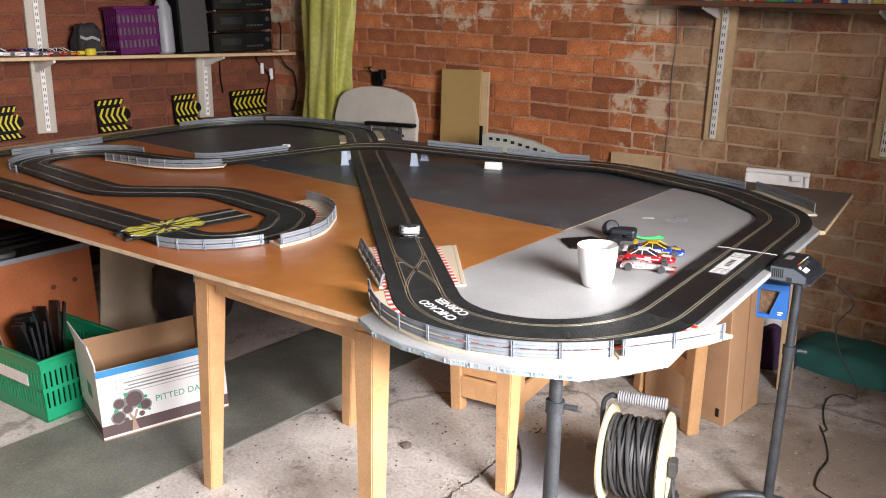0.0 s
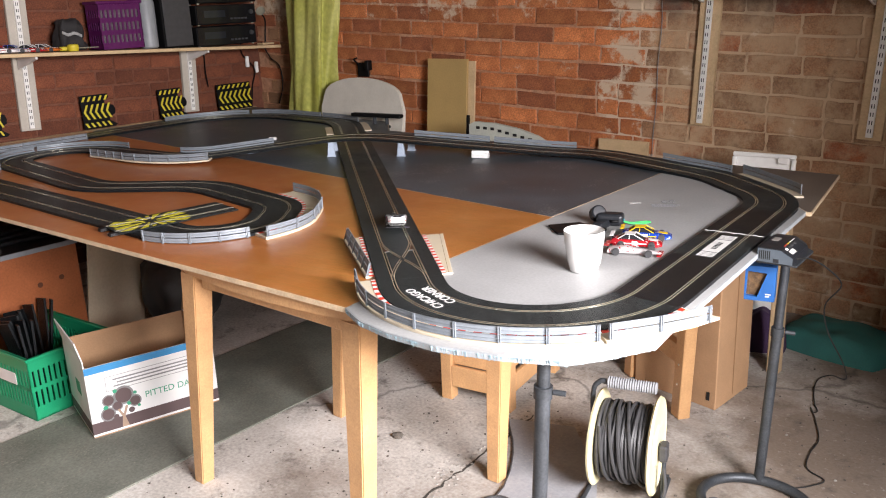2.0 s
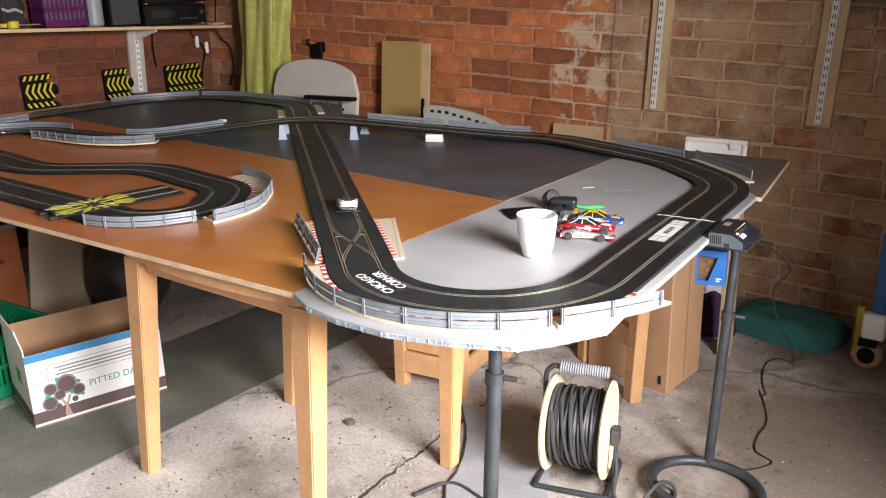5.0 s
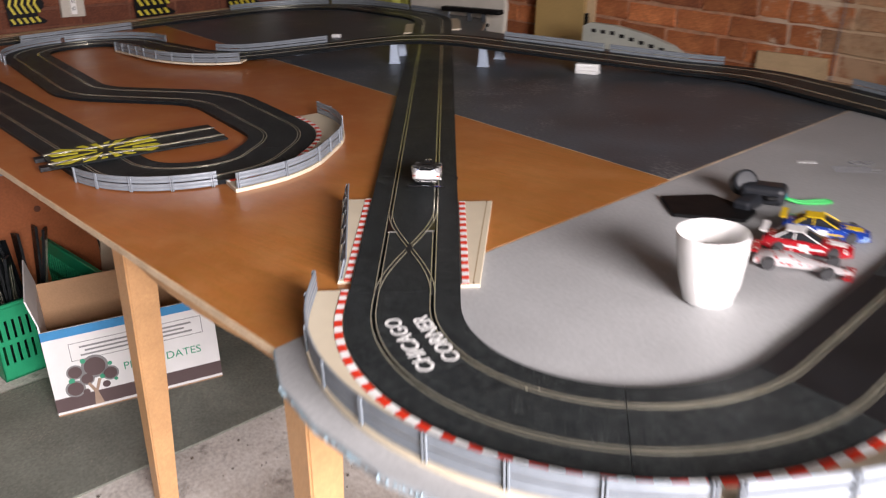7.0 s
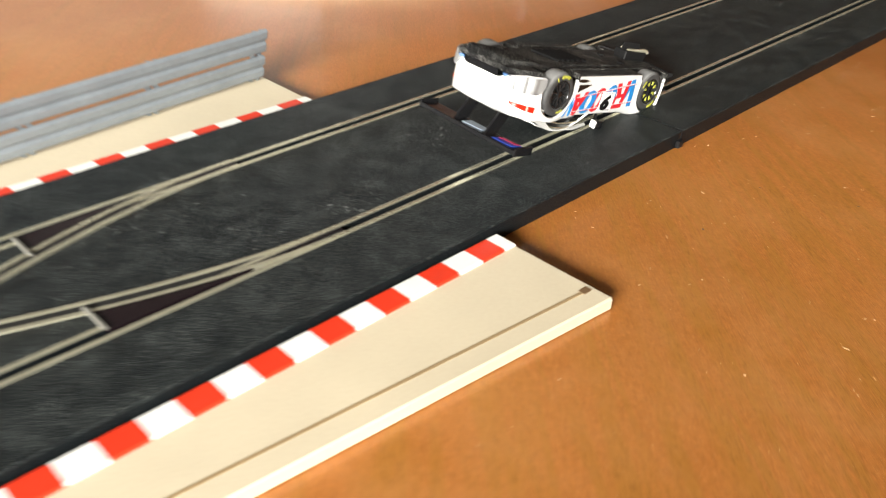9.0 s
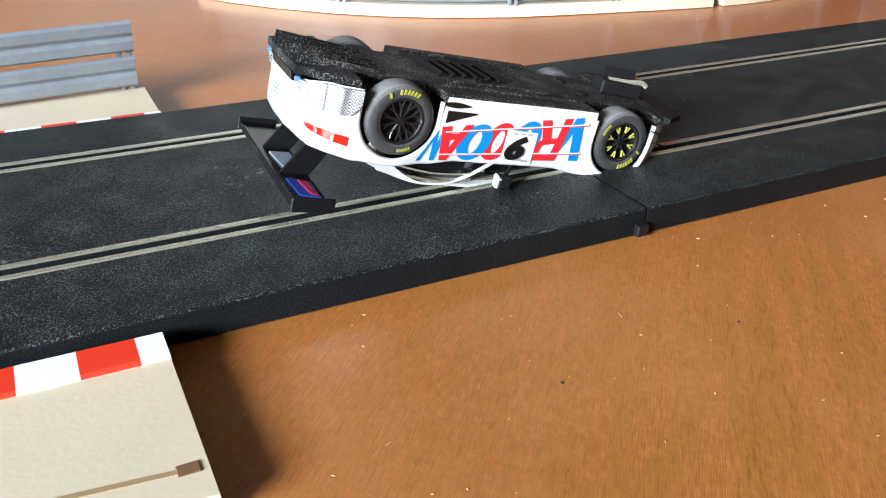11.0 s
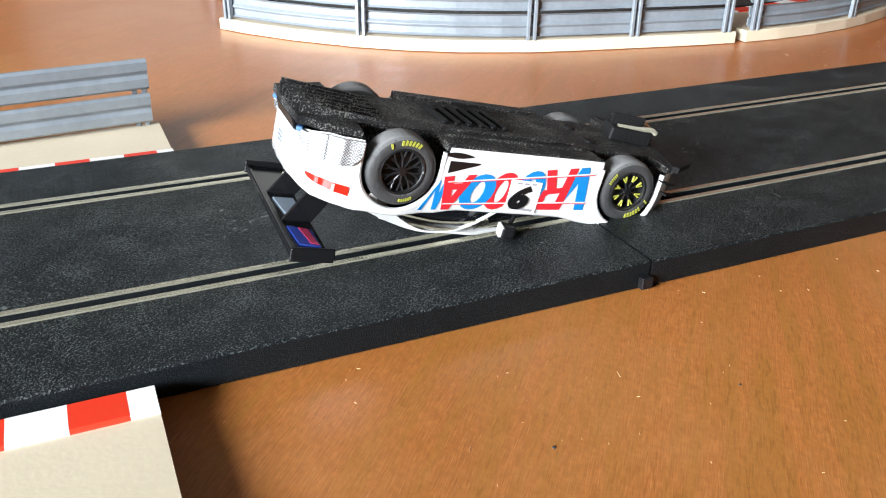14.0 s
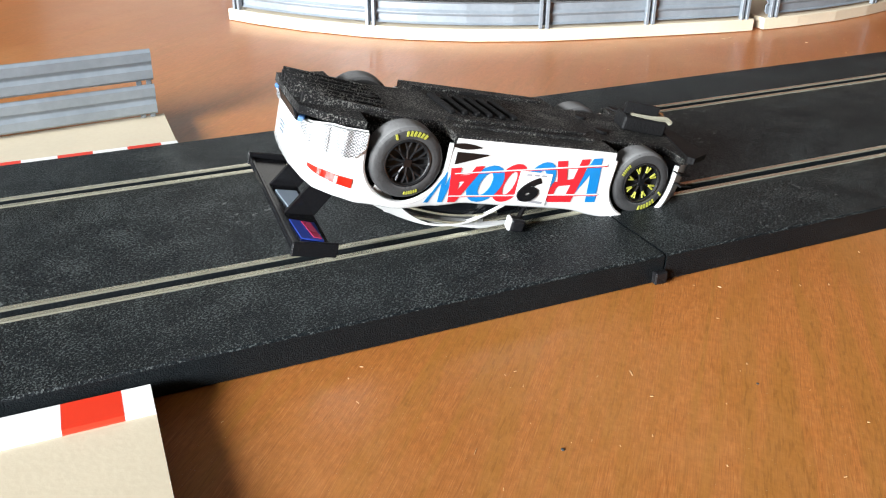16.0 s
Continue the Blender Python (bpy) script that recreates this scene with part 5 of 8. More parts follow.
part("worn_edge", tubem([(x, y, 0.0055) for x, y in rim[:8]], 0.0035, 6), M_RUBBER, go, "dark frayed edge")

# joint between two floor slabs, and grit
rg = random.Random(21)
bm = bmesh.new()
jy = np.linspace(0.15, 1.62, 60)
edge_ = [(-0.84 - 0.038 * (y - 0.5) + rg.uniform(-0.006, 0.006), y) for y in jy]
prism(bm, edge_ + [(x + rg.uniform(0.003, 0.012), y) for x, y in edge_[::-1]], 0.0002, 0.0014)
part("slab_joint", bm, mat("dirt_filled_joint", (0.05, 0.043, 0.036), 0.95, 0, 0.4, 30, 300, 0.6), bpy.data.objects["floor"], "dirt-filled joint")


def grit(name, count, spot, size, material, label):
    """Small broken chips lying on the floor."""
    vs, fs = [], []
    for _ in range(count):
        x, y = spot()
        r = size * rg.uniform(0.4, 1.0) ** 2
        b, n, a0 = len(vs), rg.choice((4, 5, 6)), rg.uniform(0, 6.3)
        for z, k in ((0.0, 1.0), (r * rg.uniform(0.3, 0.8), 0.65)):
            for i in range(n):
                a = a0 + 2 * math.pi * i / n
                q = r * k * rg.uniform(0.7, 1.2)
                vs.append((x + q * math.cos(a), y + q * math.sin(a), z))
        fs.append([b + n + i for i in range(n)])
        fs += [[b + i, b + (i + 1) % n, b + n + (i + 1) % n, b + n + i] for i in range(n)]
    me = bpy.data.meshes.new(name)
    me.from_pydata(vs, [], fs)
    me.materials.append(material)
    tagged(new(name, me), label, "grit", kind="stuff")


M_CHIP = mat("pale_concrete_chip", (0.31, 0.29, 0.26), 0.95, 0, 0.3, 40, 300, 0.4)
M_CHIPD = mat("dark_grit", (0.10, 0.085, 0.07), 0.95, 0, 0.4, 40, 300, 0.4)
grit("joint_rubble", 300, lambda: (lambda y: (-0.84 - 0.038 * (y - 0.5) + rg.gauss(0, 0.022), y))(rg.uniform(0.3, 1.6)), 0.0065, M_CHIP, "pale broken concrete crumbs along the slab joint")
grit("floor_grit", 700, lambda: (rg.uniform(-1.6, 0.4), rg.uniform(0.3, 2.6)), 0.0055, M_CHIPD, "dark grit scattered over the concrete floor")
grit("floor_crumbs", 280, lambda: (rg.uniform(-1.6, 0.4), rg.uniform(0.3, 2.6)), 0.0060, M_CHIP, "pale crumbs scattered over the concrete floor")
bm = bmesh.new()
bmesh.ops.create_icosphere(bm, subdivisions=2, radius=0.016)
for v in bm.verts:
    v.co *= 1 + 0.5 * noise.noise(v.co * 70)
    v.co.z = max(0.0, v.co.z * 0.6 + 0.006)
tagged(part("dark_stone", bm, M_CHIPD, m=pose(-1.158, 1.236, 0.0)), "dark pebble lying on the concrete floor", "pebble")

# low unit behind the basket and a leaning panel
M_REDWOOD = mat("red_stained_wood", (0.33, 0.10, 0.035), 0.4, 0, 0.2, 6, 120, 0.05)
un = thing("low_cabinet", "low red-stained wooden cabinet with a dark top and pale end", "cabinet", pose(-2.74, 1.03, 0, 0, 0, 0))
part("front_panel", boxm(-0.02, 0, -1.30, 0.0, 0.02, 0.47, bevel=0.002), M_REDWOOD, un, "orange-red stained front")
part("carcass", boxm(-0.48, -0.021, -1.30, 0.0, 0.02, 0.47), M_REDWOOD, un)
part("top", boxm(-0.50, 0.004, -1.32, 0.004, 0.4715, 0.488, bevel=0.002), M_TRACK_B, un, "dark top board")
part("edge_strip", boxm(0.0045, 0.010, -1.32, 0.004, 0.4705, 0.490, bevel=0.001), M_GALV, un, "silver edge strip")
for k in range(3):
    part("ridge", boxm(-0.16 - 0.09 * k, -0.13 - 0.09 * k, -1.3, 0.0, 0.4885, 0.505, bevel=0.003), M_TRACK_B, un, "dark ridge on the top")
for y, z in ((-0.17, 0.335), (-0.08, 0.345)):
    bm = bmesh.new(); lathe(bm, [(0.0, 0.0), (0.011, 0), (0.011, 0.0012), (0.0, 0.0012)], 12, "x")
    part("knot", bm, flat("dark_knot", (0.10, 0.03, 0.012), 0.5), un, "dark wood knot", m=pose(0.0002, y, z))
bm = bmesh.new(); lathe(bm, [(0.0, 0.0), (0.05, 0.0), (0.055, 0.01), (0.05, 0.022), (0.0, 0.026)], 28)
tagged(part("black_tub_lid", bm, M_RUBBER, smooth=True, m=pose(-2.79, 0.70, 0.4885)), "round black plastic lid on the cabinet top", "lid")
tagged(part("hardboard_sheet", boxm(0, 0.012, 0.0, 0.262, 0, 0.62, bevel=0.002), mat("pale_hardboard", (0.56, 0.46, 0.33), 0.6, 0, 0.1, 8, 100, 0.04), m=pose(-2.75, 1.02, 0.036, -8, 0, 0)), "pale hardboard panel standing under the table", "panel")
bg = thing("black_bag", "crumpled black bag with a pale print under the table", "bag", pose(-2.60, 1.42, 0, 0, 0, 50) @ Matrix.Scale(0.82, 4))
bm = bmesh.new()
bmesh.ops.create_icosphere(bm, subdivisions=4, radius=0.22)
for v in bm.verts:
    n_ = noise.noise(v.co * 9) * 0.05 + noise.noise(v.co * 22) * 0.02
    v.co = v.co * (1 + n_ * 3)
    v.co.z = max(0.0, v.co.z * 1.15 + 0.26)
part("sack", bm, M_RUBBER, bg, smooth=True)
bm = bmesh.new()
prism(bm, [(-0.06, -0.03), (0.0, -0.05), (0.06, -0.01), (0.05, 0.04), (-0.01, 0.06), (-0.05, 0.03)], 0, 0.002)
part("print_patch", bm, M_CARDW, bg, "pale printed patch", m=pose(0.08, -0.235, 0.40, 80, 0, 20))

# soft things by the far wall
def pillow(name, cx, cy, sx, sy, h, material, label, cat, turn=0):
    bm = bmesh.new()
    n = 28
    top = []
    for i in range(n + 1):
        row_ = []
        for j in range(n + 1):
            u, v = i / n * 2 - 1, j / n * 2 - 1
            e = max(0.0, (1 - u ** 4) * (1 - v ** 4)) ** 0.5
            x = sx * u * (1 - 0.12 * v * v); y = sy * v * (1 - 0.12 * u * u)
            row_.append(bm.verts.new((x, y, 0.01 + h * e * (0.85 + 0.25 * noise.noise(Vector((u * 2, v * 2, 3)))))))
        top.append(row_)
    for i in range(n):
        for j in range(n):
            bm.faces.new((top[i][j], top[i + 1][j], top[i + 1][j + 1], top[i][j + 1]))
    edge = [e for e in bm.edges if e.is_boundary]
    r = bmesh.ops.extrude_edge_only(bm, edges=edge)
    for v in r["geom"]:
        if isinstance(v, bmesh.types.BMVert):
            v.co.z = 0.0
    bmesh.ops.recalc_face_normals(bm, faces=bm.faces[:])
    return tagged(part(name, bm, material, smooth=True, m=pose(cx, cy, 0, 0, 0, turn)), label, cat)


pillow("garden_cushion", -0.225, 2.79, 0.22, 0.165, 0.085, mat("teal_green_fabric", (0.022, 0.13, 0.115), 0.85, 0, 0.15, 12, 250, 0.4), "flat teal green garden cushion lying by the wall", "cushion", -10)
pillow("purple_cushion", -0.52, 2.66, 0.13, 0.12, 0.16, mat("dark_purple_fabric", (0.045, 0.02, 0.06), 0.9, 0, 0.15, 12, 250, 0.4), "dark purple cushion slumped by the carton", "cushion", 20)
# ---- the wall on the shelf side ----
M_WHITEPAINT = mat("white_painted_wood", (0.46, 0.42, 0.36), 0.5, 0, 0.08, 12, 120, 0.06)
M_SLOTTED = mat("white_enamelled_steel", (0.78, 0.77, 0.74), 0.35, 0, 0.05, 20, 200, 0.02)


def upright(x, y, turn, z0, z1, wide, label, woods):
    """A timber batten with a slotted steel shelf upright screwed to it."""
    t = thing("shelf_upright", label, "shelf upright", pose(x, y, z0, 0, 0, turn) @ pose(0, 0, 0, 0, 2.6, 0) @ pose(0, 0, -z0), group="shelf uprights")
    part("batten", boxm(-wide / 2, wide / 2, -0.022, -0.001, z0, z1, bevel=0.002), woods, t)
    part("slotted_rail", boxm(-0.0125, 0.0125, -0.034, -0.0225, z0 + 0.012, z1, bevel=0.001), M_SLOTTED, t, "white slotted steel rail")
    k = 0
    z = z0 + 0.03
    while z < z1 - 0.02:
        for sg in (-1, 1):
            part("slot", boxm(sg * 0.0045 - 0.0017, sg * 0.0045 + 0.0017, -0.0346, -0.0335, z, z + 0.016), M_SLOT, t)
        z += 0.032
    return t


upright(XL + 0.001, 1.486, 90, 0.785, 1.75, 0.105, "white painted timber batten with a slotted shelf rail", M_WHITEPAINT)
upright(XL + 0.001, 2.482, 90, 0.762, 1.75, 0.100, "white painted timber batten with a slotted shelf rail", M_WHITEPAINT)
upright(-0.943, YB - 0.001, 0, 0.795, 1.75, 0.092, "pine batten with a white slotted shelf rail", M_PINE)
upright(-0.252, YB - 0.001, 0, 0.780, 1.75, 0.092, "pine batten with a white slotted shelf rail", M_PINE)

SH0, SH1 = 1.212, 1.133    # the shelf sags a little towards the corner
sm = pose(XL, 1.95, (SH0 + SH1) / 2, 0, 0, 90) @ pose(0, 0, 0, 0, math.degrees(math.atan2(SH0 - SH1, 2.1)), 0)
sh = thing("wall_shelf", "pale pine shelf board on white brackets", "shelf", sm)
part("board", boxm(-1.15, 1.08, -0.262, -0.036, -0.018, 0, bevel=0.002), M_PINE, sh)
for yy in (-0.475, 0.545):
    bm = bmesh.new()
    v = [bm.verts.new(p) for p in ((yy - 0.006, -0.035, -0.019), (yy + 0.006, -0.035, -0.019), (yy + 0.006, -0.24, -0.019), (yy - 0.006, -0.24, -0.019), (yy - 0.006, -0.035, -0.085), (yy + 0.006, -0.035, -0.085), (yy + 0.006, -0.24, -0.03), (yy - 0.006, -0.24, -0.03))]
    for f in ((0, 1, 2, 3), (7, 6, 5, 4), (0, 4, 5, 1), (1, 5, 6, 2), (2, 6, 7, 3), (3, 7, 4, 0)):
        bm.faces.new([v[i] for i in f])
    bmesh.ops.recalc_face_normals(bm, faces=bm.faces[:])
    part("bracket", bm, M_SLOTTED, sh, "white steel bracket")


def shelf_z(y):
    return SH0 + (SH1 - SH0) * (y - 0.9) / 2.1


M_YEL = flat("hazard_yellow", (0.58, 0.47, 0.03), 0.5)
M_BLK = mat("matt_black", (0.006, 0.006, 0.0065), 0.5, 0, 0.1, 30, 300, 0.02, spec=0.12)


def sign(y0, z0, w, h, label, notch, lean=4, turn=90):
    """A chevron board: stripes above and below, arrows in the middle, notched at one end."""
    t = thing("chevron_sign", label, "chevron sign", pose(XL + 0.045, y0, z0, -lean, 0, turn) if turn == 90 else None, group="chevron signs")
    bm = bmesh.new()
    if notch:
        o = [(0, 0), (w * 0.92, 0), (w, h * 0.06), (w * 0.78, h * 0.2), (w * 0.8, h * 0.3), (w * 0.97, h * 0.38), (w, h * 0.5), (w * 0.95, h * 0.64), (w * 0.72, h * 0.7), (w * 0.7, h * 0.8), (w * 0.85, h * 0.88), (w * 0.82, h), (0, h)]
    else:
        o = [(0, 0), (w, 0), (w, h), (0, h)]
    lo = [bm.verts.new((x, 0, z)) for x, z in o]; hi = [bm.verts.new((x, -0.004, z)) for x, z in o]
    bm.faces.new(lo); bm.faces.new(hi[::-1])
    for i in range(len(o)):
        bm.faces.new((lo[i], lo[(i + 1) % len(o)], hi[(i + 1) % len(o)], hi[i]))
    bmesh.ops.recalc_face_normals(bm, faces=bm.faces[:])
    part("board", bm, M_BLK, t)

    def stripe(q):
        b = bmesh.new()
        l2 = [b.verts.new((x, -0.0042, z)) for x, z in q]; h2 = [b.verts.new((x, -0.0055, z)) for x, z in q]
        b.faces.new(h2); b.faces.new(l2[::-1])
        for i in range(len(q)):
            b.faces.new((l2[i], l2[(i + 1) % len(q)], h2[(i + 1) % len(q)], h2[i]))
        bmesh.ops.recalc_face_normals(b, faces=b.faces[:])
        part("stripe", b, M_YEL, t, "yellow stripe")
    n = 5 if notch else 7
    p = w * (0.82 if notch else 0.98) / n
    for k in range(n):
        x = 0.006 + k * p
        stripe([(x, h * 0.82), (x + p * 0.40, h * 0.82), (x + p * 0.85, h * 0.955), (x + p * 0.45, h * 0.955)])
        stripe([(x + p * 0.45, h * 0.045), (x + p * 0.85, h * 0.045), (x + p * 0.40, h * 0.18), (x, h * 0.18)])
        x += p * 0.1
        stripe([(x, h * 0.5), (x + p * 0.62, h * 0.28), (x + p * 1.0, h * 0.28), (x + p * 0.38, h * 0.5), (x + p * 1.0, h * 0.72), (x + p * 0.62, h * 0.72)])
    return t


for a_ in ((1.20, 0.775, 0.16, 0.175, True), (1.765, 0.750, 0.20, 0.185, True), (2.245, 0.745, 0.19, 0.175, True), (2.66, 0.742, 0.26, 0.165, False)):
    sign(*a_[:4], "notched black and yellow chevron board leaning on the wall" if a_[4] else "black and yellow chevron board leaning on the wall", a_[4])
# ledge strip the boards stand on
tagged(part("wall_ledge", boxm(XL + 0.001, XL + 0.05, 0.55, 2.95, T + 0.0005, T + 0.002), M_PINE), "narrow pine strip along the table edge by the wall", "trim", kind="structure")

# things on the shelf
M_PURPLE = mat("purple_plastic", (0.085, 0.007, 0.075), 0.4, 0, 0.08, 20, 200, 0.03)
pb = thing("purple_basket", "purple slotted plastic basket on the shelf", "basket", pose(-3.80, 1.86, shelf_z(1.95) + 0.006, 0, 0, 90) @ Matrix.Diagonal((0.86, 0.75, 1, 1)))
for nm, m_, ln in (("side_panel", pose(0, 0, 0), 0.29), ("side_panel", pose(0, 0.17, 0), 0.29), ("side_panel", pose(0.004, 0, 0, 0, 0, 90), 0.17), ("side_panel", pose(0.29, 0, 0, 0, 0, 90), 0.17)):
    for z0, z1 in ((0, 0.035), (0.075, 0.10), (0.14, 0.165), (0.205, 0.235)):
        part(nm, boxm(0, ln, 0, 0.004, z0, z1), M_PURPLE, pb, m=m_)
    for k in range(int(ln / 0.03) + 1):
        part("rib", boxm(min(ln - 0.012, 0.03 * k), min(ln, 0.03 * k + 0.012), 0.0005, 0.0035, 0.03, 0.21), M_PURPLE, pb, m=m_)
part("rim", boxm(-0.012, 0.302, -0.014, 0.184, 0.2355, 0.252, bevel=0.004), M_PURPLE, pb)
part("base", boxm(0, 0.29, 0.004, 0.17, 0, 0.004), M_PURPLE, pb)
part("cloth", boxm(0.01, 0.28, 0.01, 0.16, 0.01, 0.225, bevel=0.01), mat("mixed_cloth", (0.10, 0.075, 0.09), 0.9, 0, 0.3, 15, 100, 0.3), pb, "pale cloth inside")
bo = thing("grey_canister", "grey rounded plastic canister on the shelf", "canister", pose(-3.84, 2.165, shelf_z(2.165) + 0.003))
bm = bmesh.new(); lathe(bm, [(0.04, 0), (0.05, 0.01), (0.05, 0.25), (0.03, 0.29), (0.028, 0.33), (0, 0.33)], 28)
part("body", bm, mat("pale_grey_plastic", (0.25, 0.265, 0.28), 0.45, 0, 0.08, 20, 200, 0.03), bo, smooth=True)
sp = thing("black_speaker", "tall black loudspeaker box on the shelf", "loudspeaker", pose(-3.77, 2.225, shelf_z(2.3) + 0.003, 0, 0, 90))
part("cabinet", boxm(0, 0.19, 0.008, 0.18, 0, 0.40, bevel=0.006), M_BLK, sp)
part("grille", boxm(0.008, 0.182, 0.0, 0.0075, 0.008, 0.392, bevel=0.003), M_RUBBER, sp)
for k in range(3):
    z = shelf_z(2.7) + 0.006 + 0.122 * k
    se = thing("stereo_unit", "black stereo component stacked on the shelf", "stereo", pose(-3.78, 2.445 + 0.01 * k, z, 0, 0, 90), group="stereo stack")
    part("case", boxm(0, 0.43, 0.006, 0.20, 0.006, 0.116, bevel=0.003), M_BLK, se)
    part("front_panel", boxm(0.004, 0.426, 0, 0.0055, 0.01, 0.112, bevel=0.001), flat("gloss_black", (0.01, 0.01, 0.011), 0.2), se)
    part("display", boxm(0.05, 0.20, -0.0015, -0.0005, 0.045, 0.085), flat("dark_glass", (0.02, 0.022, 0.026), 0.08), se, "dark glass display")
    for j in range(5):
        part("button", boxm(0.235 + 0.026 * j, 0.253 + 0.026 * j, -0.003, -0.0003, 0.03, 0.04), M_RUBBER, se)
    bm = bmesh.new(); lathe(bm, [(0.014, 0), (0.013, 0.010), (0, 0.010)], 20, "y")
    part("dial", bm, M_RUBBER, se, m=pose(0.39, -0.0005, 0.07, 0, 0, 180))
    for x in (0.02, 0.41):
        bm = bmesh.new(); lathe(bm, [(0.009, 0), (0.009, 0.006)], 12)
        part("foot", bm, M_RAIL, se, "bright foot", m=pose(x, 0.02, 0))
lp = thing("clip_lamp", "small black clip lamp with a bright head on the shelf end", "lamp", pose(-3.80, 2.95, shelf_z(2.95) + 0.003))
part("stem", tubem(smooth_line([(0, 0, 0), (0.0, 0.01, 0.08), (0.02, 0.0, 0.15), (0.03, -0.03, 0.19)], 6), 0.005, 8), M_BLK, lp, smooth=True)
bm = bmesh.new(); lathe(bm, [(0.012, 0), (0.03, 0.03), (0.027, 0.03), (0.0, 0.012)], 16)
part("head", bm, M_RAIL, lp, smooth=True, m=pose(0.03, -0.03, 0.19, 60, 0, 40))
part("base", boxm(-0.03, 0.03, -0.04, 0.05, 0, 0.012, bevel=0.003), M_PINE, lp)
wb = thing("white_case", "worn grey and white tool pouch on the shelf", "pouch", pose(-3.87, 1.715, shelf_z(1.7) + 0.003) @ Matrix.Diagonal((1, 0.85, 1.6, 1)))
bm = boxm(-0.05, 0.05, -0.09, 0.09, 0, 0.10, bevel=0.02, seg=3)
bmesh.ops.subdivide_edges(bm, edges=[e for e in bm.edges if e.calc_length() > 0.03], cuts=6, use_grid_fill=True)
for v in bm.verts:
    k = v.co.z / 0.10
    v.co.y *= 1 - 0.35 * k
    v.co += Vector((0.5, 1.0, 0.35 * min(1, k * 3))) * noise.noise(v.co * 34) * 0.022
    v.co.z = max(0.0, v.co.z)
part("pouch_body", bm, mat("dark_canvas", (0.016, 0.014, 0.015), 0.8, 0, 0.2, 20, 200, 0.3), wb, smooth=True)
part("strap", tubem(smooth_line([(0.062, -0.075, 0.060), (0.066, -0.04, 0.052), (0.067, 0.0, 0.056), (0.064, 0.045, 0.046)], 6), 0.005, 8), mat("grey_webbing", (0.30, 0.30, 0.30), 0.8, 0, 0.3, 60, 300, 0.3), wb, "pale webbing strap", True)
yt = thing("tape_measure", "yellow round tape measure on the shelf", "tape measure", pose(-3.765, 1.675, shelf_z(1.675) + 0.003))
bm = bmesh.new(); lathe(bm, [(0.024, 0), (0.028, 0.006), (0.028, 0.03), (0.022, 0.035), (0, 0.035)], 20)
part("case", bm, M_YEL, yt, smooth=True)
gw = thing("screwdriver", "screwdriver with a yellow handle lying on the shelf", "screwdriver", pose(-3.80, 1.62, shelf_z(1.6) + 0.014, 0, 0, 70))
part("handle", tubem([(0, 0, 0), (0.09, 0, 0)], 0.011, 10), M_YEL, gw)
part("shaft", tubem([(0.09, 0, 0), (0.19, 0, 0)], 0.003, 6), M_RAIL, gw)

# cables on the wall and the small switch
for pts, nm in (([(-3.985, 2.62, 1.15), (-3.982, 2.61, 1.0), (-3.984, 2.62, 0.90)], "wall_cable"), ([(-3.985, 2.90, 1.15), (-3.98, 2.90, 1.08), (-3.97, 2.98, 0.98), (-3.98, 2.96, 0.88), (-3.97, 2.93, 0.75)], "wall_cable"), ([(-3.9, 3.0, 1.15), (-3.86, 3.03, 1.05), (-3.78, 3.03, 1.0), (-3.76, 3.03, 0.88), (-3.80, 3.02, 0.76)], "wall_cable")):
    tagged(part(nm, tubem(smooth_line(pts, 8), 0.004, 6), M_BLK, smooth=True), "black cable hanging down the wall", "cable", group="wall cables")
for y, z in ((2.93, 1.03), (3.0, 0.99)):
    tagged(part("inline_switch", boxm(-3.985, -3.965, y - 0.011, y + 0.011, z - 0.035, z + 0.035, bevel=0.004), M_WHITE), "small white inline switch on a cable", "switch", group="inline switches")

# ---- far wall: curtain, chairs, boards ----
M_LIME = mat("lime_green_fabric", (0.36, 0.37, 0.06), 0.6, 0, 0.25, 5, 40, 0.3, second=(0.52, 0.51, 0.16), mix=0.5)
bm = bmesh.new()
nU, nV = 90, 48
grid = []
for j in range(nV + 1):
    v = j / nV
    r_ = []
    wd = 0.205 + 0.025 * math.sin(v * 9 + 1) + 0.05 * (1 - v)
    for i in range(nU + 1):
        a = i / nU * 2 * math.pi
        k = 1 + 0.13 * math.sin(7 * a + v * 5) + 0.08 * math.sin(13 * a - v * 9) + 0.10 * noise.noise(Vector((math.cos(a) * 2, math.sin(a) * 2, v * 7)))
        r_.append(bm.verts.new((-3.365 + 0.03 * v + wd * k * math.cos(a) * 0.85, 2.93 + 0.075 * k * math.sin(a), 0.0 + v * 2.3)))
    grid.append(r_)
for j in range(nV):
    for i in range(nU):
        bm.faces.new((grid[j][i], grid[j][i + 1], grid[j + 1][i + 1], grid[j + 1][i]))
bm.faces.new(grid[-1][:-1])
bmesh.ops.remove_doubles(bm, verts=bm.verts[:], dist=1e-6)
tagged(leaning(part("lime_cover", bm, M_LIME, smooth=True), -3.34, 2.93, 0.75, 1.3), "lime green fabric cover hanging in folds by the corner", "fabric cover")

wc = thing("white_chair", "white plastic chair with a wide rounded back", "chair", pose(-2.84, 2.80, 0))
bm = bmesh.new()
o = [(-0.32, 0.0), (0.32, 0.0), (0.325, 0.24), (0.30, 0.31)] + [(0.30 * math.cos(radians(a)), 0.31 + 0.10 * math.sin(radians(a))) for a in range(12, 180, 12)] + [(-0.30, 0.31), (-0.325, 0.24)]
lo = [bm.verts.new((x, 0.012, z)) for x, z in o]; hi = [bm.verts.new((x, -0.012, z)) for x, z in o]
bm.faces.new(lo); bm.faces.new(hi[::-1])
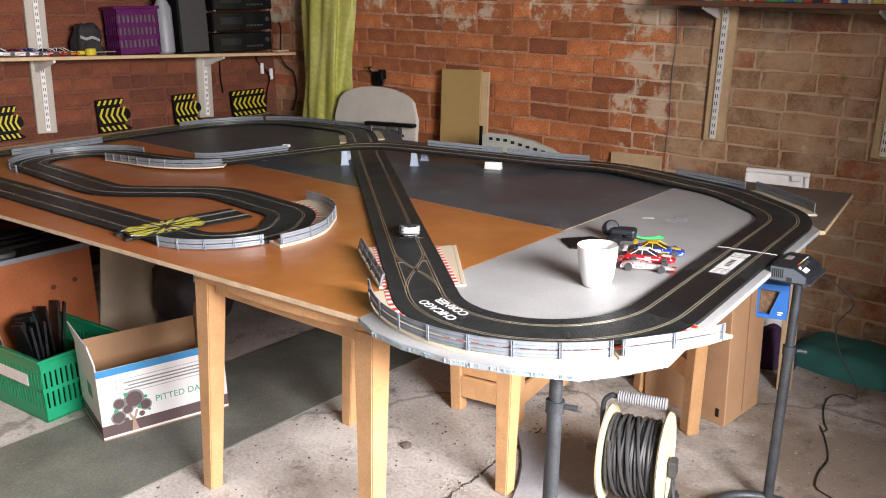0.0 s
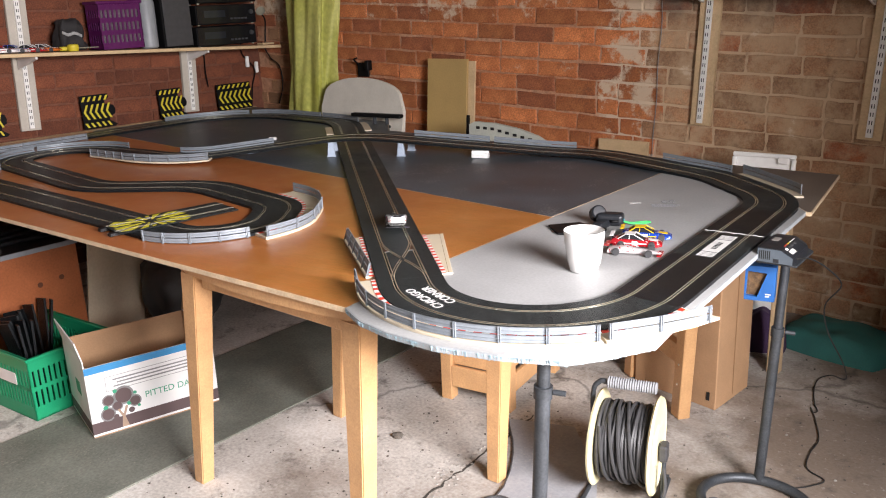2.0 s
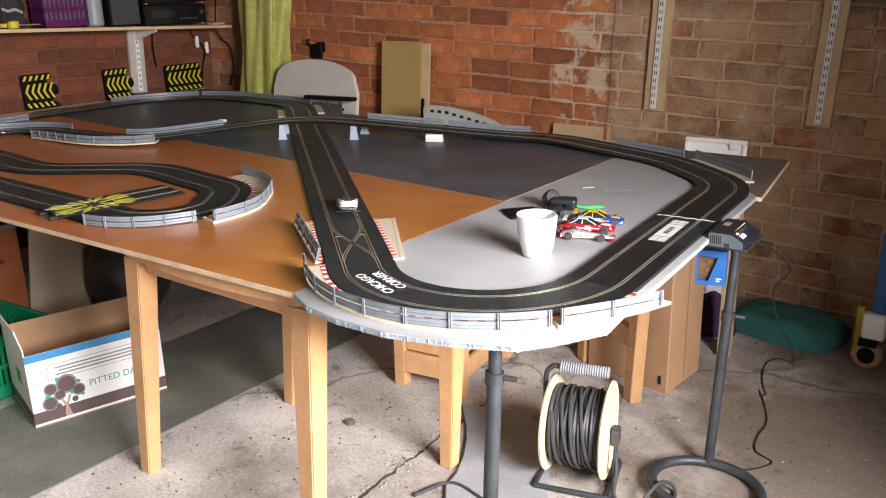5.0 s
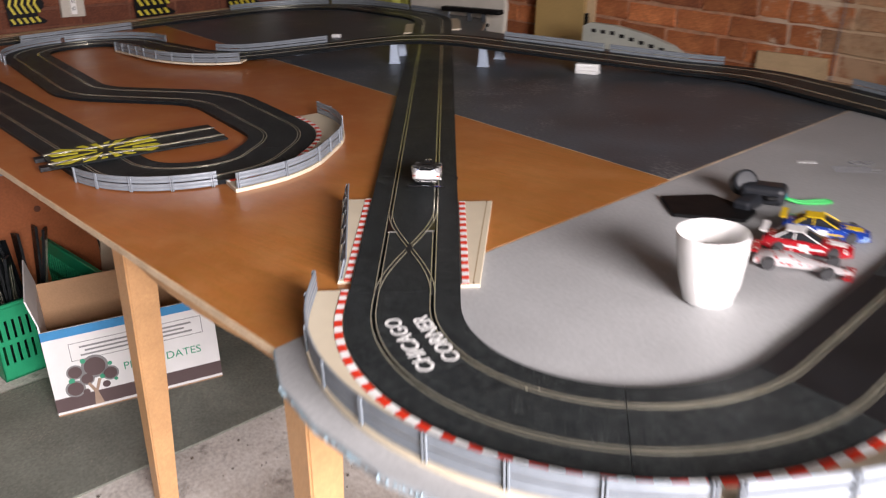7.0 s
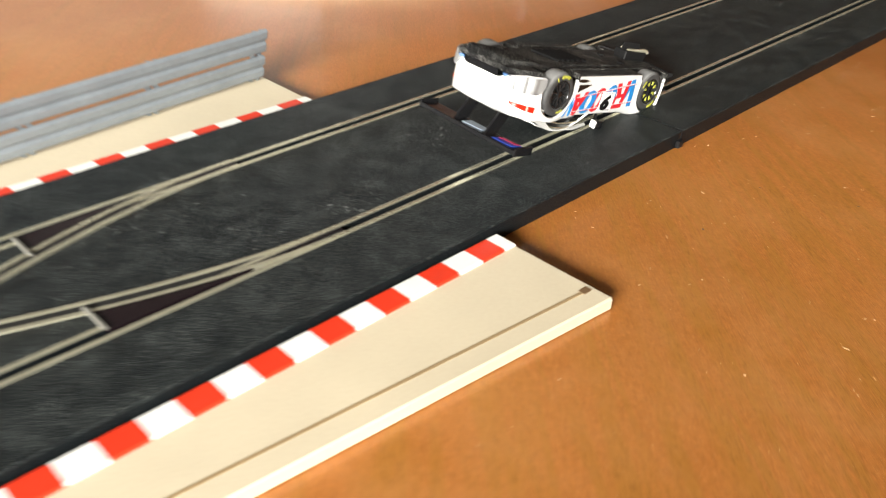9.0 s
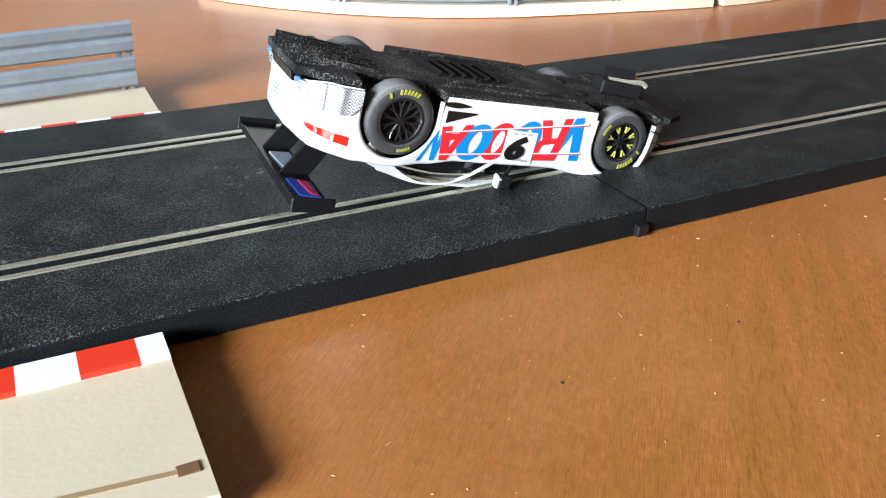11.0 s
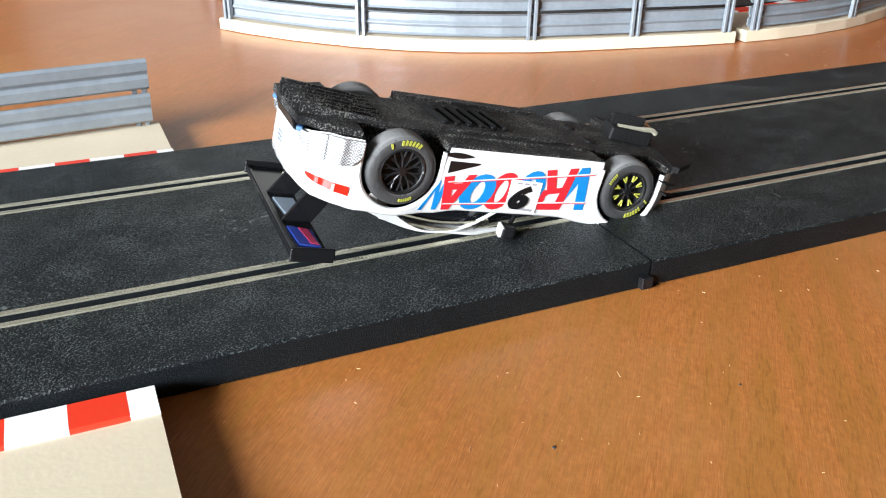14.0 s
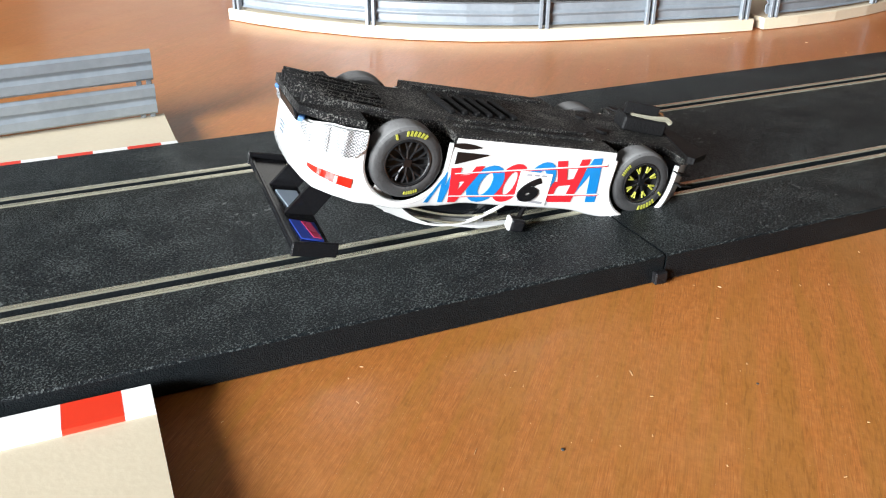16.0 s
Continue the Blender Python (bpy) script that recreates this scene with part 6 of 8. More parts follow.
for i in range(len(o)):
    bm.faces.new((lo[i], lo[(i + 1) % len(o)], hi[(i + 1) % len(o)], hi[i]))
bmesh.ops.recalc_face_normals(bm, faces=bm.faces[:])
bmesh.ops.bevel(bm, geom=[e for e in bm.edges if abs(e.verts[0].co.y - e.verts[1].co.y) < 1e-5], offset=0.004, segments=2, affect="EDGES")
M_OFFW = mat("off_white_plastic", (0.60, 0.57, 0.50), 0.5, 0, 0.08, 10, 120, 0.05)
part("backrest", bm, M_OFFW, wc, m=pose(0, 0, 0.56, -6, 0, 0))
part("seat", boxm(-0.30, 0.30, -0.48, -0.02, 0.42, 0.46, bevel=0.015, seg=2), M_OFFW, wc)
for x in (-0.26, 0.26):
    part("leg", boxm(x - 0.02, x + 0.02, -0.46, -0.42, 0, 0.42, bevel=0.004), M_OFFW, wc)
    part("leg", boxm(x - 0.02, x + 0.02, -0.06, 0.0, 0, 0.60, bevel=0.004), M_OFFW, wc)
    bm = bmesh.new(); lathe(bm, [(0.008, 0), (0.008, 0.003)], 10, "y")
    part("screw", bm, M_BLK, wc, "dark screw", m=pose(x, -0.032, 0.72))
cb = thing("black_armrest_chair", "folded black metal chair with a flat arm behind the table", "folding chair", pose(-2.62, 2.72, 0, 0, 0, 8))
part("arm", boxm(-0.17, 0.16, -0.02, 0.02, 0.775, 0.795, bevel=0.006), M_BLK, cb)
for x in (-0.02, 0.06):
    part("strut", tubem([(x, 0, 0.776), (x + 0.03, 0, 0.0)], 0.010, 8), M_STEELBLK, cb)
M_MDF = mat("honey_mdf", (0.42, 0.28, 0.105), 0.6, 0, 0.1, 6, 120, 0.05)
mb = thing("fibreboard_sheet", "honey brown fibreboard panel leaning on the brick wall", "panel", pose(-2.325, 2.90, 0, -5, 0, 3))
part("panel", boxm(-0.145, 0.115, 0, 0.016, 0, 1.07, bevel=0.001), M_MDF, mb)
part("second_panel", boxm(0.05, 0.155, 0.018, 0.03, 0, 1.06, bevel=0.001), M_PINE, mb, "paler board behind")
part("black_strap", boxm(0.118, 0.13, 0.002, 0.016, 0.55, 0.78), M_BLK, mb, "black strap")
tagged(part("mdf_offcut", boxm(-0.13, 0.13, 0, 0.014, 0, 0.705, bevel=0.001), M_PINE, m=pose(-1.31, 2.98, 0, -3, 0, 0)), "pale fibreboard offcut standing against the wall", "panel")
ty = thing("white_tray", "white plastic tray standing on edge behind the table", "tray", pose(-0.54, 2.63, 0, -8, 0, 4))
part("panel", boxm(-0.115, 0.115, 0, 0.012, 0, 0.745, bevel=0.005, seg=2), M_WHITE, ty)
part("rim", boxm(-0.12, 0.12, -0.014, 0.0, 0.742, 0.760, bevel=0.006, seg=2), M_WHITE, ty)
for x in (-0.12, 0.103):
    part("rim", boxm(x, x + 0.017, -0.014, 0.0, 0.40, 0.7415, bevel=0.004, seg=2), M_WHITE, ty)
part("clip", boxm(0.055, 0.095, -0.020, -0.0145, 0.722, 0.748, bevel=0.003), M_SLOTTED, ty, "small pale clip")
gcx = thing("garden_chair", "white garden chair with a pierced curved back", "chair", pose(-1.70, 2.64, 0, 0, 0, -4))
bm = bmesh.new()
o = [(-0.24, 0.55), (0.24, 0.55), (0.24, 0.735), (0.17, 0.765), (0.06, 0.79), (-0.08, 0.805), (-0.20, 0.805), (-0.235, 0.79)]
lo = [bm.verts.new((x, 0.01, z)) for x, z in o]; hi = [bm.verts.new((x, -0.01, z)) for x, z in o]
bm.faces.new(lo); bm.faces.new(hi[::-1])
for i in range(len(o)):
    bm.faces.new((lo[i], lo[(i + 1) % len(o)], hi[(i + 1) % len(o)], hi[i]))
bmesh.ops.recalc_face_normals(bm, faces=bm.faces[:])
M_PALEGREEN = mat("weathered_white_plastic", (0.48, 0.50, 0.44), 0.6, 0, 0.1, 10, 120, 0.05)
part("backrest", bm, M_PALEGREEN, gcx)
for k in range(9):
    x = -0.19 + 0.045 * k
    part("piercing", boxm(x, x + 0.022, -0.0115, -0.0095, 0.772 - 0.0062 * max(0, k - 2), 0.785 - 0.0064 * max(0, k - 2)), M_SLOT, gcx, "dark pierced hole")
part("seat", boxm(-0.22, 0.22, 0.0, 0.36, 0.41, 0.44, bevel=0.01), M_PALEGREEN, gcx)
for x in (-0.21, 0.21):
    part("leg", boxm(x - 0.015, x + 0.015, 0.0, 0.03, 0, 0.56), M_PALEGREEN, gcx)
    part("leg", boxm(x - 0.015, x + 0.015, 0.30, 0.33, 0, 0.41), M_PALEGREEN, gcx)
tagged(part("wall_wire", tubem(smooth_line([(-1.150, 3.043, 1.36), (-1.146, 3.044, 1.22), (-1.158, 3.043, 1.05), (-1.160, 3.044, 0.88), (-1.172, 3.043, 0.70), (-1.175, 3.044, 0.4)], 8), 0.0016, 6), M_GRIP, smooth=True), "thin grey wire running down the brick wall", "wire")
wbk = thing("wall_bracket", "small black metal bracket on the brick wall", "bracket", pose(-3.02, 3.045, 1.0))
part("plate", boxm(-0.05, 0.04, -0.012, 0, -0.05, 0.03, bevel=0.003), M_BLK, wbk)
part("hook", tubem(smooth_line([(-0.04, -0.01, 0.02), (-0.045, -0.04, 0.05), (-0.01, -0.05, 0.06)], 6), 0.005, 8), M_BLK, wbk)
part("arm", boxm(0.035, 0.065, -0.04, -0.001, -0.01, 0.045, bevel=0.004), M_BLK, wbk)

# high shelf on the grey part of the wall, with books
M_DKWOOD = mat("dark_brown_wood", (0.12, 0.045, 0.022), 0.5, 0, 0.2, 8, 120, 0.06)
hs = thing("high_shelf", "dark brown wooden shelf with books", "shelf", pose(-1.15, YB, 1.378, 0, 2.2, 0))
part("board", boxm(0, 1.9, -0.25, -0.036, 0, 0.02, bevel=0.002), M_DKWOOD, hs)
for x in (0.205, 0.875):
    bm = bmesh.new()
    v = [bm.verts.new(p) for p in ((x - 0.005, -0.035, -0.001), (x + 0.005, -0.035, -0.001), (x + 0.005, -0.20, -0.001), (x - 0.005, -0.20, -0.001), (x - 0.005, -0.035, -0.055), (x + 0.005, -0.035, -0.055), (x + 0.005, -0.20, -0.012), (x - 0.005, -0.20, -0.012))]
    for f in ((0, 1, 2, 3), (7, 6, 5, 4), (0, 4, 5, 1), (1, 5, 6, 2), (2, 6, 7, 3), (3, 7, 4, 0)):
        bm.faces.new([v[i] for i in f])
    bmesh.ops.recalc_face_normals(bm, faces=bm.faces[:])
    part("bracket", bm, M_SLOTTED, hs, "white steel bracket")
rb = random.Random(11)
x = 0.03
BOOKC = [(0.4, 0.05, 0.03), (0.03, 0.12, 0.35), (0.6, 0.5, 0.1), (0.05, 0.25, 0.1), (0.55, 0.5, 0.42), (0.5, 0.2, 0.05), (0.02, 0.02, 0.03)]
BOOKM = [flat("book_cover", c, 0.6) for c in BOOKC]
while x < 1.8:
    w = rb.uniform(0.012, 0.035)
    h = rb.uniform(0.16, 0.24)
    bk = thing("book", "upright book with a worn coloured spine on the shelf", "book", pose(-1.15, YB, 1.378, 0, 2.2, 0) @ pose(x, -0.22 + rb.uniform(0, 0.02), 0.021), group="books")
    part("cover", boxm(0, w, 0, 0.15, 0, h, bevel=0.001), rb.choice(BOOKM), bk)
    part("pages", boxm(0.0018, w - 0.0018, 0.002, 0.149, h + 0.0002, h + 0.0012), M_CARDW, bk)
    x += w + 0.0015

# trolley at the wall: caster wheel and a post
tw = thing("caster_trolley", "white tubular trolley on a rubber caster wheel", "trolley", pose(0.10, 2.60, 0))
bm = bmesh.new(); lathe(bm, [(0.018, -0.014), (0.046, -0.016), (0.052, -0.010), (0.052, 0.010), (0.046, 0.016), (0.018, 0.014)], 28, "y", cz=0.052)
part("tyre", bm, M_CARD, tw, "worn tan rubber tyre", True)
bm = bmesh.new(); lathe(bm, [(0.030, -0.019), (0.030, 0.019)], 20, "y", cz=0.052)
part("hub", bm, M_BLK, tw)
part("fork", boxm(-0.03, 0.03, -0.024, 0.024, 0.085, 0.115, bevel=0.004), M_BLK, tw)
part("post", boxm(-0.025, 0.05, -0.02, 0.02, 0.116, 0.21, bevel=0.006), M_WHITE, tw)
part("blue_post", boxm(0.0, 0.04, 0.0, 0.03, 0.211, 0.5, bevel=0.004), M_BLUE, tw, "blue painted post")
part("yellow_can", boxm(-0.06, -0.03, 0.06, 0.09, 0.0, 0.2, bevel=0.004), M_YEL, tw, "yellow painted foot")

# ---- bricks, one by one where they show ----
def brick_mesh(name, L, material, seed):
    r = random.Random(seed)
    bm = boxm(0, L - 0.010, -0.03, 0.012, 0, 0.0715, bevel=0.004)
    bmesh.ops.subdivide_edges(bm, edges=[e for e in bm.edges if e.calc_length() > 0.04], cuts=2, use_grid_fill=True)
    for v in bm.verts:
        if v.co.y < -0.02:
            v.co.y += r.uniform(-0.0020, 0.0020)
            v.co.x += r.uniform(-0.0035, 0.0035)
            v.co.z += r.uniform(-0.0035, 0.0035)
    return mesh(name, bm, material)


def brick_courses(parent, to_world, u0, u1, z0, z1, pick, seed):
    """Courses of bricks; pick(u, z) gives the material and whether the brick is an object of its own."""
    r = random.Random(seed)
    C, Lb = 0.0815, 0.232
    lib = {}
    rest = {}
    row_ = int(z0 / C)
    while row_ * C < z1:
        z = row_ * C
        u = u0 - (Lb / 2 if row_ % 2 else 0) - r.uniform(0, 0.05)
        while u < u1:
            L = Lb * (0.5 if r.random() < 0.16 else 1.0)
            if u > u0 - 0.12 and u + L < u1 + 0.12:
                material, own = pick(u + L / 2, z)
                key = (material.name, L < 0.2, r.randrange(4))
                m_ = to_world @ pose(u, r.uniform(-0.0045, 0.0006), z + r.uniform(-0.003, 0.003), 0, r.uniform(-0.9, 0.9), 0)
                if own:
                    if key not in lib:
                        lib[key] = brick_mesh("brick", L, material, len(lib) + seed)
                    ob = new("brick", lib[key])
                    ob.parent = parent
                    ob.matrix_basis = m_
                else:
                    rest.setdefault(material.name, (material, []))[1].append((m_, L))
            u += L
        row_ += 1
    for nm, (material, items) in rest.items():
        vs, fs = [], []
        for m_, L in items:
            b = len(vs)
            for x in (0, L - 0.011):
                for y in (-0.03, 0.012):
                    for zz in (0, 0.071):
                        vs.append(m_ @ Vector((x, y, zz)))
            fs += [[b + i for i in f] for f in ((0, 4, 5, 1), (0, 1, 3, 2), (4, 6, 7, 5), (1, 5, 7, 3), (0, 2, 6, 4))]
        me = bpy.data.meshes.new("brickwork")
        me.from_pydata(vs, [], fs)
        me.materials.append(material)
        ob = new("brickwork", me)
        ob.parent = parent
        ob["kind"] = "stuff"


def pick_back(u, z):
    own = (0.60 < z < 1.47 and u < 0.25) or (z < 0.6 and -0.75 < u < 0.25)
    return (M_BRICK_B if (int(u * 37) + int(z * 91)) % 7 == 0 else M_BRICK_O if -3.62 < u < -1.17 else M_BRICK_G), own


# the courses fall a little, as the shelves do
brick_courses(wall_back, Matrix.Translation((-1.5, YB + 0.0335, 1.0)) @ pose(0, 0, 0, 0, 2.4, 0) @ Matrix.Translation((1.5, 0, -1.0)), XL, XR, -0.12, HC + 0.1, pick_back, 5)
brick_courses(wall_left, Matrix.Translation((XL - 0.033, 2.0, 1.0)) @ Matrix.Rotation(radians(90), 4, "Z") @ pose(0, 0, 0, 0, 2.0, 0) @ Matrix.Translation((-2.0, 0, -1.0)), YF, YB - 0.02, -0.12, HC + 0.1, lambda u, z: (M_BRICK_R, 0.74 < z < 1.47 and u > 0.7), 9)
# ---- things on the grey board ----
M_CHINA = mat("white_glazed_china", (0.80, 0.79, 0.77), 0.15, 0, 0.03, 10, 100, 0.0, coat=0.4)
mg = thing("white_mug", "white glazed china mug with faint moulded relief", "mug", pose(-0.405, 1.135, T, 0, 0, 118) @ Matrix.Scale(1.06, 4))
bm = bmesh.new()
lathe(bm, [(0.0, 0.004), (0.026, 0.004), (0.029, 0.0), (0.0325, 0.003), (0.038, 0.03), (0.0435, 0.065), (0.0455, 0.092), (0.0450, 0.094), (0.0435, 0.092), (0.040, 0.06), (0.035, 0.03), (0.029, 0.010), (0.0, 0.008)], 48)
part("body", bm, M_CHINA, mg, smooth=True)
part("handle", tubem(smooth_line([(0.042, 0, 0.075), (0.06, 0, 0.078), (0.072, 0, 0.06), (0.066, 0, 0.035), (0.042, 0, 0.022)], 8), 0.0055, 10), M_CHINA, mg, smooth=True)
for a0, z0, z1 in ((160, 0.02, 0.075), (200, 0.012, 0.06), (235, 0.025, 0.082), (275, 0.015, 0.07)):
    for g in (-1, 1):
        line_ = []
        for k in range(9):
            f = k / 8
            z = z0 + (z1 - z0) * f
            rr = 0.0327 + (0.0450 - 0.0327) * min(1.0, z / 0.08) ** 0.9
            aa = radians(a0 + 22 * f + g * 11 * math.sin(math.pi * f))
            line_.append((rr * math.cos(aa), rr * math.sin(aa), z))
        part("relief", tubem(line_, 0.0010, 6), M_CHINA, mg, "faint moulded leaf", True)
part("tea", prismm([(0.0405 * math.cos(a), 0.0405 * math.sin(a)) for a in np.linspace(0, 2 * math.pi, 32, endpoint=False)], 0.060, 0.0615), flat("tea_brown", (0.10, 0.045, 0.018), 0.08), mg, "dark tea inside")

hc = thing("hand_controller", "black pistol-grip hand controller with a green wrist loop", "hand controller", pose(-0.575, 1.52, T, 0, 0, 30))
part("grip", boxm(-0.060, 0.0, -0.016, 0.016, 0.0, 0.022, bevel=0.007, seg=2), M_DKBLUE, hc, m=pose(0.012, -0.012, 0, 0, 0, 65))
bm = bmesh.new()
lathe(bm, [(0.0, -0.017), (0.017, -0.017), (0.0215, -0.013), (0.0225, 0.0), (0.0215, 0.013), (0.017, 0.017), (0.0, 0.0175)], 28)
part("head", bm, M_DKBLUE, hc, smooth=True, m=pose(-0.012, 0.012, 0.030, 62, 0, 20))
part("barrel", boxm(-0.014, 0.062, -0.023, 0.023, 0.002, 0.036, bevel=0.010, seg=3), M_DKBLUE, hc, m=pose(0, 0, 0, 0, 0, -8))
part("blue_light", boxm(0.0622, 0.0632, -0.008, 0.008, 0.014, 0.020), flat("cyan_lens", (0.02, 0.3, 0.4), 0.3), hc, "cyan lens", m=pose(0, 0, 0, 0, 0, -8))
part("trigger", tubem(smooth_line([(0.02, -0.02, 0.018), (0.03, -0.034, 0.018), (0.045, -0.03, 0.018)], 6), 0.004, 8), M_BLK, hc)
part("wrist_loop", tubem(smooth_line([(0.06, 0.0, 0.010), (0.085, 0.0, 0.004), (0.115, 0.004, 0.004), (0.135, 0.016, 0.004), (0.13, 0.024, 0.004), (0.112, 0.018, 0.004), (0.085, 0.008, 0.004), (0.062, 0.006, 0.008)], 6), 0.0028, 8), flat("bright_green_cord", (0.02, 0.45, 0.10), 0.6), hc, "bright green cord", True)
tagged(part("rubber_pad", prismm([(-0.69, 1.42), (-0.62, 1.36), (-0.52, 1.42), (-0.53, 1.47), (-0.63, 1.49)], T + 0.0005, T + 0.007, bevel=0.001), M_BLK), "flat black rubber pad lying on the grey board", "pad")
tagged(part("paper_label", boxm(-0.018, 0.018, -0.007, 0.007, 0, 0.0006), M_CARDW, m=pose(-0.615, 1.80, T + 0.0002, 0, 0, 40)), "small white paper label on the grey board", "label")
pm = thing("pencil_notes", "faint pencil notes written on the grey board", "pencil marks", pose(-0.545, 1.86, T + 0.0002, 0, 0, 38))
M_PENCIL = flat("pencil_grey", (0.16, 0.16, 0.17), 0.6)
for k in range(2):
    pts = [(0.024 * k + 0.011 * math.cos(a), 0.011 * math.sin(a), 0.0002) for a in np.linspace(0.5, 5.4, 14)]
    part("stroke", tubem(pts, 0.0009, 4), M_PENCIL, pm)
for k in range(5):
    part("stroke", tubem([(-0.05, -0.03 - 0.008 * k, 0.0002), (0.02 + 0.01 * (k % 3), -0.03 - 0.008 * k, 0.0002)], 0.0006, 4), M_PENCIL, pm)


def wheel_set(t, wb, tr, r, w, rim_mat):
    for x in (-wb / 2, wb / 2):
        for sg in (-1, 1):
            bm = bmesh.new()
            lathe(bm, [(r * 0.66, -w / 2), (r * 0.93, -w / 2), (r, -w * 0.35), (r, w * 0.35), (r * 0.93, w / 2), (r * 0.66, w / 2)], 24, "y")
            ty_ = part("tyre", bm, M_RUBBER, t, "black rubber tyre", True, m=pose(x, sg * tr / 2, r))
            bm = bmesh.new()
            lathe(bm, [(r * 0.66, -w * 0.42), (r * 0.5, -w * 0.30), (0.0, -w * 0.34)], 16, "y")
            lathe(bm, [(0.0, w * 0.34), (r * 0.5, w * 0.30), (r * 0.66, w * 0.42)], 16, "y")
            part("rim", bm, rim_mat, ty_, "wheel rim")


def loft(bm, sections):
    """A closed skin over cross-sections (x, [(y, z), ...])."""
    rings = [[bm.verts.new((x, y, z)) for y, z in sec] for x, sec in sections]
    n = len(rings[0])
    for a, b in zip(rings, rings[1:]):
        for i in range(n):
            bm.faces.new((a[i], a[(i + 1) % n], b[(i + 1) % n], b[i]))
    bm.faces.new(rings[0][::-1]); bm.faces.new(rings[-1])
    bmesh.ops.recalc_face_normals(bm, faces=bm.faces[:])


def sec(w, z0, z1, crown=0.003, k=5):
    """A rounded car section: floor at z0, shoulders, crown at z1."""
    out = [(-w * 0.92, z0), (w * 0.92, z0), (w, z0 + (z1 - z0) * 0.25), (w * 0.99, z0 + (z1 - z0) * 0.7)]
    out += [(w * math.cos(a) * 0.94, z1 - crown + crown * math.sin(a)) for a in np.linspace(0.35, math.pi - 0.35, k)]
    out += [(-w * 0.99, z0 + (z1 - z0) * 0.7), (-w, z0 + (z1 - z0) * 0.25)]
    return out


def small_car(m, paint, stripe, label, kind):
    t = thing("model_car", label, "model car", m, group="parked model cars")
    bm = bmesh.new()
    if kind == "open":
        loft(bm, [(-0.07, sec(0.026, 0.006, 0.016)), (-0.05, sec(0.022, 0.005, 0.020)), (-0.02, sec(0.018, 0.005, 0.024)), (0.0, sec(0.015, 0.005, 0.018)), (0.05, sec(0.010, 0.005, 0.014)), (0.078, sec(0.006, 0.006, 0.010))])
        part("body", bm, paint, t, smooth=True)
        part("front_wing", boxm(0.068, 0.082, -0.028, 0.028, 0.004, 0.007, bevel=0.001), stripe, t)
        part("rear_wing", boxm(-0.082, -0.066, -0.026, 0.026, 0.026, 0.029, bevel=0.001), stripe, t)
        part("wing_post", boxm(-0.076, -0.070, -0.002, 0.002, 0.012, 0.026), M_BLK, t)
        wheel_set(t, 0.092, 0.052, 0.0105, 0.011, M_RAIL)
    else:
        loft(bm, [(-0.072, sec(0.026, 0.008, 0.022)), (-0.062, sec(0.030, 0.005, 0.026)), (-0.02, sec(0.030, 0.004, 0.025)), (0.03, sec(0.030, 0.004, 0.022)), (0.06, sec(0.029, 0.004, 0.018)), (0.074, sec(0.022, 0.006, 0.012))])
        part("body", bm, paint, t, smooth=True)
        bm = bmesh.new()
        loft(bm, [(-0.055, sec(0.022, 0.020, 0.0245)), (-0.035, sec(0.021, 0.020, 0.036)), (-0.005, sec(0.020, 0.020, 0.037)), (0.025, sec(0.022, 0.018, 0.022))])
        part("cabin", bm, flat("tinted_glass", (0.02, 0.022, 0.025), 0.08), t, "dark glass cabin", True)
        part("roof_panel", boxm(-0.036, -0.004, -0.017, 0.017, 0.0365, 0.0382, bevel=0.001), stripe, t)
        for sg in (-1, 1):
            for x0, z0, x1, z1 in ((-0.006, 0.0372, 0.021, 0.0228), (-0.034, 0.0368, -0.054, 0.0246), (-0.020, 0.037, -0.021, 0.0245)):
                part("pillar", tubem([(x0, sg * 0.0195, z0), (x1, sg * 0.0222, z1)], 0.0012, 6), stripe, t, "painted window pillar")
            part("door_number", boxm(-0.012, 0.004, sg * 0.0300 - 0.0010, sg * 0.0300 + 0.0010, 0.009, 0.021, bevel=0.0004), M_CARDW, t, "white number disc")
        part("bonnet_stripe", boxm(0.026, 0.062, -0.009, 0.009, 0.0, 0.0008), stripe, t, "contrasting stripe", m=pose(0, 0, 0.0235, 0, 5, 0))
        part("side_stripe", boxm(-0.030, 0.030, -0.0305, 0.0305, 0.0125, 0.0155), stripe, t, "contrasting stripe")
        part("rear_spoiler", boxm(-0.078, -0.066, -0.027, 0.027, 0.034, 0.036, bevel=0.0008), stripe, t)
        part("spoiler_post", boxm(-0.072, -0.068, -0.012, 0.012, 0.022, 0.034), M_BLK, t)
        wheel_set(t, 0.088, 0.054, 0.0102, 0.010, M_RAIL)
    return t


def livery(name, base, second, scale):
    """Glossy paint broken up by patches of a second colour."""
    m = mat(name, base, 0.15, 0, 0.05, scale, 300, 0.0, second=second, mix=0.03, coat=0.6)
    ramp = next(n for n in m.node_tree.nodes if n.type == "VALTORGB").color_ramp
    ramp.elements[0].position, ramp.elements[1].position = 0.61, 0.63
    return m


M_CBLUE, M_CYEL, M_CRED, M_CSILV, M_CWHITE = (livery("blue_livery", (0.012, 0.05, 0.32), (0.35, 0.55, 0.75), 95), flat("gloss_yellow", (0.75, 0.5, 0.02), 0.2, coat=0.5),
                                              livery("red_livery", (0.36, 0.012, 0.018), (0.78, 0.74, 0.72), 105), livery("silver_livery", (0.50, 0.47, 0.47), (0.45, 0.03, 0.03), 120), flat("gloss_white", (0.80, 0.79, 0.78), 0.15, coat=0.6))
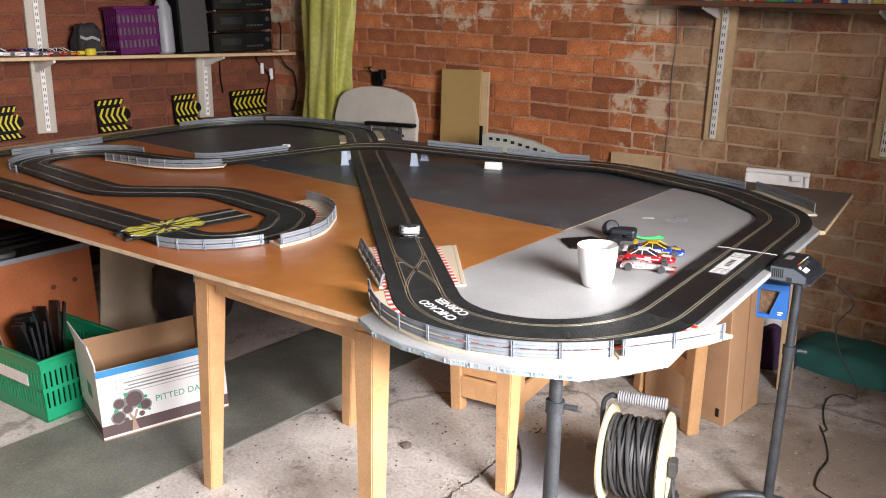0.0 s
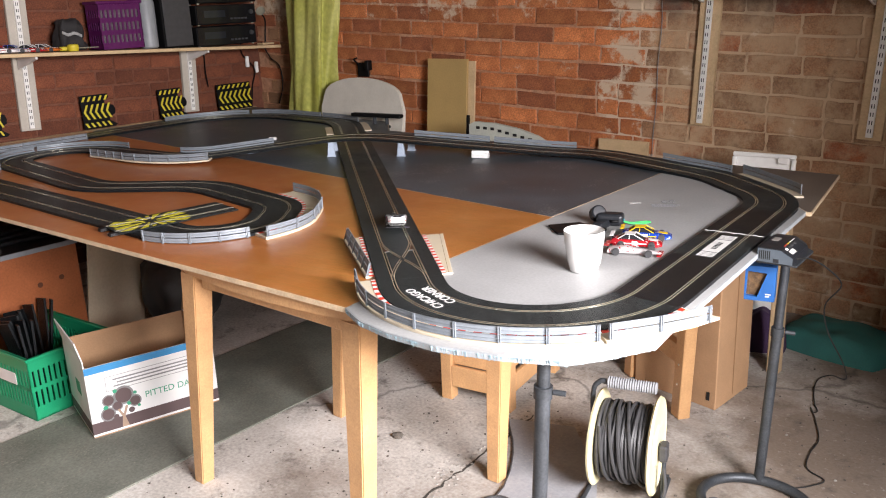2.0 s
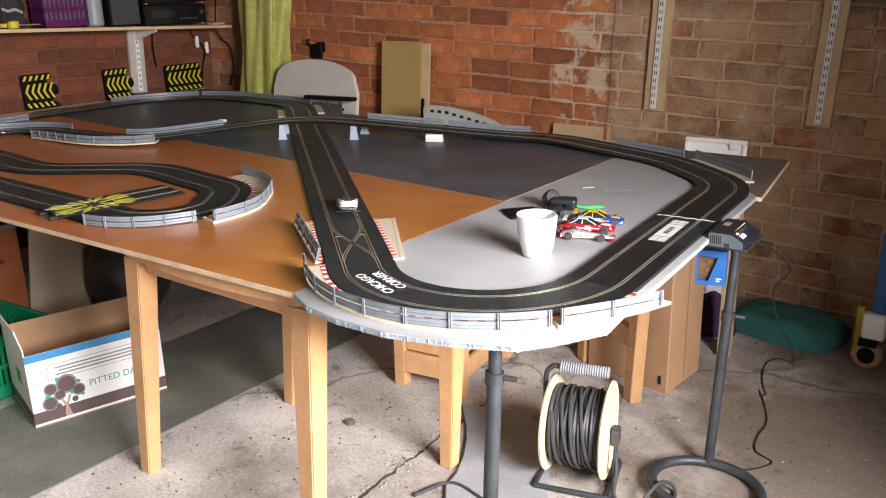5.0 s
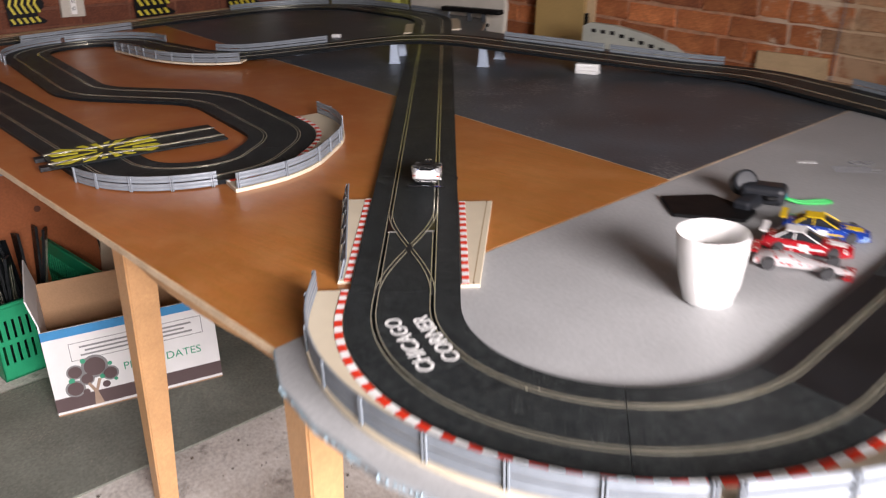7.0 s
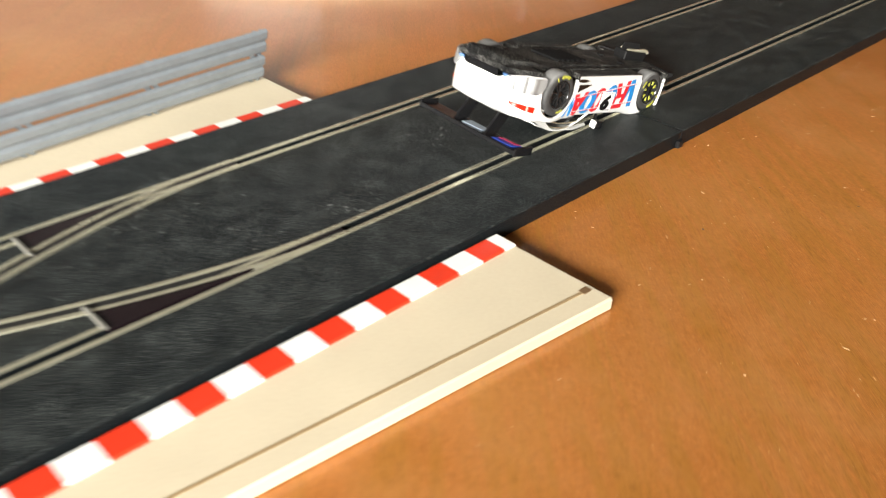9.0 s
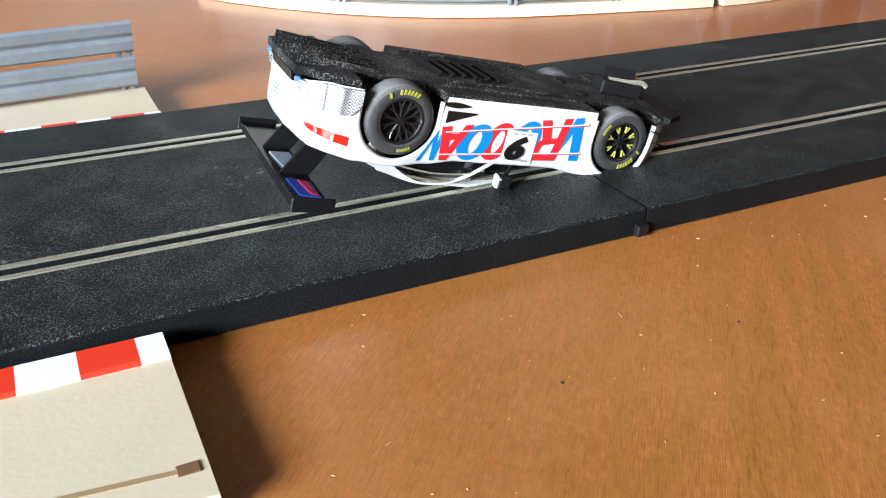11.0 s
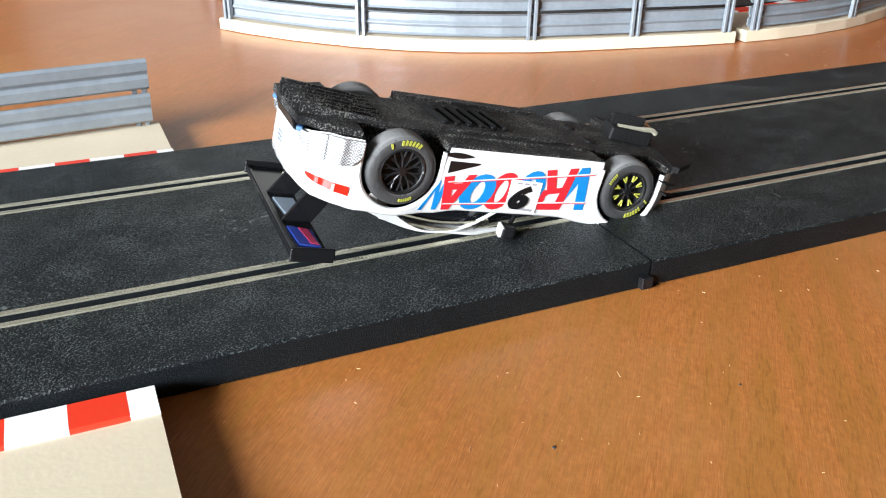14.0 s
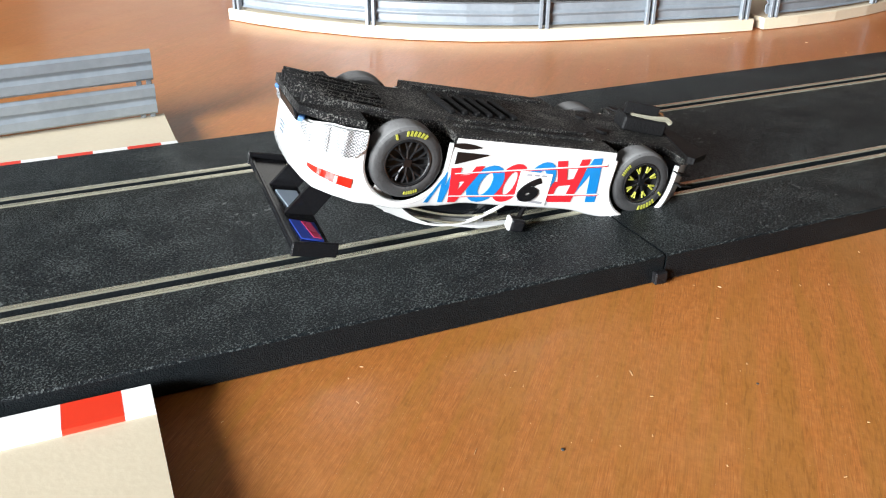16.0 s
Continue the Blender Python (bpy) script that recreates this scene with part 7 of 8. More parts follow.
small_car(pose(-0.405, 1.46, T, 0, 0, 24) @ Matrix.Scale(0.88, 4), M_CBLUE, M_CYEL, "blue model racing car with yellow stripes on the grey board", "coupe")
small_car(pose(-0.395, 1.385, T, 0, 0, 22) @ Matrix.Scale(0.88, 4), M_CRED, M_CWHITE, "red and white model racing car on the grey board", "coupe")
small_car(pose(-0.368, 1.315, T, 0, 0, 18) @ Matrix.Scale(0.88, 4), M_CSILV, M_CRED, "silver and red open-wheel model racing car", "open")
rb = random.Random(3)
for k, (y, p_, s_) in enumerate(((1.245, M_CSILV, M_CWHITE), (1.315, M_CWHITE, M_CRED), (1.39, M_CSILV, M_CBLUE), (1.465, M_CRED, M_CWHITE), (1.545, flat("gloss_orange", (0.6, 0.14, 0.02), 0.2), M_CWHITE))):
    small_car(pose(-3.80 + 0.015 * (k % 2), y, shelf_z(y) + 0.003, 0, 0, 62 - 6 * k) @ Matrix.Scale(1.05, 4), p_, s_, "small model racing car parked on the pine shelf", "coupe")
# marks on the orange board round the overturned car
rf = random.Random(8)
vs, fs = [], []
for _ in range(420):
    x, y, a = rf.uniform(-1.5, -0.80), rf.uniform(1.12, 1.50), rf.uniform(0, math.pi)
    ln, wd = rf.uniform(0.0001, 0.0005) * rf.choice((1, 1, 1, 2.5)), rf.uniform(0.00005, 0.00010)
    c_, s_ = math.cos(a), math.sin(a)
    b = len(vs)
    for z in (T - 0.0005, T - 0.00035):
        vs += [(x + u * ln * c_ - v * wd * s_, y + u * ln * s_ + v * wd * c_, z) for u, v in ((-1, -1), (1, -1), (1, 1), (-1, 1))]
    fs += [[b + i for i in f] for f in ((4, 5, 6, 7), (0, 1, 5, 4), (1, 2, 6, 5), (2, 3, 7, 6), (3, 0, 4, 7))]
me = bpy.data.meshes.new("varnish_flecks")
me.from_pydata(vs, [], fs)
me.materials.append(flat("pale_fleck", (0.62, 0.42, 0.22), 0.5))
tagged(new("varnish_flecks", me), "pale flecks and fine scratches on the varnished board", "flecks", kind="stuff")
for x, y, r in ((-0.9582, 1.2388, 0.0005), (-1.003, 1.2745, 0.0004), (-0.9905, 1.318, 0.0004)):
    bm = bmesh.new()
    bmesh.ops.create_icosphere(bm, subdivisions=2, radius=r)
    for v in bm.verts:
        v.co *= 1 + 0.5 * noise.noise(v.co * 900 + Vector((x, y, 0)))
        v.co.z = max(0.0, v.co.z * 0.5)
    tagged(part("dark_crumb", bm, M_RUBBER, m=pose(x, y, T - 0.0005)), "tiny dark crumb lying on the varnished board", "crumb", group="crumbs")
# ---- the overturned slot car ----
CAR = pose(-1.0600, 1.1809, 0.7800, 182.76, 13.07, 137.91) @ Matrix.Scale(0.885, 4)
M_CARW = mat("white_car_lacquer", (0.68, 0.68, 0.675), 0.22, 0, 0.03, 40, 300, 0.0, coat=0.6)
M_UNDER = dusted(dusted(mat("dusty_black_plastic", (0.006, 0.006, 0.007), 0.6, 0, 0.4, 60, 2600, 0.9, spec=0.3), (0.20, 0.195, 0.18), 0.15, 1500), (0.34, 0.335, 0.32), 0.05, 2600)
M_CARK = mat("gloss_black_lacquer", (0.008, 0.008, 0.009), 0.2, 0, 0.06, 30, 300, 0.02, coat=0.15, spec=0.35)
M_PLATEK = mat("matt_black_moulding", (0.007, 0.007, 0.0075), 0.6, 0, 0.2, 60, 900, 0.2, spec=0.2)
M_GLASSK = flat("smoked_window", (0.008, 0.009, 0.011), 0.06)
M_LB, M_LR = flat("livery_blue", (0.012, 0.20, 0.52), 0.3), flat("livery_red", (0.58, 0.02, 0.03), 0.3)
# Grey on the upward faces is dust, with a sheen painted in.
M_TYRE = dusted(mat("slick_tyre_rubber", (0.030, 0.030, 0.031), 0.62, 0, 0.2, 120, 900, 0.15), (0.17, 0.17, 0.17), 0.42, 700, 0.3, True)
M_TYREY = flat("tyre_yellow", (0.33, 0.33, 0.05), 0.5)
car = thing("overturned_slot_car", "white model racing car with red and blue livery lying upside down", "slot car", CAR)
XWR, XWF, WY = -0.0457, 0.0485, 0.0262
RAD = {XWR: (0.0124, 0.0117), XWF: (0.0121, 0.0118)}   # wheel radius and axle height


def lerp_tab(x, tab):
    for (x0, a), (x1, b) in zip(tab, tab[1:]):
        if x <= x1:
            f = max(0.0, (x - x0) / (x1 - x0))
            return a + (b - a) * (3 * f * f - 2 * f ** 3)
    return tab[-1][1]


TOP = [(-0.0785, 0.0205), (-0.0770, 0.0245), (-0.071, 0.0268), (-0.058, 0.0284), (-0.045, 0.0290), (-0.032, 0.0276), (-0.02, 0.0258), (0.02, 0.0256), (0.034, 0.0274), (0.047, 0.0290), (0.060, 0.0252), (0.072, 0.0160), (0.079, 0.0100)]
HALF = [(-0.0785, 0.0120), (-0.0778, 0.0165), (-0.0755, 0.0212), (-0.0715, 0.0256), (-0.066, 0.0287), (-0.058, 0.0306), (-0.046, 0.0316), (-0.030, 0.0305), (0.030, 0.0305), (0.047, 0.0322), (0.059, 0.0315), (0.066, 0.0286), (0.073, 0.0222), (0.077, 0.0150), (0.079, 0.0095)]
LOW = [(-0.0785, 0.0075), (-0.0770, 0.0045), (-0.071, 0.0028), (-0.03, 0.0018), (0.03, 0.0012), (0.06, 0.0022), (0.072, 0.0035), (0.079, 0.0055)]
ARCH = ((XWR, 0.0116, 0.0147), (XWF, 0.0117, 0.0145))


def low_at(x):
    z = lerp_tab(x, LOW)
    for c, zc, r in ARCH:
        d = abs(x - c)
        if d < r:
            z = max(z, zc + math.sqrt(r * r - d * d))
    return z


def skin(x, z):
    """Half width of the body shell at station x and height z."""
    hi, lo, w = lerp_tab(x, TOP), lerp_tab(x, LOW), lerp_tab(x, HALF)
    f = min(1.0, max(0.0, (z - lo) / max(0.001, hi - 0.0018 - lo)))
    return w * (1 - 0.045 * f * f - 0.02 * (1 - f) ** 2)


def skin_strip(name, stations, zlo, zhi, material, label, lift=0.0004, parent=None, sg=1):
    """A thin piece that follows the shell between two heights."""
    bm = bmesh.new()
    outer, inner = [], []
    for x in stations:
        a, b = zlo(x), zhi(x)
        s0 = (skin(x + 0.0005, a) - skin(x - 0.0005, a)) / 0.001
        n_ = Vector((-s0, 1.0)).normalized() * lift
        outer.append([bm.verts.new((x + n_.x, sg * (skin(x, z) + n_.y), z)) for z in np.linspace(a, b, 4)])
        inner.append([bm.verts.new((x - n_.x, sg * (skin(x, z) - n_.y), z)) for z in np.linspace(a, b, 4)])
    for a, b in zip(outer, outer[1:]):
        for i in range(3):
            bm.faces.new((a[i], a[i + 1], b[i + 1], b[i]))
    for a, b, c, d in zip(outer, outer[1:], inner, inner[1:]):
        bm.faces.new((a[0], b[0], d[0], c[0])); bm.faces.new((a[3], b[3], d[3], c[3]))
    for o_, i_ in ((outer[0], inner[0]), (outer[-1], inner[-1])):
        bm.faces.new(o_ + i_[::-1])
    bmesh.ops.recalc_face_normals(bm, faces=bm.faces[:])
    return part(name, bm, material, parent or car, label)


xs = sorted(set([round(v, 5) for v in np.linspace(-0.0785, 0.079, 56)] + [-0.0782, -0.0775, 0.0785] + [round(c + r * math.cos(a), 5) for c, zc, r in ARCH for a in np.linspace(0, math.pi, 19)]))
bm = bmesh.new()
cols = []
for x in xs:
    lo_, hi_, w = low_at(x), lerp_tab(x, TOP), lerp_tab(x, HALF)
    lo_ = min(lo_, hi_ - 0.0005)
    half_ = []
    for k in range(7):
        f = k / 6
        z = lo_ + (hi_ - 0.0018 - lo_) * f if hi_ - 0.0018 > lo_ else lo_ + (hi_ - lo_) * f * 0.5
        half_.append((skin(x, z), z))
    yb, zb = half_[-1]
    for a in (0.35, 0.75, 1.15, 1.5708):
        half_.append((yb - 0.004 + 0.004 * math.cos(a), zb + (hi_ - zb) * math.sin(a) * 0.92))
    half_.append((yb * 0.45, hi_ + 0.0006))
    prof = half_ + [(-y, z) for y, z in half_[::-1]]
    cols.append([bm.verts.new((x, y, z)) for y, z in prof])
for a, b in zip(cols, cols[1:]):
    for i in range(len(a) - 1):
        bm.faces.new((a[i], a[i + 1], b[i + 1], b[i]))
bm.faces.new(cols[0]); bm.faces.new(cols[-1][::-1])
bmesh.ops.recalc_face_normals(bm, faces=bm.faces[:])
body = part("body_shell", bm, M_CARW, car, "glossy white body shell", True)
# rounded lips round the wheel arches
for c, zc, r in ARCH:
    for sg in (-1, 1):
        pts = []
        for a in np.linspace(-0.55, math.pi + 0.55, 34):
            x, z = c + r * math.cos(a), zc + r * math.sin(a)
            if z < zc:
                x = c + math.copysign(r, math.cos(a))
            pts.append((x, sg * (skin(x, z) - 0.0009), z))
        part("arch_lip", tubem(pts, 0.0010, 8), M_CARW, body, smooth=True)

# cabin
bm = bmesh.new()
loft(bm, [(-0.064, sec(0.021, 0.0245, 0.0278, 0.001)), (-0.048, sec(0.0215, 0.0235, 0.0325, 0.003)), (-0.030, sec(0.0205, 0.0235, 0.0372, 0.003)), (-0.008, sec(0.0200, 0.0235, 0.0378, 0.003)), (0.004, sec(0.0180, 0.0235, 0.0345, 0.004)), (0.026, sec(0.0140, 0.0232, 0.0252, 0.001))])
cabin = part("cabin_glass", bm, M_GLASSK, car, "smoked black glass cabin", True)
bm = bmesh.new()
loft(bm, [(-0.046, sec(0.0208, 0.0326, 0.0338, 0.001)), (-0.030, sec(0.0206, 0.0358, 0.0382, 0.0015)), (-0.008, sec(0.0206, 0.0362, 0.0388, 0.0015)), (0.004, sec(0.0204, 0.0346, 0.0366, 0.001))])
part("roof_panel", bm, M_CARW, car, "white roof panel", True)
for sg in (-1, 1):
    # roof edge: broad where it grows out of the rear wing, thin over the window
    rim_ = smooth_line([(-0.0005, sg * 0.0236, 0.0256), (-0.007, sg * 0.0222, 0.0312), (-0.013, sg * 0.0212, 0.0352), (-0.020, sg * 0.0207, 0.0374), (-0.030, sg * 0.0207, 0.0374), (-0.041, sg * 0.0217, 0.0345), (-0.051, sg * 0.0238, 0.0302), (-0.0590, sg * 0.0262, 0.0262)], 6)
    bm = bmesh.new()
    ring = []
    for i, p in enumerate(rim_):
        p = Vector(p)
        f = i / (len(rim_) - 1)
        drop = 0.0011 + 0.0088 * max(0.0, (f - 0.55) / 0.45) ** 1.6
        q = p + Vector((drop * 0.55 if f > 0.5 else 0, sg * 0.0012 * drop / 0.005, -drop * (1.0 if f < 0.9 else 0.6)))
        ring.append([bm.verts.new(v) for v in (p, p + Vector((0, sg * 0.0008, -0.0002)), q + Vector((0, sg * 0.0008, 0)), q + Vector((0, -sg * 0.0006, 0)))])
    for r0, r1 in zip(ring, ring[1:]):
        for k in range(4):
            bm.faces.new((r0[k], r0[(k + 1) % 4], r1[(k + 1) % 4], r1[k]))
    bm.faces.new(ring[0]); bm.faces.new(ring[-1][::-1])
    bmesh.ops.recalc_face_normals(bm, faces=bm.faces[:])
    part("roof_pillar", bm, M_CARW, car, "white roof edge and pillar")
    # The streak models a reflection in the glass as a metal line; trim follows.
    part("window_streak", tubem(smooth_line([(-0.010, sg * 0.0216, 0.0342), (-0.020, sg * 0.0214, 0.0358), (-0.036, sg * 0.0218, 0.0342)], 6), 0.0005, 6), M_RAIL, car, "bright line along the window", True)
    part("window_trim", tubem(smooth_line([(-0.004, sg * 0.0226, 0.0300), (-0.012, sg * 0.0219, 0.0322), (-0.025, sg * 0.0218, 0.0326), (-0.042, sg * 0.0222, 0.0300)], 6), 0.0004, 6), M_RAIL, car, "bright line along the window", True)
    mr_ = part("door_mirror", boxm(-0.0030, 0.0022, -0.0026, 0.0026, -0.0024, 0.0024, bevel=0.0011, seg=3), M_CARK, car, "black door mirror", m=pose(0.0015, sg * 0.0295, 0.0312, 0, 0, 12 * sg))
    part("mirror_cap", boxm(-0.0040, -0.0026, -0.0022, 0.0022, -0.0024, 0.0024, bevel=0.0007, seg=2), M_CARW, mr_, "white mirror cap")
    part("mirror_stalk", tubem([(0.0, -sg * 0.002, 0), (0.003, -sg * 0.006, -0.004)], 0.0009, 6), M_CARK, mr_, "black stalk")

# underside
def plate(outline, z0, z1, material, label, name="floor_plate", bevel=0.0):
    return part(name, prismm(outline, z0, z1, bevel), material, car, label)


half_o = [(0.0805, 0.009), (0.0785, 0.0205), (0.071, 0.0275), (0.0635, 0.0292), (0.0625, 0.0175), (0.0335, 0.0175), (0.0330, 0.0296), (-0.0305, 0.0293), (-0.0315, 0.0170), (-0.0598, 0.0170), (-0.0605, 0.0270), (-0.067, 0.0235), (-0.0735, 0.0212), (-0.0775, 0.0180), (-0.0798, 0.0172), (-0.0802, 0.0070)]
outline = [(x, -y) for x, y in half_o[::-1]] + half_o
under = plate(outline, 0.0008, 0.0034, M_UNDER, "dusty matt black floor")
part("tub", boxm(-0.066, 0.066, -0.0172, 0.0172, 0.0036, 0.0200, bevel=0.001), M_UNDER, car, "black inner chassis")
for k in range(7):
    y = -0.0135 + 0.0045 * k
    xe = -0.0800 + 0.0000 * k + (0.0015 if abs(y) > 0.01 else 0)
    bm = bmesh.new()
    v = [bm.verts.new(p) for p in ((xe, y - 0.0006, 0.0012), (xe, y + 0.0006, 0.0012), (-0.046, y + 0.0006, 0.0012), (-0.046, y - 0.0006, 0.0012), (xe, y - 0.0006, -0.0026), (xe, y + 0.0006, -0.0026), (-0.048, y + 0.0006, 0.0002), (-0.048, y - 0.0006, 0.0002))]
    for f in ((0, 1, 2, 3), (7, 6, 5, 4), (0, 4, 5, 1), (1, 5, 6, 2), (2, 6, 7, 3), (3, 7, 4, 0)):
        bm.faces.new([v[i] for i in f])
    bmesh.ops.recalc_face_normals(bm, faces=bm.faces[:])
    part("diffuser_fin", bm, M_UNDER, car, "black diffuser fin")
for k in range(6):
    part("floor_louvre", boxm(-0.0011, 0.0011, -0.010, 0.010, -0.0006, 0.0010, bevel=0.0004), M_PLATEK, car, "raised louvre", m=pose(-0.0235 + 0.0050 * k, -0.0025, 0, 0, 24, -4))
    part("louvre_slot", boxm(-0.0008, 0.0008, -0.0095, 0.0095, 0.0004, 0.00082), M_SLOT, car, "dark louvre slot", m=pose(-0.0208 + 0.0050 * k, -0.0025, 0, 0, 0, -4))
for y in (-0.021, 0.0145, 0.021):
    part("floor_rib", boxm(-0.045 if abs(y) < 0.01 else -0.028, 0.046 if abs(y) < 0.01 else 0.028, y - 0.0006, y + 0.0006, -0.0002, 0.0010), M_UNDER, car, "moulded rib")
for x, y in ((-0.052, 0.0), (0.040, 0.008), (0.040, -0.008), (-0.02, -0.01)):
    bm = bmesh.new(); lathe(bm, [(0.0, -0.0001), (0.0024, -0.0001), (0.0022, 0.0010)], 14)
    part("chassis_screw", bm, M_PLATEK, car, m=pose(x, y, 0))
gd = part("guide_blade", boxm(-0.009, 0.009, -0.0055, 0.0055, -0.0050, 0.0010, bevel=0.0007), M_PLATEK, car, "black guide block", m=pose(0.0640, -0.002, 0, 0, 0, 14))
part("guide_fin", boxm(-0.008, 0.006, -0.0006, 0.0006, -0.0095, -0.0046), M_PLATEK, gd, "black guide fin")
for sg in (-1, 1):
    part("pickup_braid", tubem(smooth_line([(-0.006, sg * 0.003, -0.0050), (0.002, sg * 0.0036, -0.0054), (0.008, sg * 0.0042, -0.0062), (0.0105, sg * 0.0046, -0.0050)], 5), 0.0011, 6), M_RAIL, gd, "frayed silver braid")
# splitter and its sides
part("splitter_lip", prismm([(0.0685, -0.0300), (0.0800, -0.0225), (0.0825, 0.0), (0.0800, 0.0225), (0.0685, 0.0300), (0.066, 0.0285), (0.0755, 0.0), (0.066, -0.0285)], 0.0002, 0.0024), M_PLATEK, car, "black splitter lip")
for sg in (-1, 1):
    for k in range(2):
        part("dive_plane", prismm([(0, 0), (0.010, -0.001), (0.0, 0.0045)] if sg > 0 else [(0, 0), (0.0, -0.0045), (0.010, 0.001)], 0, 0.0006), M_PLATEK, car, "black dive plane", m=pose(0.0620 + 0.002 * k, sg * 0.0285, 0.0060 + 0.0045 * k, 0, -10, 0))
    # sill vents before the rear wheel
    skin_strip("sill_vent", np.linspace(-0.0290, -0.0175, 8), lambda x: 0.0064, lambda x: 0.0108 - 0.0040 * (x + 0.0290) / 0.0115, M_CARK, "black triangular sill vent", 0.0003, None, sg)
    skin_strip("sill_slot", np.linspace(-0.0308, -0.0205, 10), lambda x: 0.0042 - 0.0009 * math.sin((x + 0.0325) / 0.012 * math.pi), lambda x: 0.0044 + 0.0009 * math.sin((x + 0.0325) / 0.012 * math.pi), M_CARK, "black oval sill opening", 0.0003, None, sg)

# tail: lamps, mesh panel, badge plate
M_TOW = flat("tow_blue", (0.05, 0.13, 0.30), 0.4)
M_LAMPP = flat("pale_lamp_lens", (0.7, 0.35, 0.3), 0.15)
M_LAMP = flat("red_lamp_lens", (0.42, 0.015, 0.008), 0.1, coat=0.6)
M_MESH = mat("bright_metal_mesh", (0.56, 0.57, 0.58), 0.42, 0.55, 0.3, 300, 2500, 0.3)
mn, ml = M_MESH.node_tree.nodes, M_MESH.node_tree.links
chk = mn.new("ShaderNodeTexChecker"); chk.inputs["Scale"].default_value = 2000
mtc = mn.new("ShaderNodeTexCoord"); ml.new(mtc.outputs["Object"], chk.inputs["Vector"])
mmx = mn.new("ShaderNodeMix"); mmx.data_type = "RGBA"; mmx.inputs[7].default_value = (0.13, 0.135, 0.14, 1)
ml.new(chk.outputs["Fac"], mmx.inputs[0]); ml.new(mn["Principled BSDF"].inputs["Base Color"].links[0].from_socket, mmx.inputs[6]); ml.new(mmx.outputs[2], mn["Principled BSDF"].inputs["Base Color"])
for sg in (-1, 1):
    lamp = skin_strip("tail_lamp", np.linspace(-0.0752, -0.0622, 16), lambda x: 0.0178 + 0.0014 * (x + 0.0752) / 0.012, lambda x: 0.0184 + 0.0040 * math.sqrt((x + 0.0754) / 0.0122), M_LAMP, "red tail lamp", 0.0004, None, sg)
    skin_strip("lamp_divider", np.linspace(-0.0676, -0.0668, 3), lambda x: 0.0190, lambda x: 0.0214, M_LAMPP, "pale lamp lens", 0.0006, lamp, sg)
    skin_strip("rear_mesh", np.linspace(-0.0776, -0.0602, 44), lambda x: lerp_tab(x, LOW) + 0.0004, lambda x: 0.0052 + 0.0068 * min(1, (x + 0.0782) / 0.003) * min(1.0, ((-0.0596 - x) / 0.004)) ** 0.5, M_MESH, "bright rear mesh panel", 0.0015, None, sg)
    part("tow_loop", boxm(-0.0012, 0.0012, -0.0016, 0.0016, -0.0009, 0.0009, bevel=0.0006, seg=2), M_TOW, car, "small blue tow loop", m=pose(-0.0780, sg * 0.0165, 0.0052, 0, 0, sg * 30))
part("rear_panel", boxm(-0.0006, 0.0006, -0.0115, 0.0115, -0.0035, 0.0035, bevel=0.0003), M_CARK, car, "black rear panel", m=pose(-0.0782, 0, 0.0068, 0, 20, 0))
M_DECALG = flat("decal_grey", (0.25, 0.3, 0.36), 0.3)
for k in range(3):
    part("badge_bar", boxm(-0.0003, 0.0003, -0.003 + 0.0005 * k, 0.003, -0.0003, 0.0003), M_DECALG, car, "small grey badge bar", m=pose(-0.0787, -0.003, 0.0135 + 0.0014 * k, 0, 6, 0))

# rear wing on two stays
WZ = 0.0400
M_WB, M_WR = flat("deep_blue_decal", (0.02, 0.045, 0.26), 0.25), flat("purple_red_decal", (0.32, 0.03, 0.08), 0.25)
wg = part("rear_wing", prismm([(-0.0790, -0.0365), (-0.0670, -0.0365), (-0.0670, 0.0370), (-0.0790, 0.0370)], WZ, WZ + 0.0013, 0.0004), M_CARK, car, "gloss black rear wing")
part("wing_lip", boxm(-0.0800, -0.0786, -0.0365, 0.0370, WZ - 0.0004, WZ + 0.0022, bevel=0.0003), M_CARK, wg, "black trailing lip")
for y in (-0.0375, 0.0370):
    part("end_plate", boxm(-0.0805, -0.0655, y, y + 0.001, WZ - 0.0022, WZ + 0.0030, bevel=0.0004), M_CARK, wg, "black wing end plate")
for y in (-0.012, 0.0115):
    q_ = [(-0.0685, 0.0262), (-0.0585, 0.0262), (-0.0670, WZ), (-0.0775, WZ)]
    bm = bmesh.new()
    lo = [bm.verts.new((x, y, z)) for x, z in q_]; hi = [bm.verts.new((x, y + 0.0013, z)) for x, z in q_]
    bm.faces.new(lo); bm.faces.new(hi[::-1])
    for i in range(4):
        bm.faces.new((lo[i], lo[(i + 1) % 4], hi[(i + 1) % 4], hi[i]))
    bmesh.ops.recalc_face_normals(bm, faces=bm.faces[:])
    part("wing_stay", bm, M_CARK, wg, "black wing stay")
part("wing_badge", prismm([(-0.0770, 0.0180), (-0.0690, 0.0200), (-0.0690, 0.0330), (-0.0760, 0.0315)], WZ - 0.0006, WZ - 0.0001), M_WB, wg, "blue decal")
part("wing_badge", prismm([(-0.0735, 0.0195), (-0.0705, 0.0205), (-0.0695, 0.0320), (-0.0720, 0.0310)], WZ - 0.0009, WZ - 0.0007), M_WR, wg, "red decal")
part("wing_badge", prismm([(-0.0765 + 0.0, -0.006), (-0.0690, -0.006), (-0.0690, 0.008), (-0.0750, 0.008)], WZ - 0.0006, WZ - 0.0001), M_DECALG, wg, "pale grey decal")

# wheels
M_RIM = flat("satin_black_alloy", (0.03, 0.03, 0.032), 0.22, 0.6, coat=0.5)
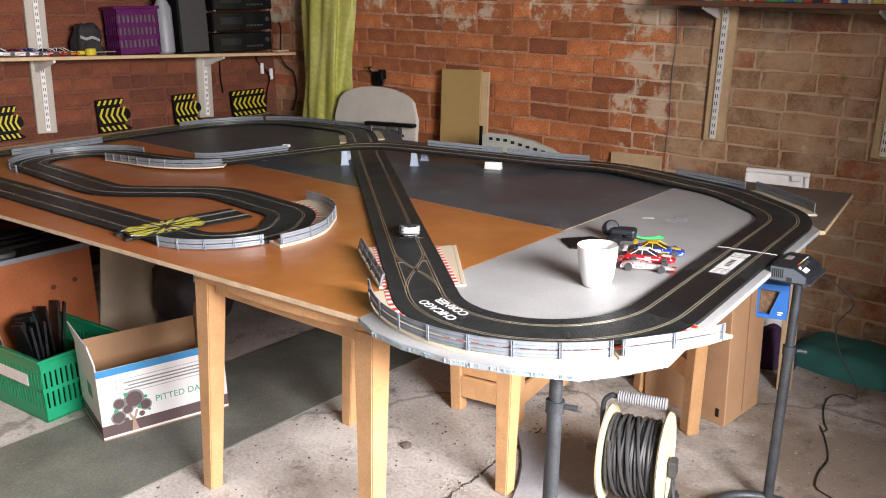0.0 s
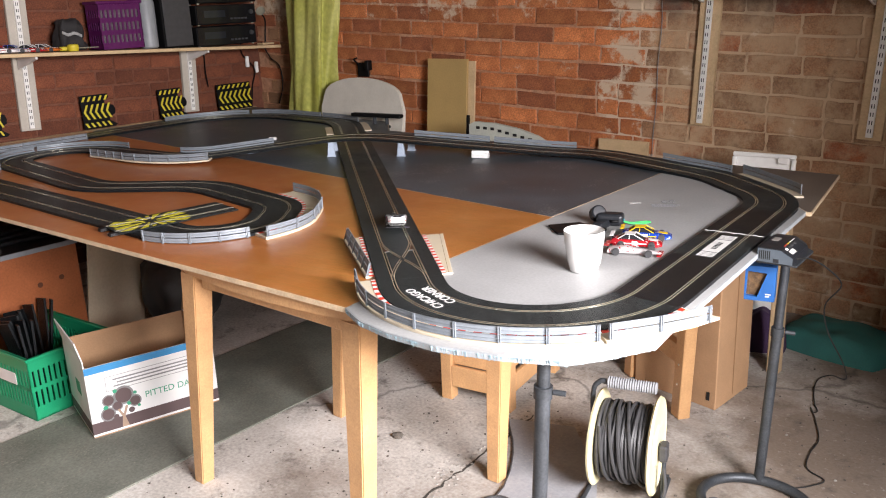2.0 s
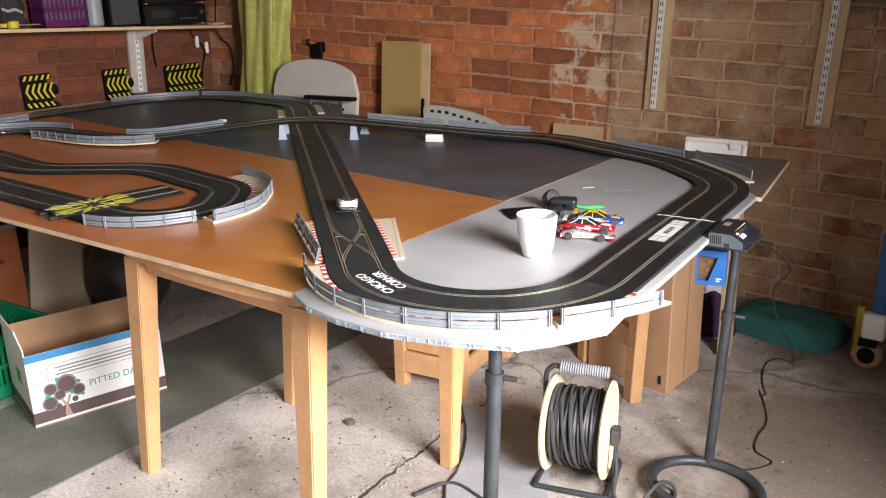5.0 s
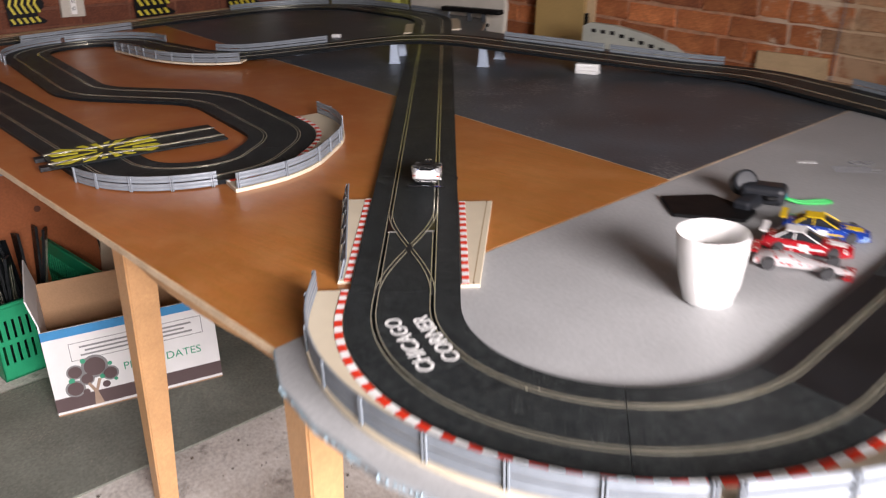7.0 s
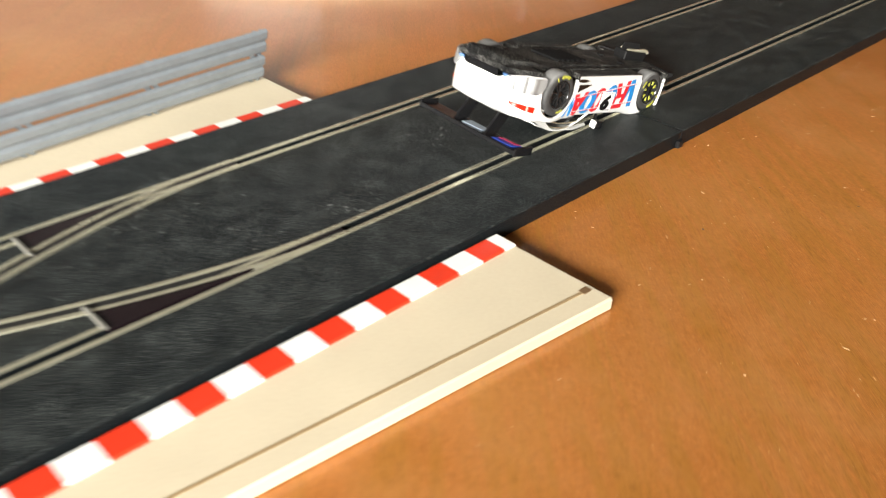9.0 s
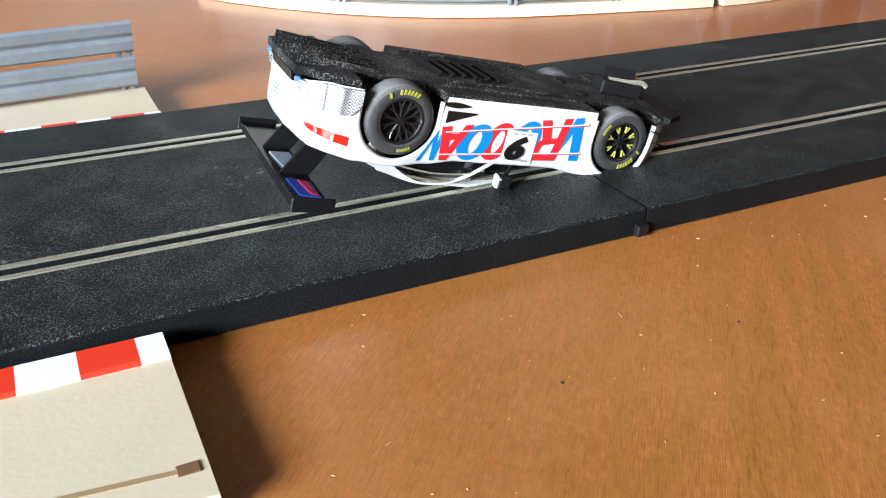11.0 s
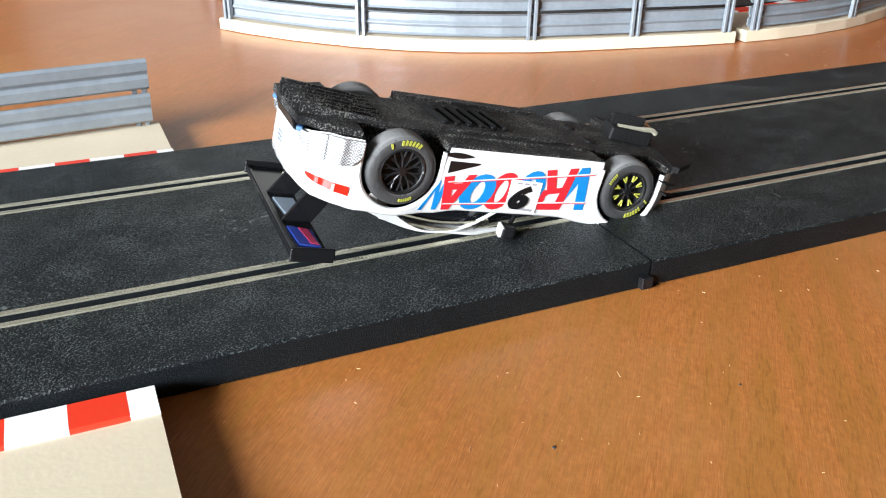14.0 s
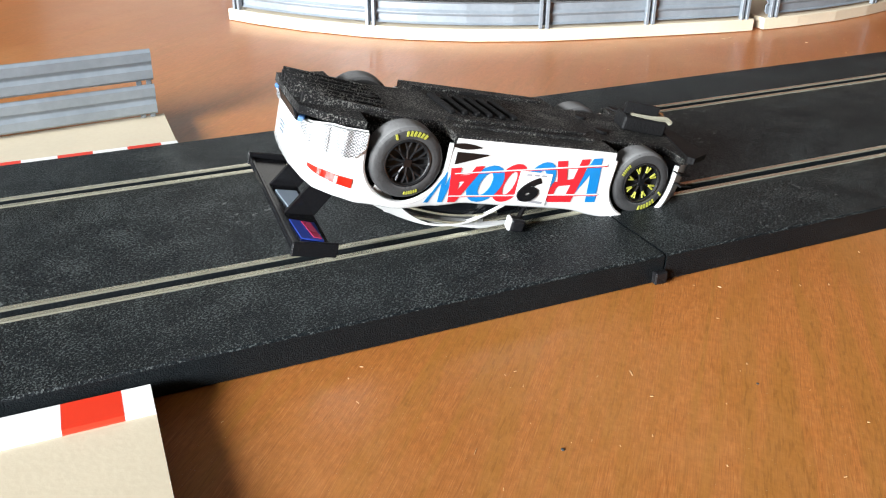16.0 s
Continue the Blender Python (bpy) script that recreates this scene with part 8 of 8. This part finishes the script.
M_RIMK = flat("deep_black_alloy", (0.006, 0.006, 0.006), 0.5)


def open_ends(bm):
    bmesh.ops.delete(bm, geom=[f for f in bm.faces if len(f.verts) > 4], context="FACES_ONLY")


def bmesh_ring(bm, r, t, y):
    lathe(bm, [(r + t * math.cos(a), y + t * math.sin(a)) for a in np.linspace(0, 2 * math.pi, 9)], 40, "y")
    open_ends(bm)
    bmesh.ops.recalc_face_normals(bm, faces=bm.faces[:])


for x in (XWR, XWF):
    for sg in (-1, 1):
        wh = part("wheel", boxm(-0.0012, 0.0012, -0.0045, 0.0045, -0.0012, 0.0012), M_CARK, car, m=pose(x, sg * (WY if x < 0 else WY - 0.0012), RAD[x][1]))
        bm = bmesh.new()
        r, w = RAD[x][0], 0.0098
        lathe(bm, [(r * 0.64, -w / 2 + 0.0004), (r * 0.70, -w / 2), (r * 0.90, -w / 2 + 0.0002), (r * 0.975, -w * 0.40), (r, -w * 0.30), (r, w * 0.30), (r * 0.975, w * 0.40), (r * 0.90, w / 2 - 0.0002), (r * 0.70, w / 2), (r * 0.64, w / 2 - 0.0004)], 48, "y")
        open_ends(bm)
        part("tyre", bm, M_TYRE, wh, "grey-black slick tyre", True)
        bm = bmesh.new()
        lathe(bm, [(r * 0.665, sg * w * 0.43), (r * 0.62, sg * w * 0.47), (r * 0.57, sg * w * 0.42), (r * 0.55, sg * w * 0.16), (0.0, sg * w * 0.14)], 40, "y")
        open_ends(bm)
        bmesh.ops.recalc_face_normals(bm, faces=bm.faces[:])
        part("rim", bm, M_RIMK, wh, "black deep rim", True)
        bm = bmesh.new(); bmesh_ring(bm, r * 0.625, 0.0005, sg * w * 0.46)
        part("rim_edge", bm, M_RIM, wh, "gloss black rim edge", True)
        front_ = x > 0
        ns = 8 if front_ else 10
        for k in range(ns):
            a = 2 * math.pi * (k + 0.3) / ns
            d = Vector((math.cos(a), 0, math.sin(a)))
            t_ = Vector((-math.sin(a), 0, math.cos(a)))
            yy = sg * w * 0.36
            for g in (-1, 1):
                pts = [d * r * 0.10 + Vector((0, yy + sg * 0.0002, 0)), d * r * 0.34 + Vector((0, yy, 0)), d * r * 0.58 + t_ * g * r * 0.09 + Vector((0, yy + sg * 0.0002, 0))]
                part("spoke", tubem(pts, 0.00046, 6), M_RIM, wh, "black spoke")
            if front_:
                for g in (-1, 1):
                    pts = [d * r * 0.33 + Vector((0, yy + sg * 0.0005, 0)), d * r * 0.52 + t_ * g * r * 0.06 + Vector((0, yy + sg * 0.0006, 0))]
                    part("spoke_tip", tubem(pts, 0.00042, 5), M_TYREY, wh, "yellow spoke tip")
        bm = bmesh.new(); lathe(bm, [(r * 0.13, sg * w * 0.30), (r * 0.13, sg * w * 0.42), (0, sg * w * 0.43)], 14, "y")
        bmesh.ops.recalc_face_normals(bm, faces=bm.faces[:])
        part("hub_cap", bm, M_CARK, wh, "black hub")
        # yellow sidewall marks: a long row of bold bars and a short row of small ones
        for a0, n, dr, ln, wide in ((radians(236 if not front_ else 20), 9, 0.070, 0.125, 0.028), (radians(62 if not front_ else 195), 6, 0.042, 0.080, 0.020)):
            for k in range(n):
                if n == 9 and k in (1, 2):
                    continue
                a = a0 + ln * k
                c = Vector((math.cos(a) * r * 0.82, sg * (w / 2 + 0.00002), math.sin(a) * r * 0.82))
                part("sidewall_mark", boxm(-r * wide, r * wide, -0.00025, 0.00025, -r * dr, r * dr), M_TYREY, wh, "yellow sidewall mark", m=pose(*c, 0, -math.degrees(a) + 90 - 14, 0))

M_DIM = flat("fine_print_grey", (0.3, 0.3, 0.32), 0.5)
# livery on the doors: a line of slanted red and blue capitals, a white plate with the start number
LETTERS = {
    "V": [[(0.0, 1), (0.30, 1), (0.62, 0.22), (0.52, 0), (0.40, 0)], [(0.40, 0), (0.66, 0), (1.0, 1), (0.86, 1)]],
    "R": [[(0.0, 0), (0.26, 0), (0.26, 1), (0.0, 1)], [(0.26, 1), (0.72, 1), (0.92, 0.86), (0.66, 0.80), (0.26, 0.84)], [(0.92, 0.86), (0.95, 0.66), (0.68, 0.66), (0.66, 0.80)], [(0.95, 0.66), (0.80, 0.50), (0.26, 0.44), (0.26, 0.58), (0.62, 0.60), (0.68, 0.66)], [(0.45, 0.47), (0.72, 0.50), (1.0, 0), (0.70, 0)]],
    "A": [[(0.0, 0), (0.26, 0), (0.62, 1), (0.40, 1)], [(0.62, 1), (0.40, 1), (0.70, 0), (1.0, 0)], [(0.22, 0.22), (0.80, 0.22), (0.76, 0.40), (0.28, 0.40)]],
    "M": [[(0.0, 0), (0.24, 0), (0.24, 1), (0.0, 1)], [(0.0, 1), (0.24, 1), (0.52, 0.4), (0.46, 0.1)], [(0.46, 0.1), (0.52, 0.4), (0.76, 1), (0.98, 1)], [(0.76, 0), (1, 0), (0.98, 1), (0.76, 1)]],
}
WORD = [("V", 0.0318, 0.0135, M_LB), ("R", 0.0215, 0.0130, M_LR), ("O", 0.0105, 0.0120, M_LB), ("O", -0.0005, 0.0118, M_LR), ("O", -0.0092, 0.0128, M_LB), ("A", -0.0190, 0.0120, M_LR), ("M", -0.0285, 0.0070, M_LB)]


def shift_z(x, v):
    """The word widens towards the nose and dips there."""
    zb, zt = 0.0078 - 0.150 * x, 0.0228 - 0.070 * x
    return zb + (zt - zb) * v


for sg in (-1, 1):
    def decal(q, material, lift=0.0, name="livery_shape"):
        q = [(x, max(z, low_at(x) + 0.0006)) for x, z in q]
        bm = bmesh.new()
        bm.faces.new([bm.verts.new((x, 0, z)) for x, z in q])
        bmesh.ops.triangulate(bm, faces=bm.faces[:])
        for _ in range(3):
            long_ = [e for e in bm.edges if e.calc_length() > 0.0024]
            if long_:
                bmesh.ops.subdivide_edges(bm, edges=long_, cuts=1)
                bmesh.ops.triangulate(bm, faces=[f for f in bm.faces if len(f.verts) > 3])
        back = bmesh.ops.extrude_face_region(bm, geom=bm.faces[:])["geom"]
        deep = {v for v in back if isinstance(v, bmesh.types.BMVert)}
        for v in bm.verts:
            v.co.y = sg * (skin(v.co.x, v.co.z) + (-0.0009 if v in deep else 0.00016 + lift))
        bmesh.ops.recalc_face_normals(bm, faces=bm.faces[:])
        part(name, bm, material, car)

    def put(u, v, x0, wide):
        """Letter square to the door; the capitals lean forward and read from the nose on the left side, from the tail on the right."""
        x = x0 - (u * wide) - 0.0026 * (v - 0.5) if sg > 0 else x0 - wide + u * wide + 0.0026 * (v - 0.5)
        return (x, shift_z(x, v))

    line = WORD if sg > 0 else [(g, x, wd, c) for (g, _, _, c), (_, x, wd, _) in zip(WORD, WORD[::-1])]
    for i, (g, x0, wide, c) in enumerate(line):
        lift = 0.00005 * (i % 3)
        if g == "O":
            n = 20
            for k in range(n):
                a, b = 2 * math.pi * k / n, 2 * math.pi * (k + 1) / n
                decal([put(0.5 + 0.5 * math.cos(a), 0.5 + 0.5 * math.sin(a), x0, wide), put(0.5 + 0.5 * math.cos(b), 0.5 + 0.5 * math.sin(b), x0, wide), put(0.5 + 0.17 * math.cos(b), 0.5 + 0.30 * math.sin(b), x0, wide), put(0.5 + 0.17 * math.cos(a), 0.5 + 0.30 * math.sin(a), x0, wide)], c, lift)
        else:
            for q in LETTERS[g]:
                decal([put(u, v, x0, wide) for u, v in q], c, lift)
    for va, vb, c in ((0.14, 0.17, M_CARW), (0.17, 0.19, M_LR), (0.80, 0.83, M_CARW), (0.83, 0.85, M_LR)):
        st = np.linspace(-0.028, 0.0305, 24)
        decal([(x, shift_z(x, va)) for x in st] + [(x, shift_z(x, vb)) for x in st[::-1]], c, 0.00022, "livery_line")
    decal([(-0.0036, 0.0108), (0.0092, 0.0112), (0.0099, 0.0236), (-0.0030, 0.0227)], M_CARDW, 0.0003, "number_plate")
    text("start_number", "9", 0.0112, M_CARK, pose(0.0033, sg * (skin(0.003, 0.017) + 0.0006), 0.0171, 90, 0, 180 if sg > 0 else 0) @ Matrix.Diagonal((1.3, 1, 1, 1)), car, 0.00025, "black start number", 0.3, 0.00062)
    for k in range(3):
        decal([(-0.0010 + 0.0030 * k, 0.0118), (0.0010 + 0.0030 * k, 0.0118), (0.0010 + 0.0030 * k, 0.0124), (-0.0010 + 0.0030 * k, 0.0124)], M_DIM, 0.0004, "print_bar")
    decal([(-0.0018, 0.0214), (0.0085, 0.0220), (0.0085, 0.0229), (-0.0018, 0.0223)], M_DIM, 0.0004, "print_bar")
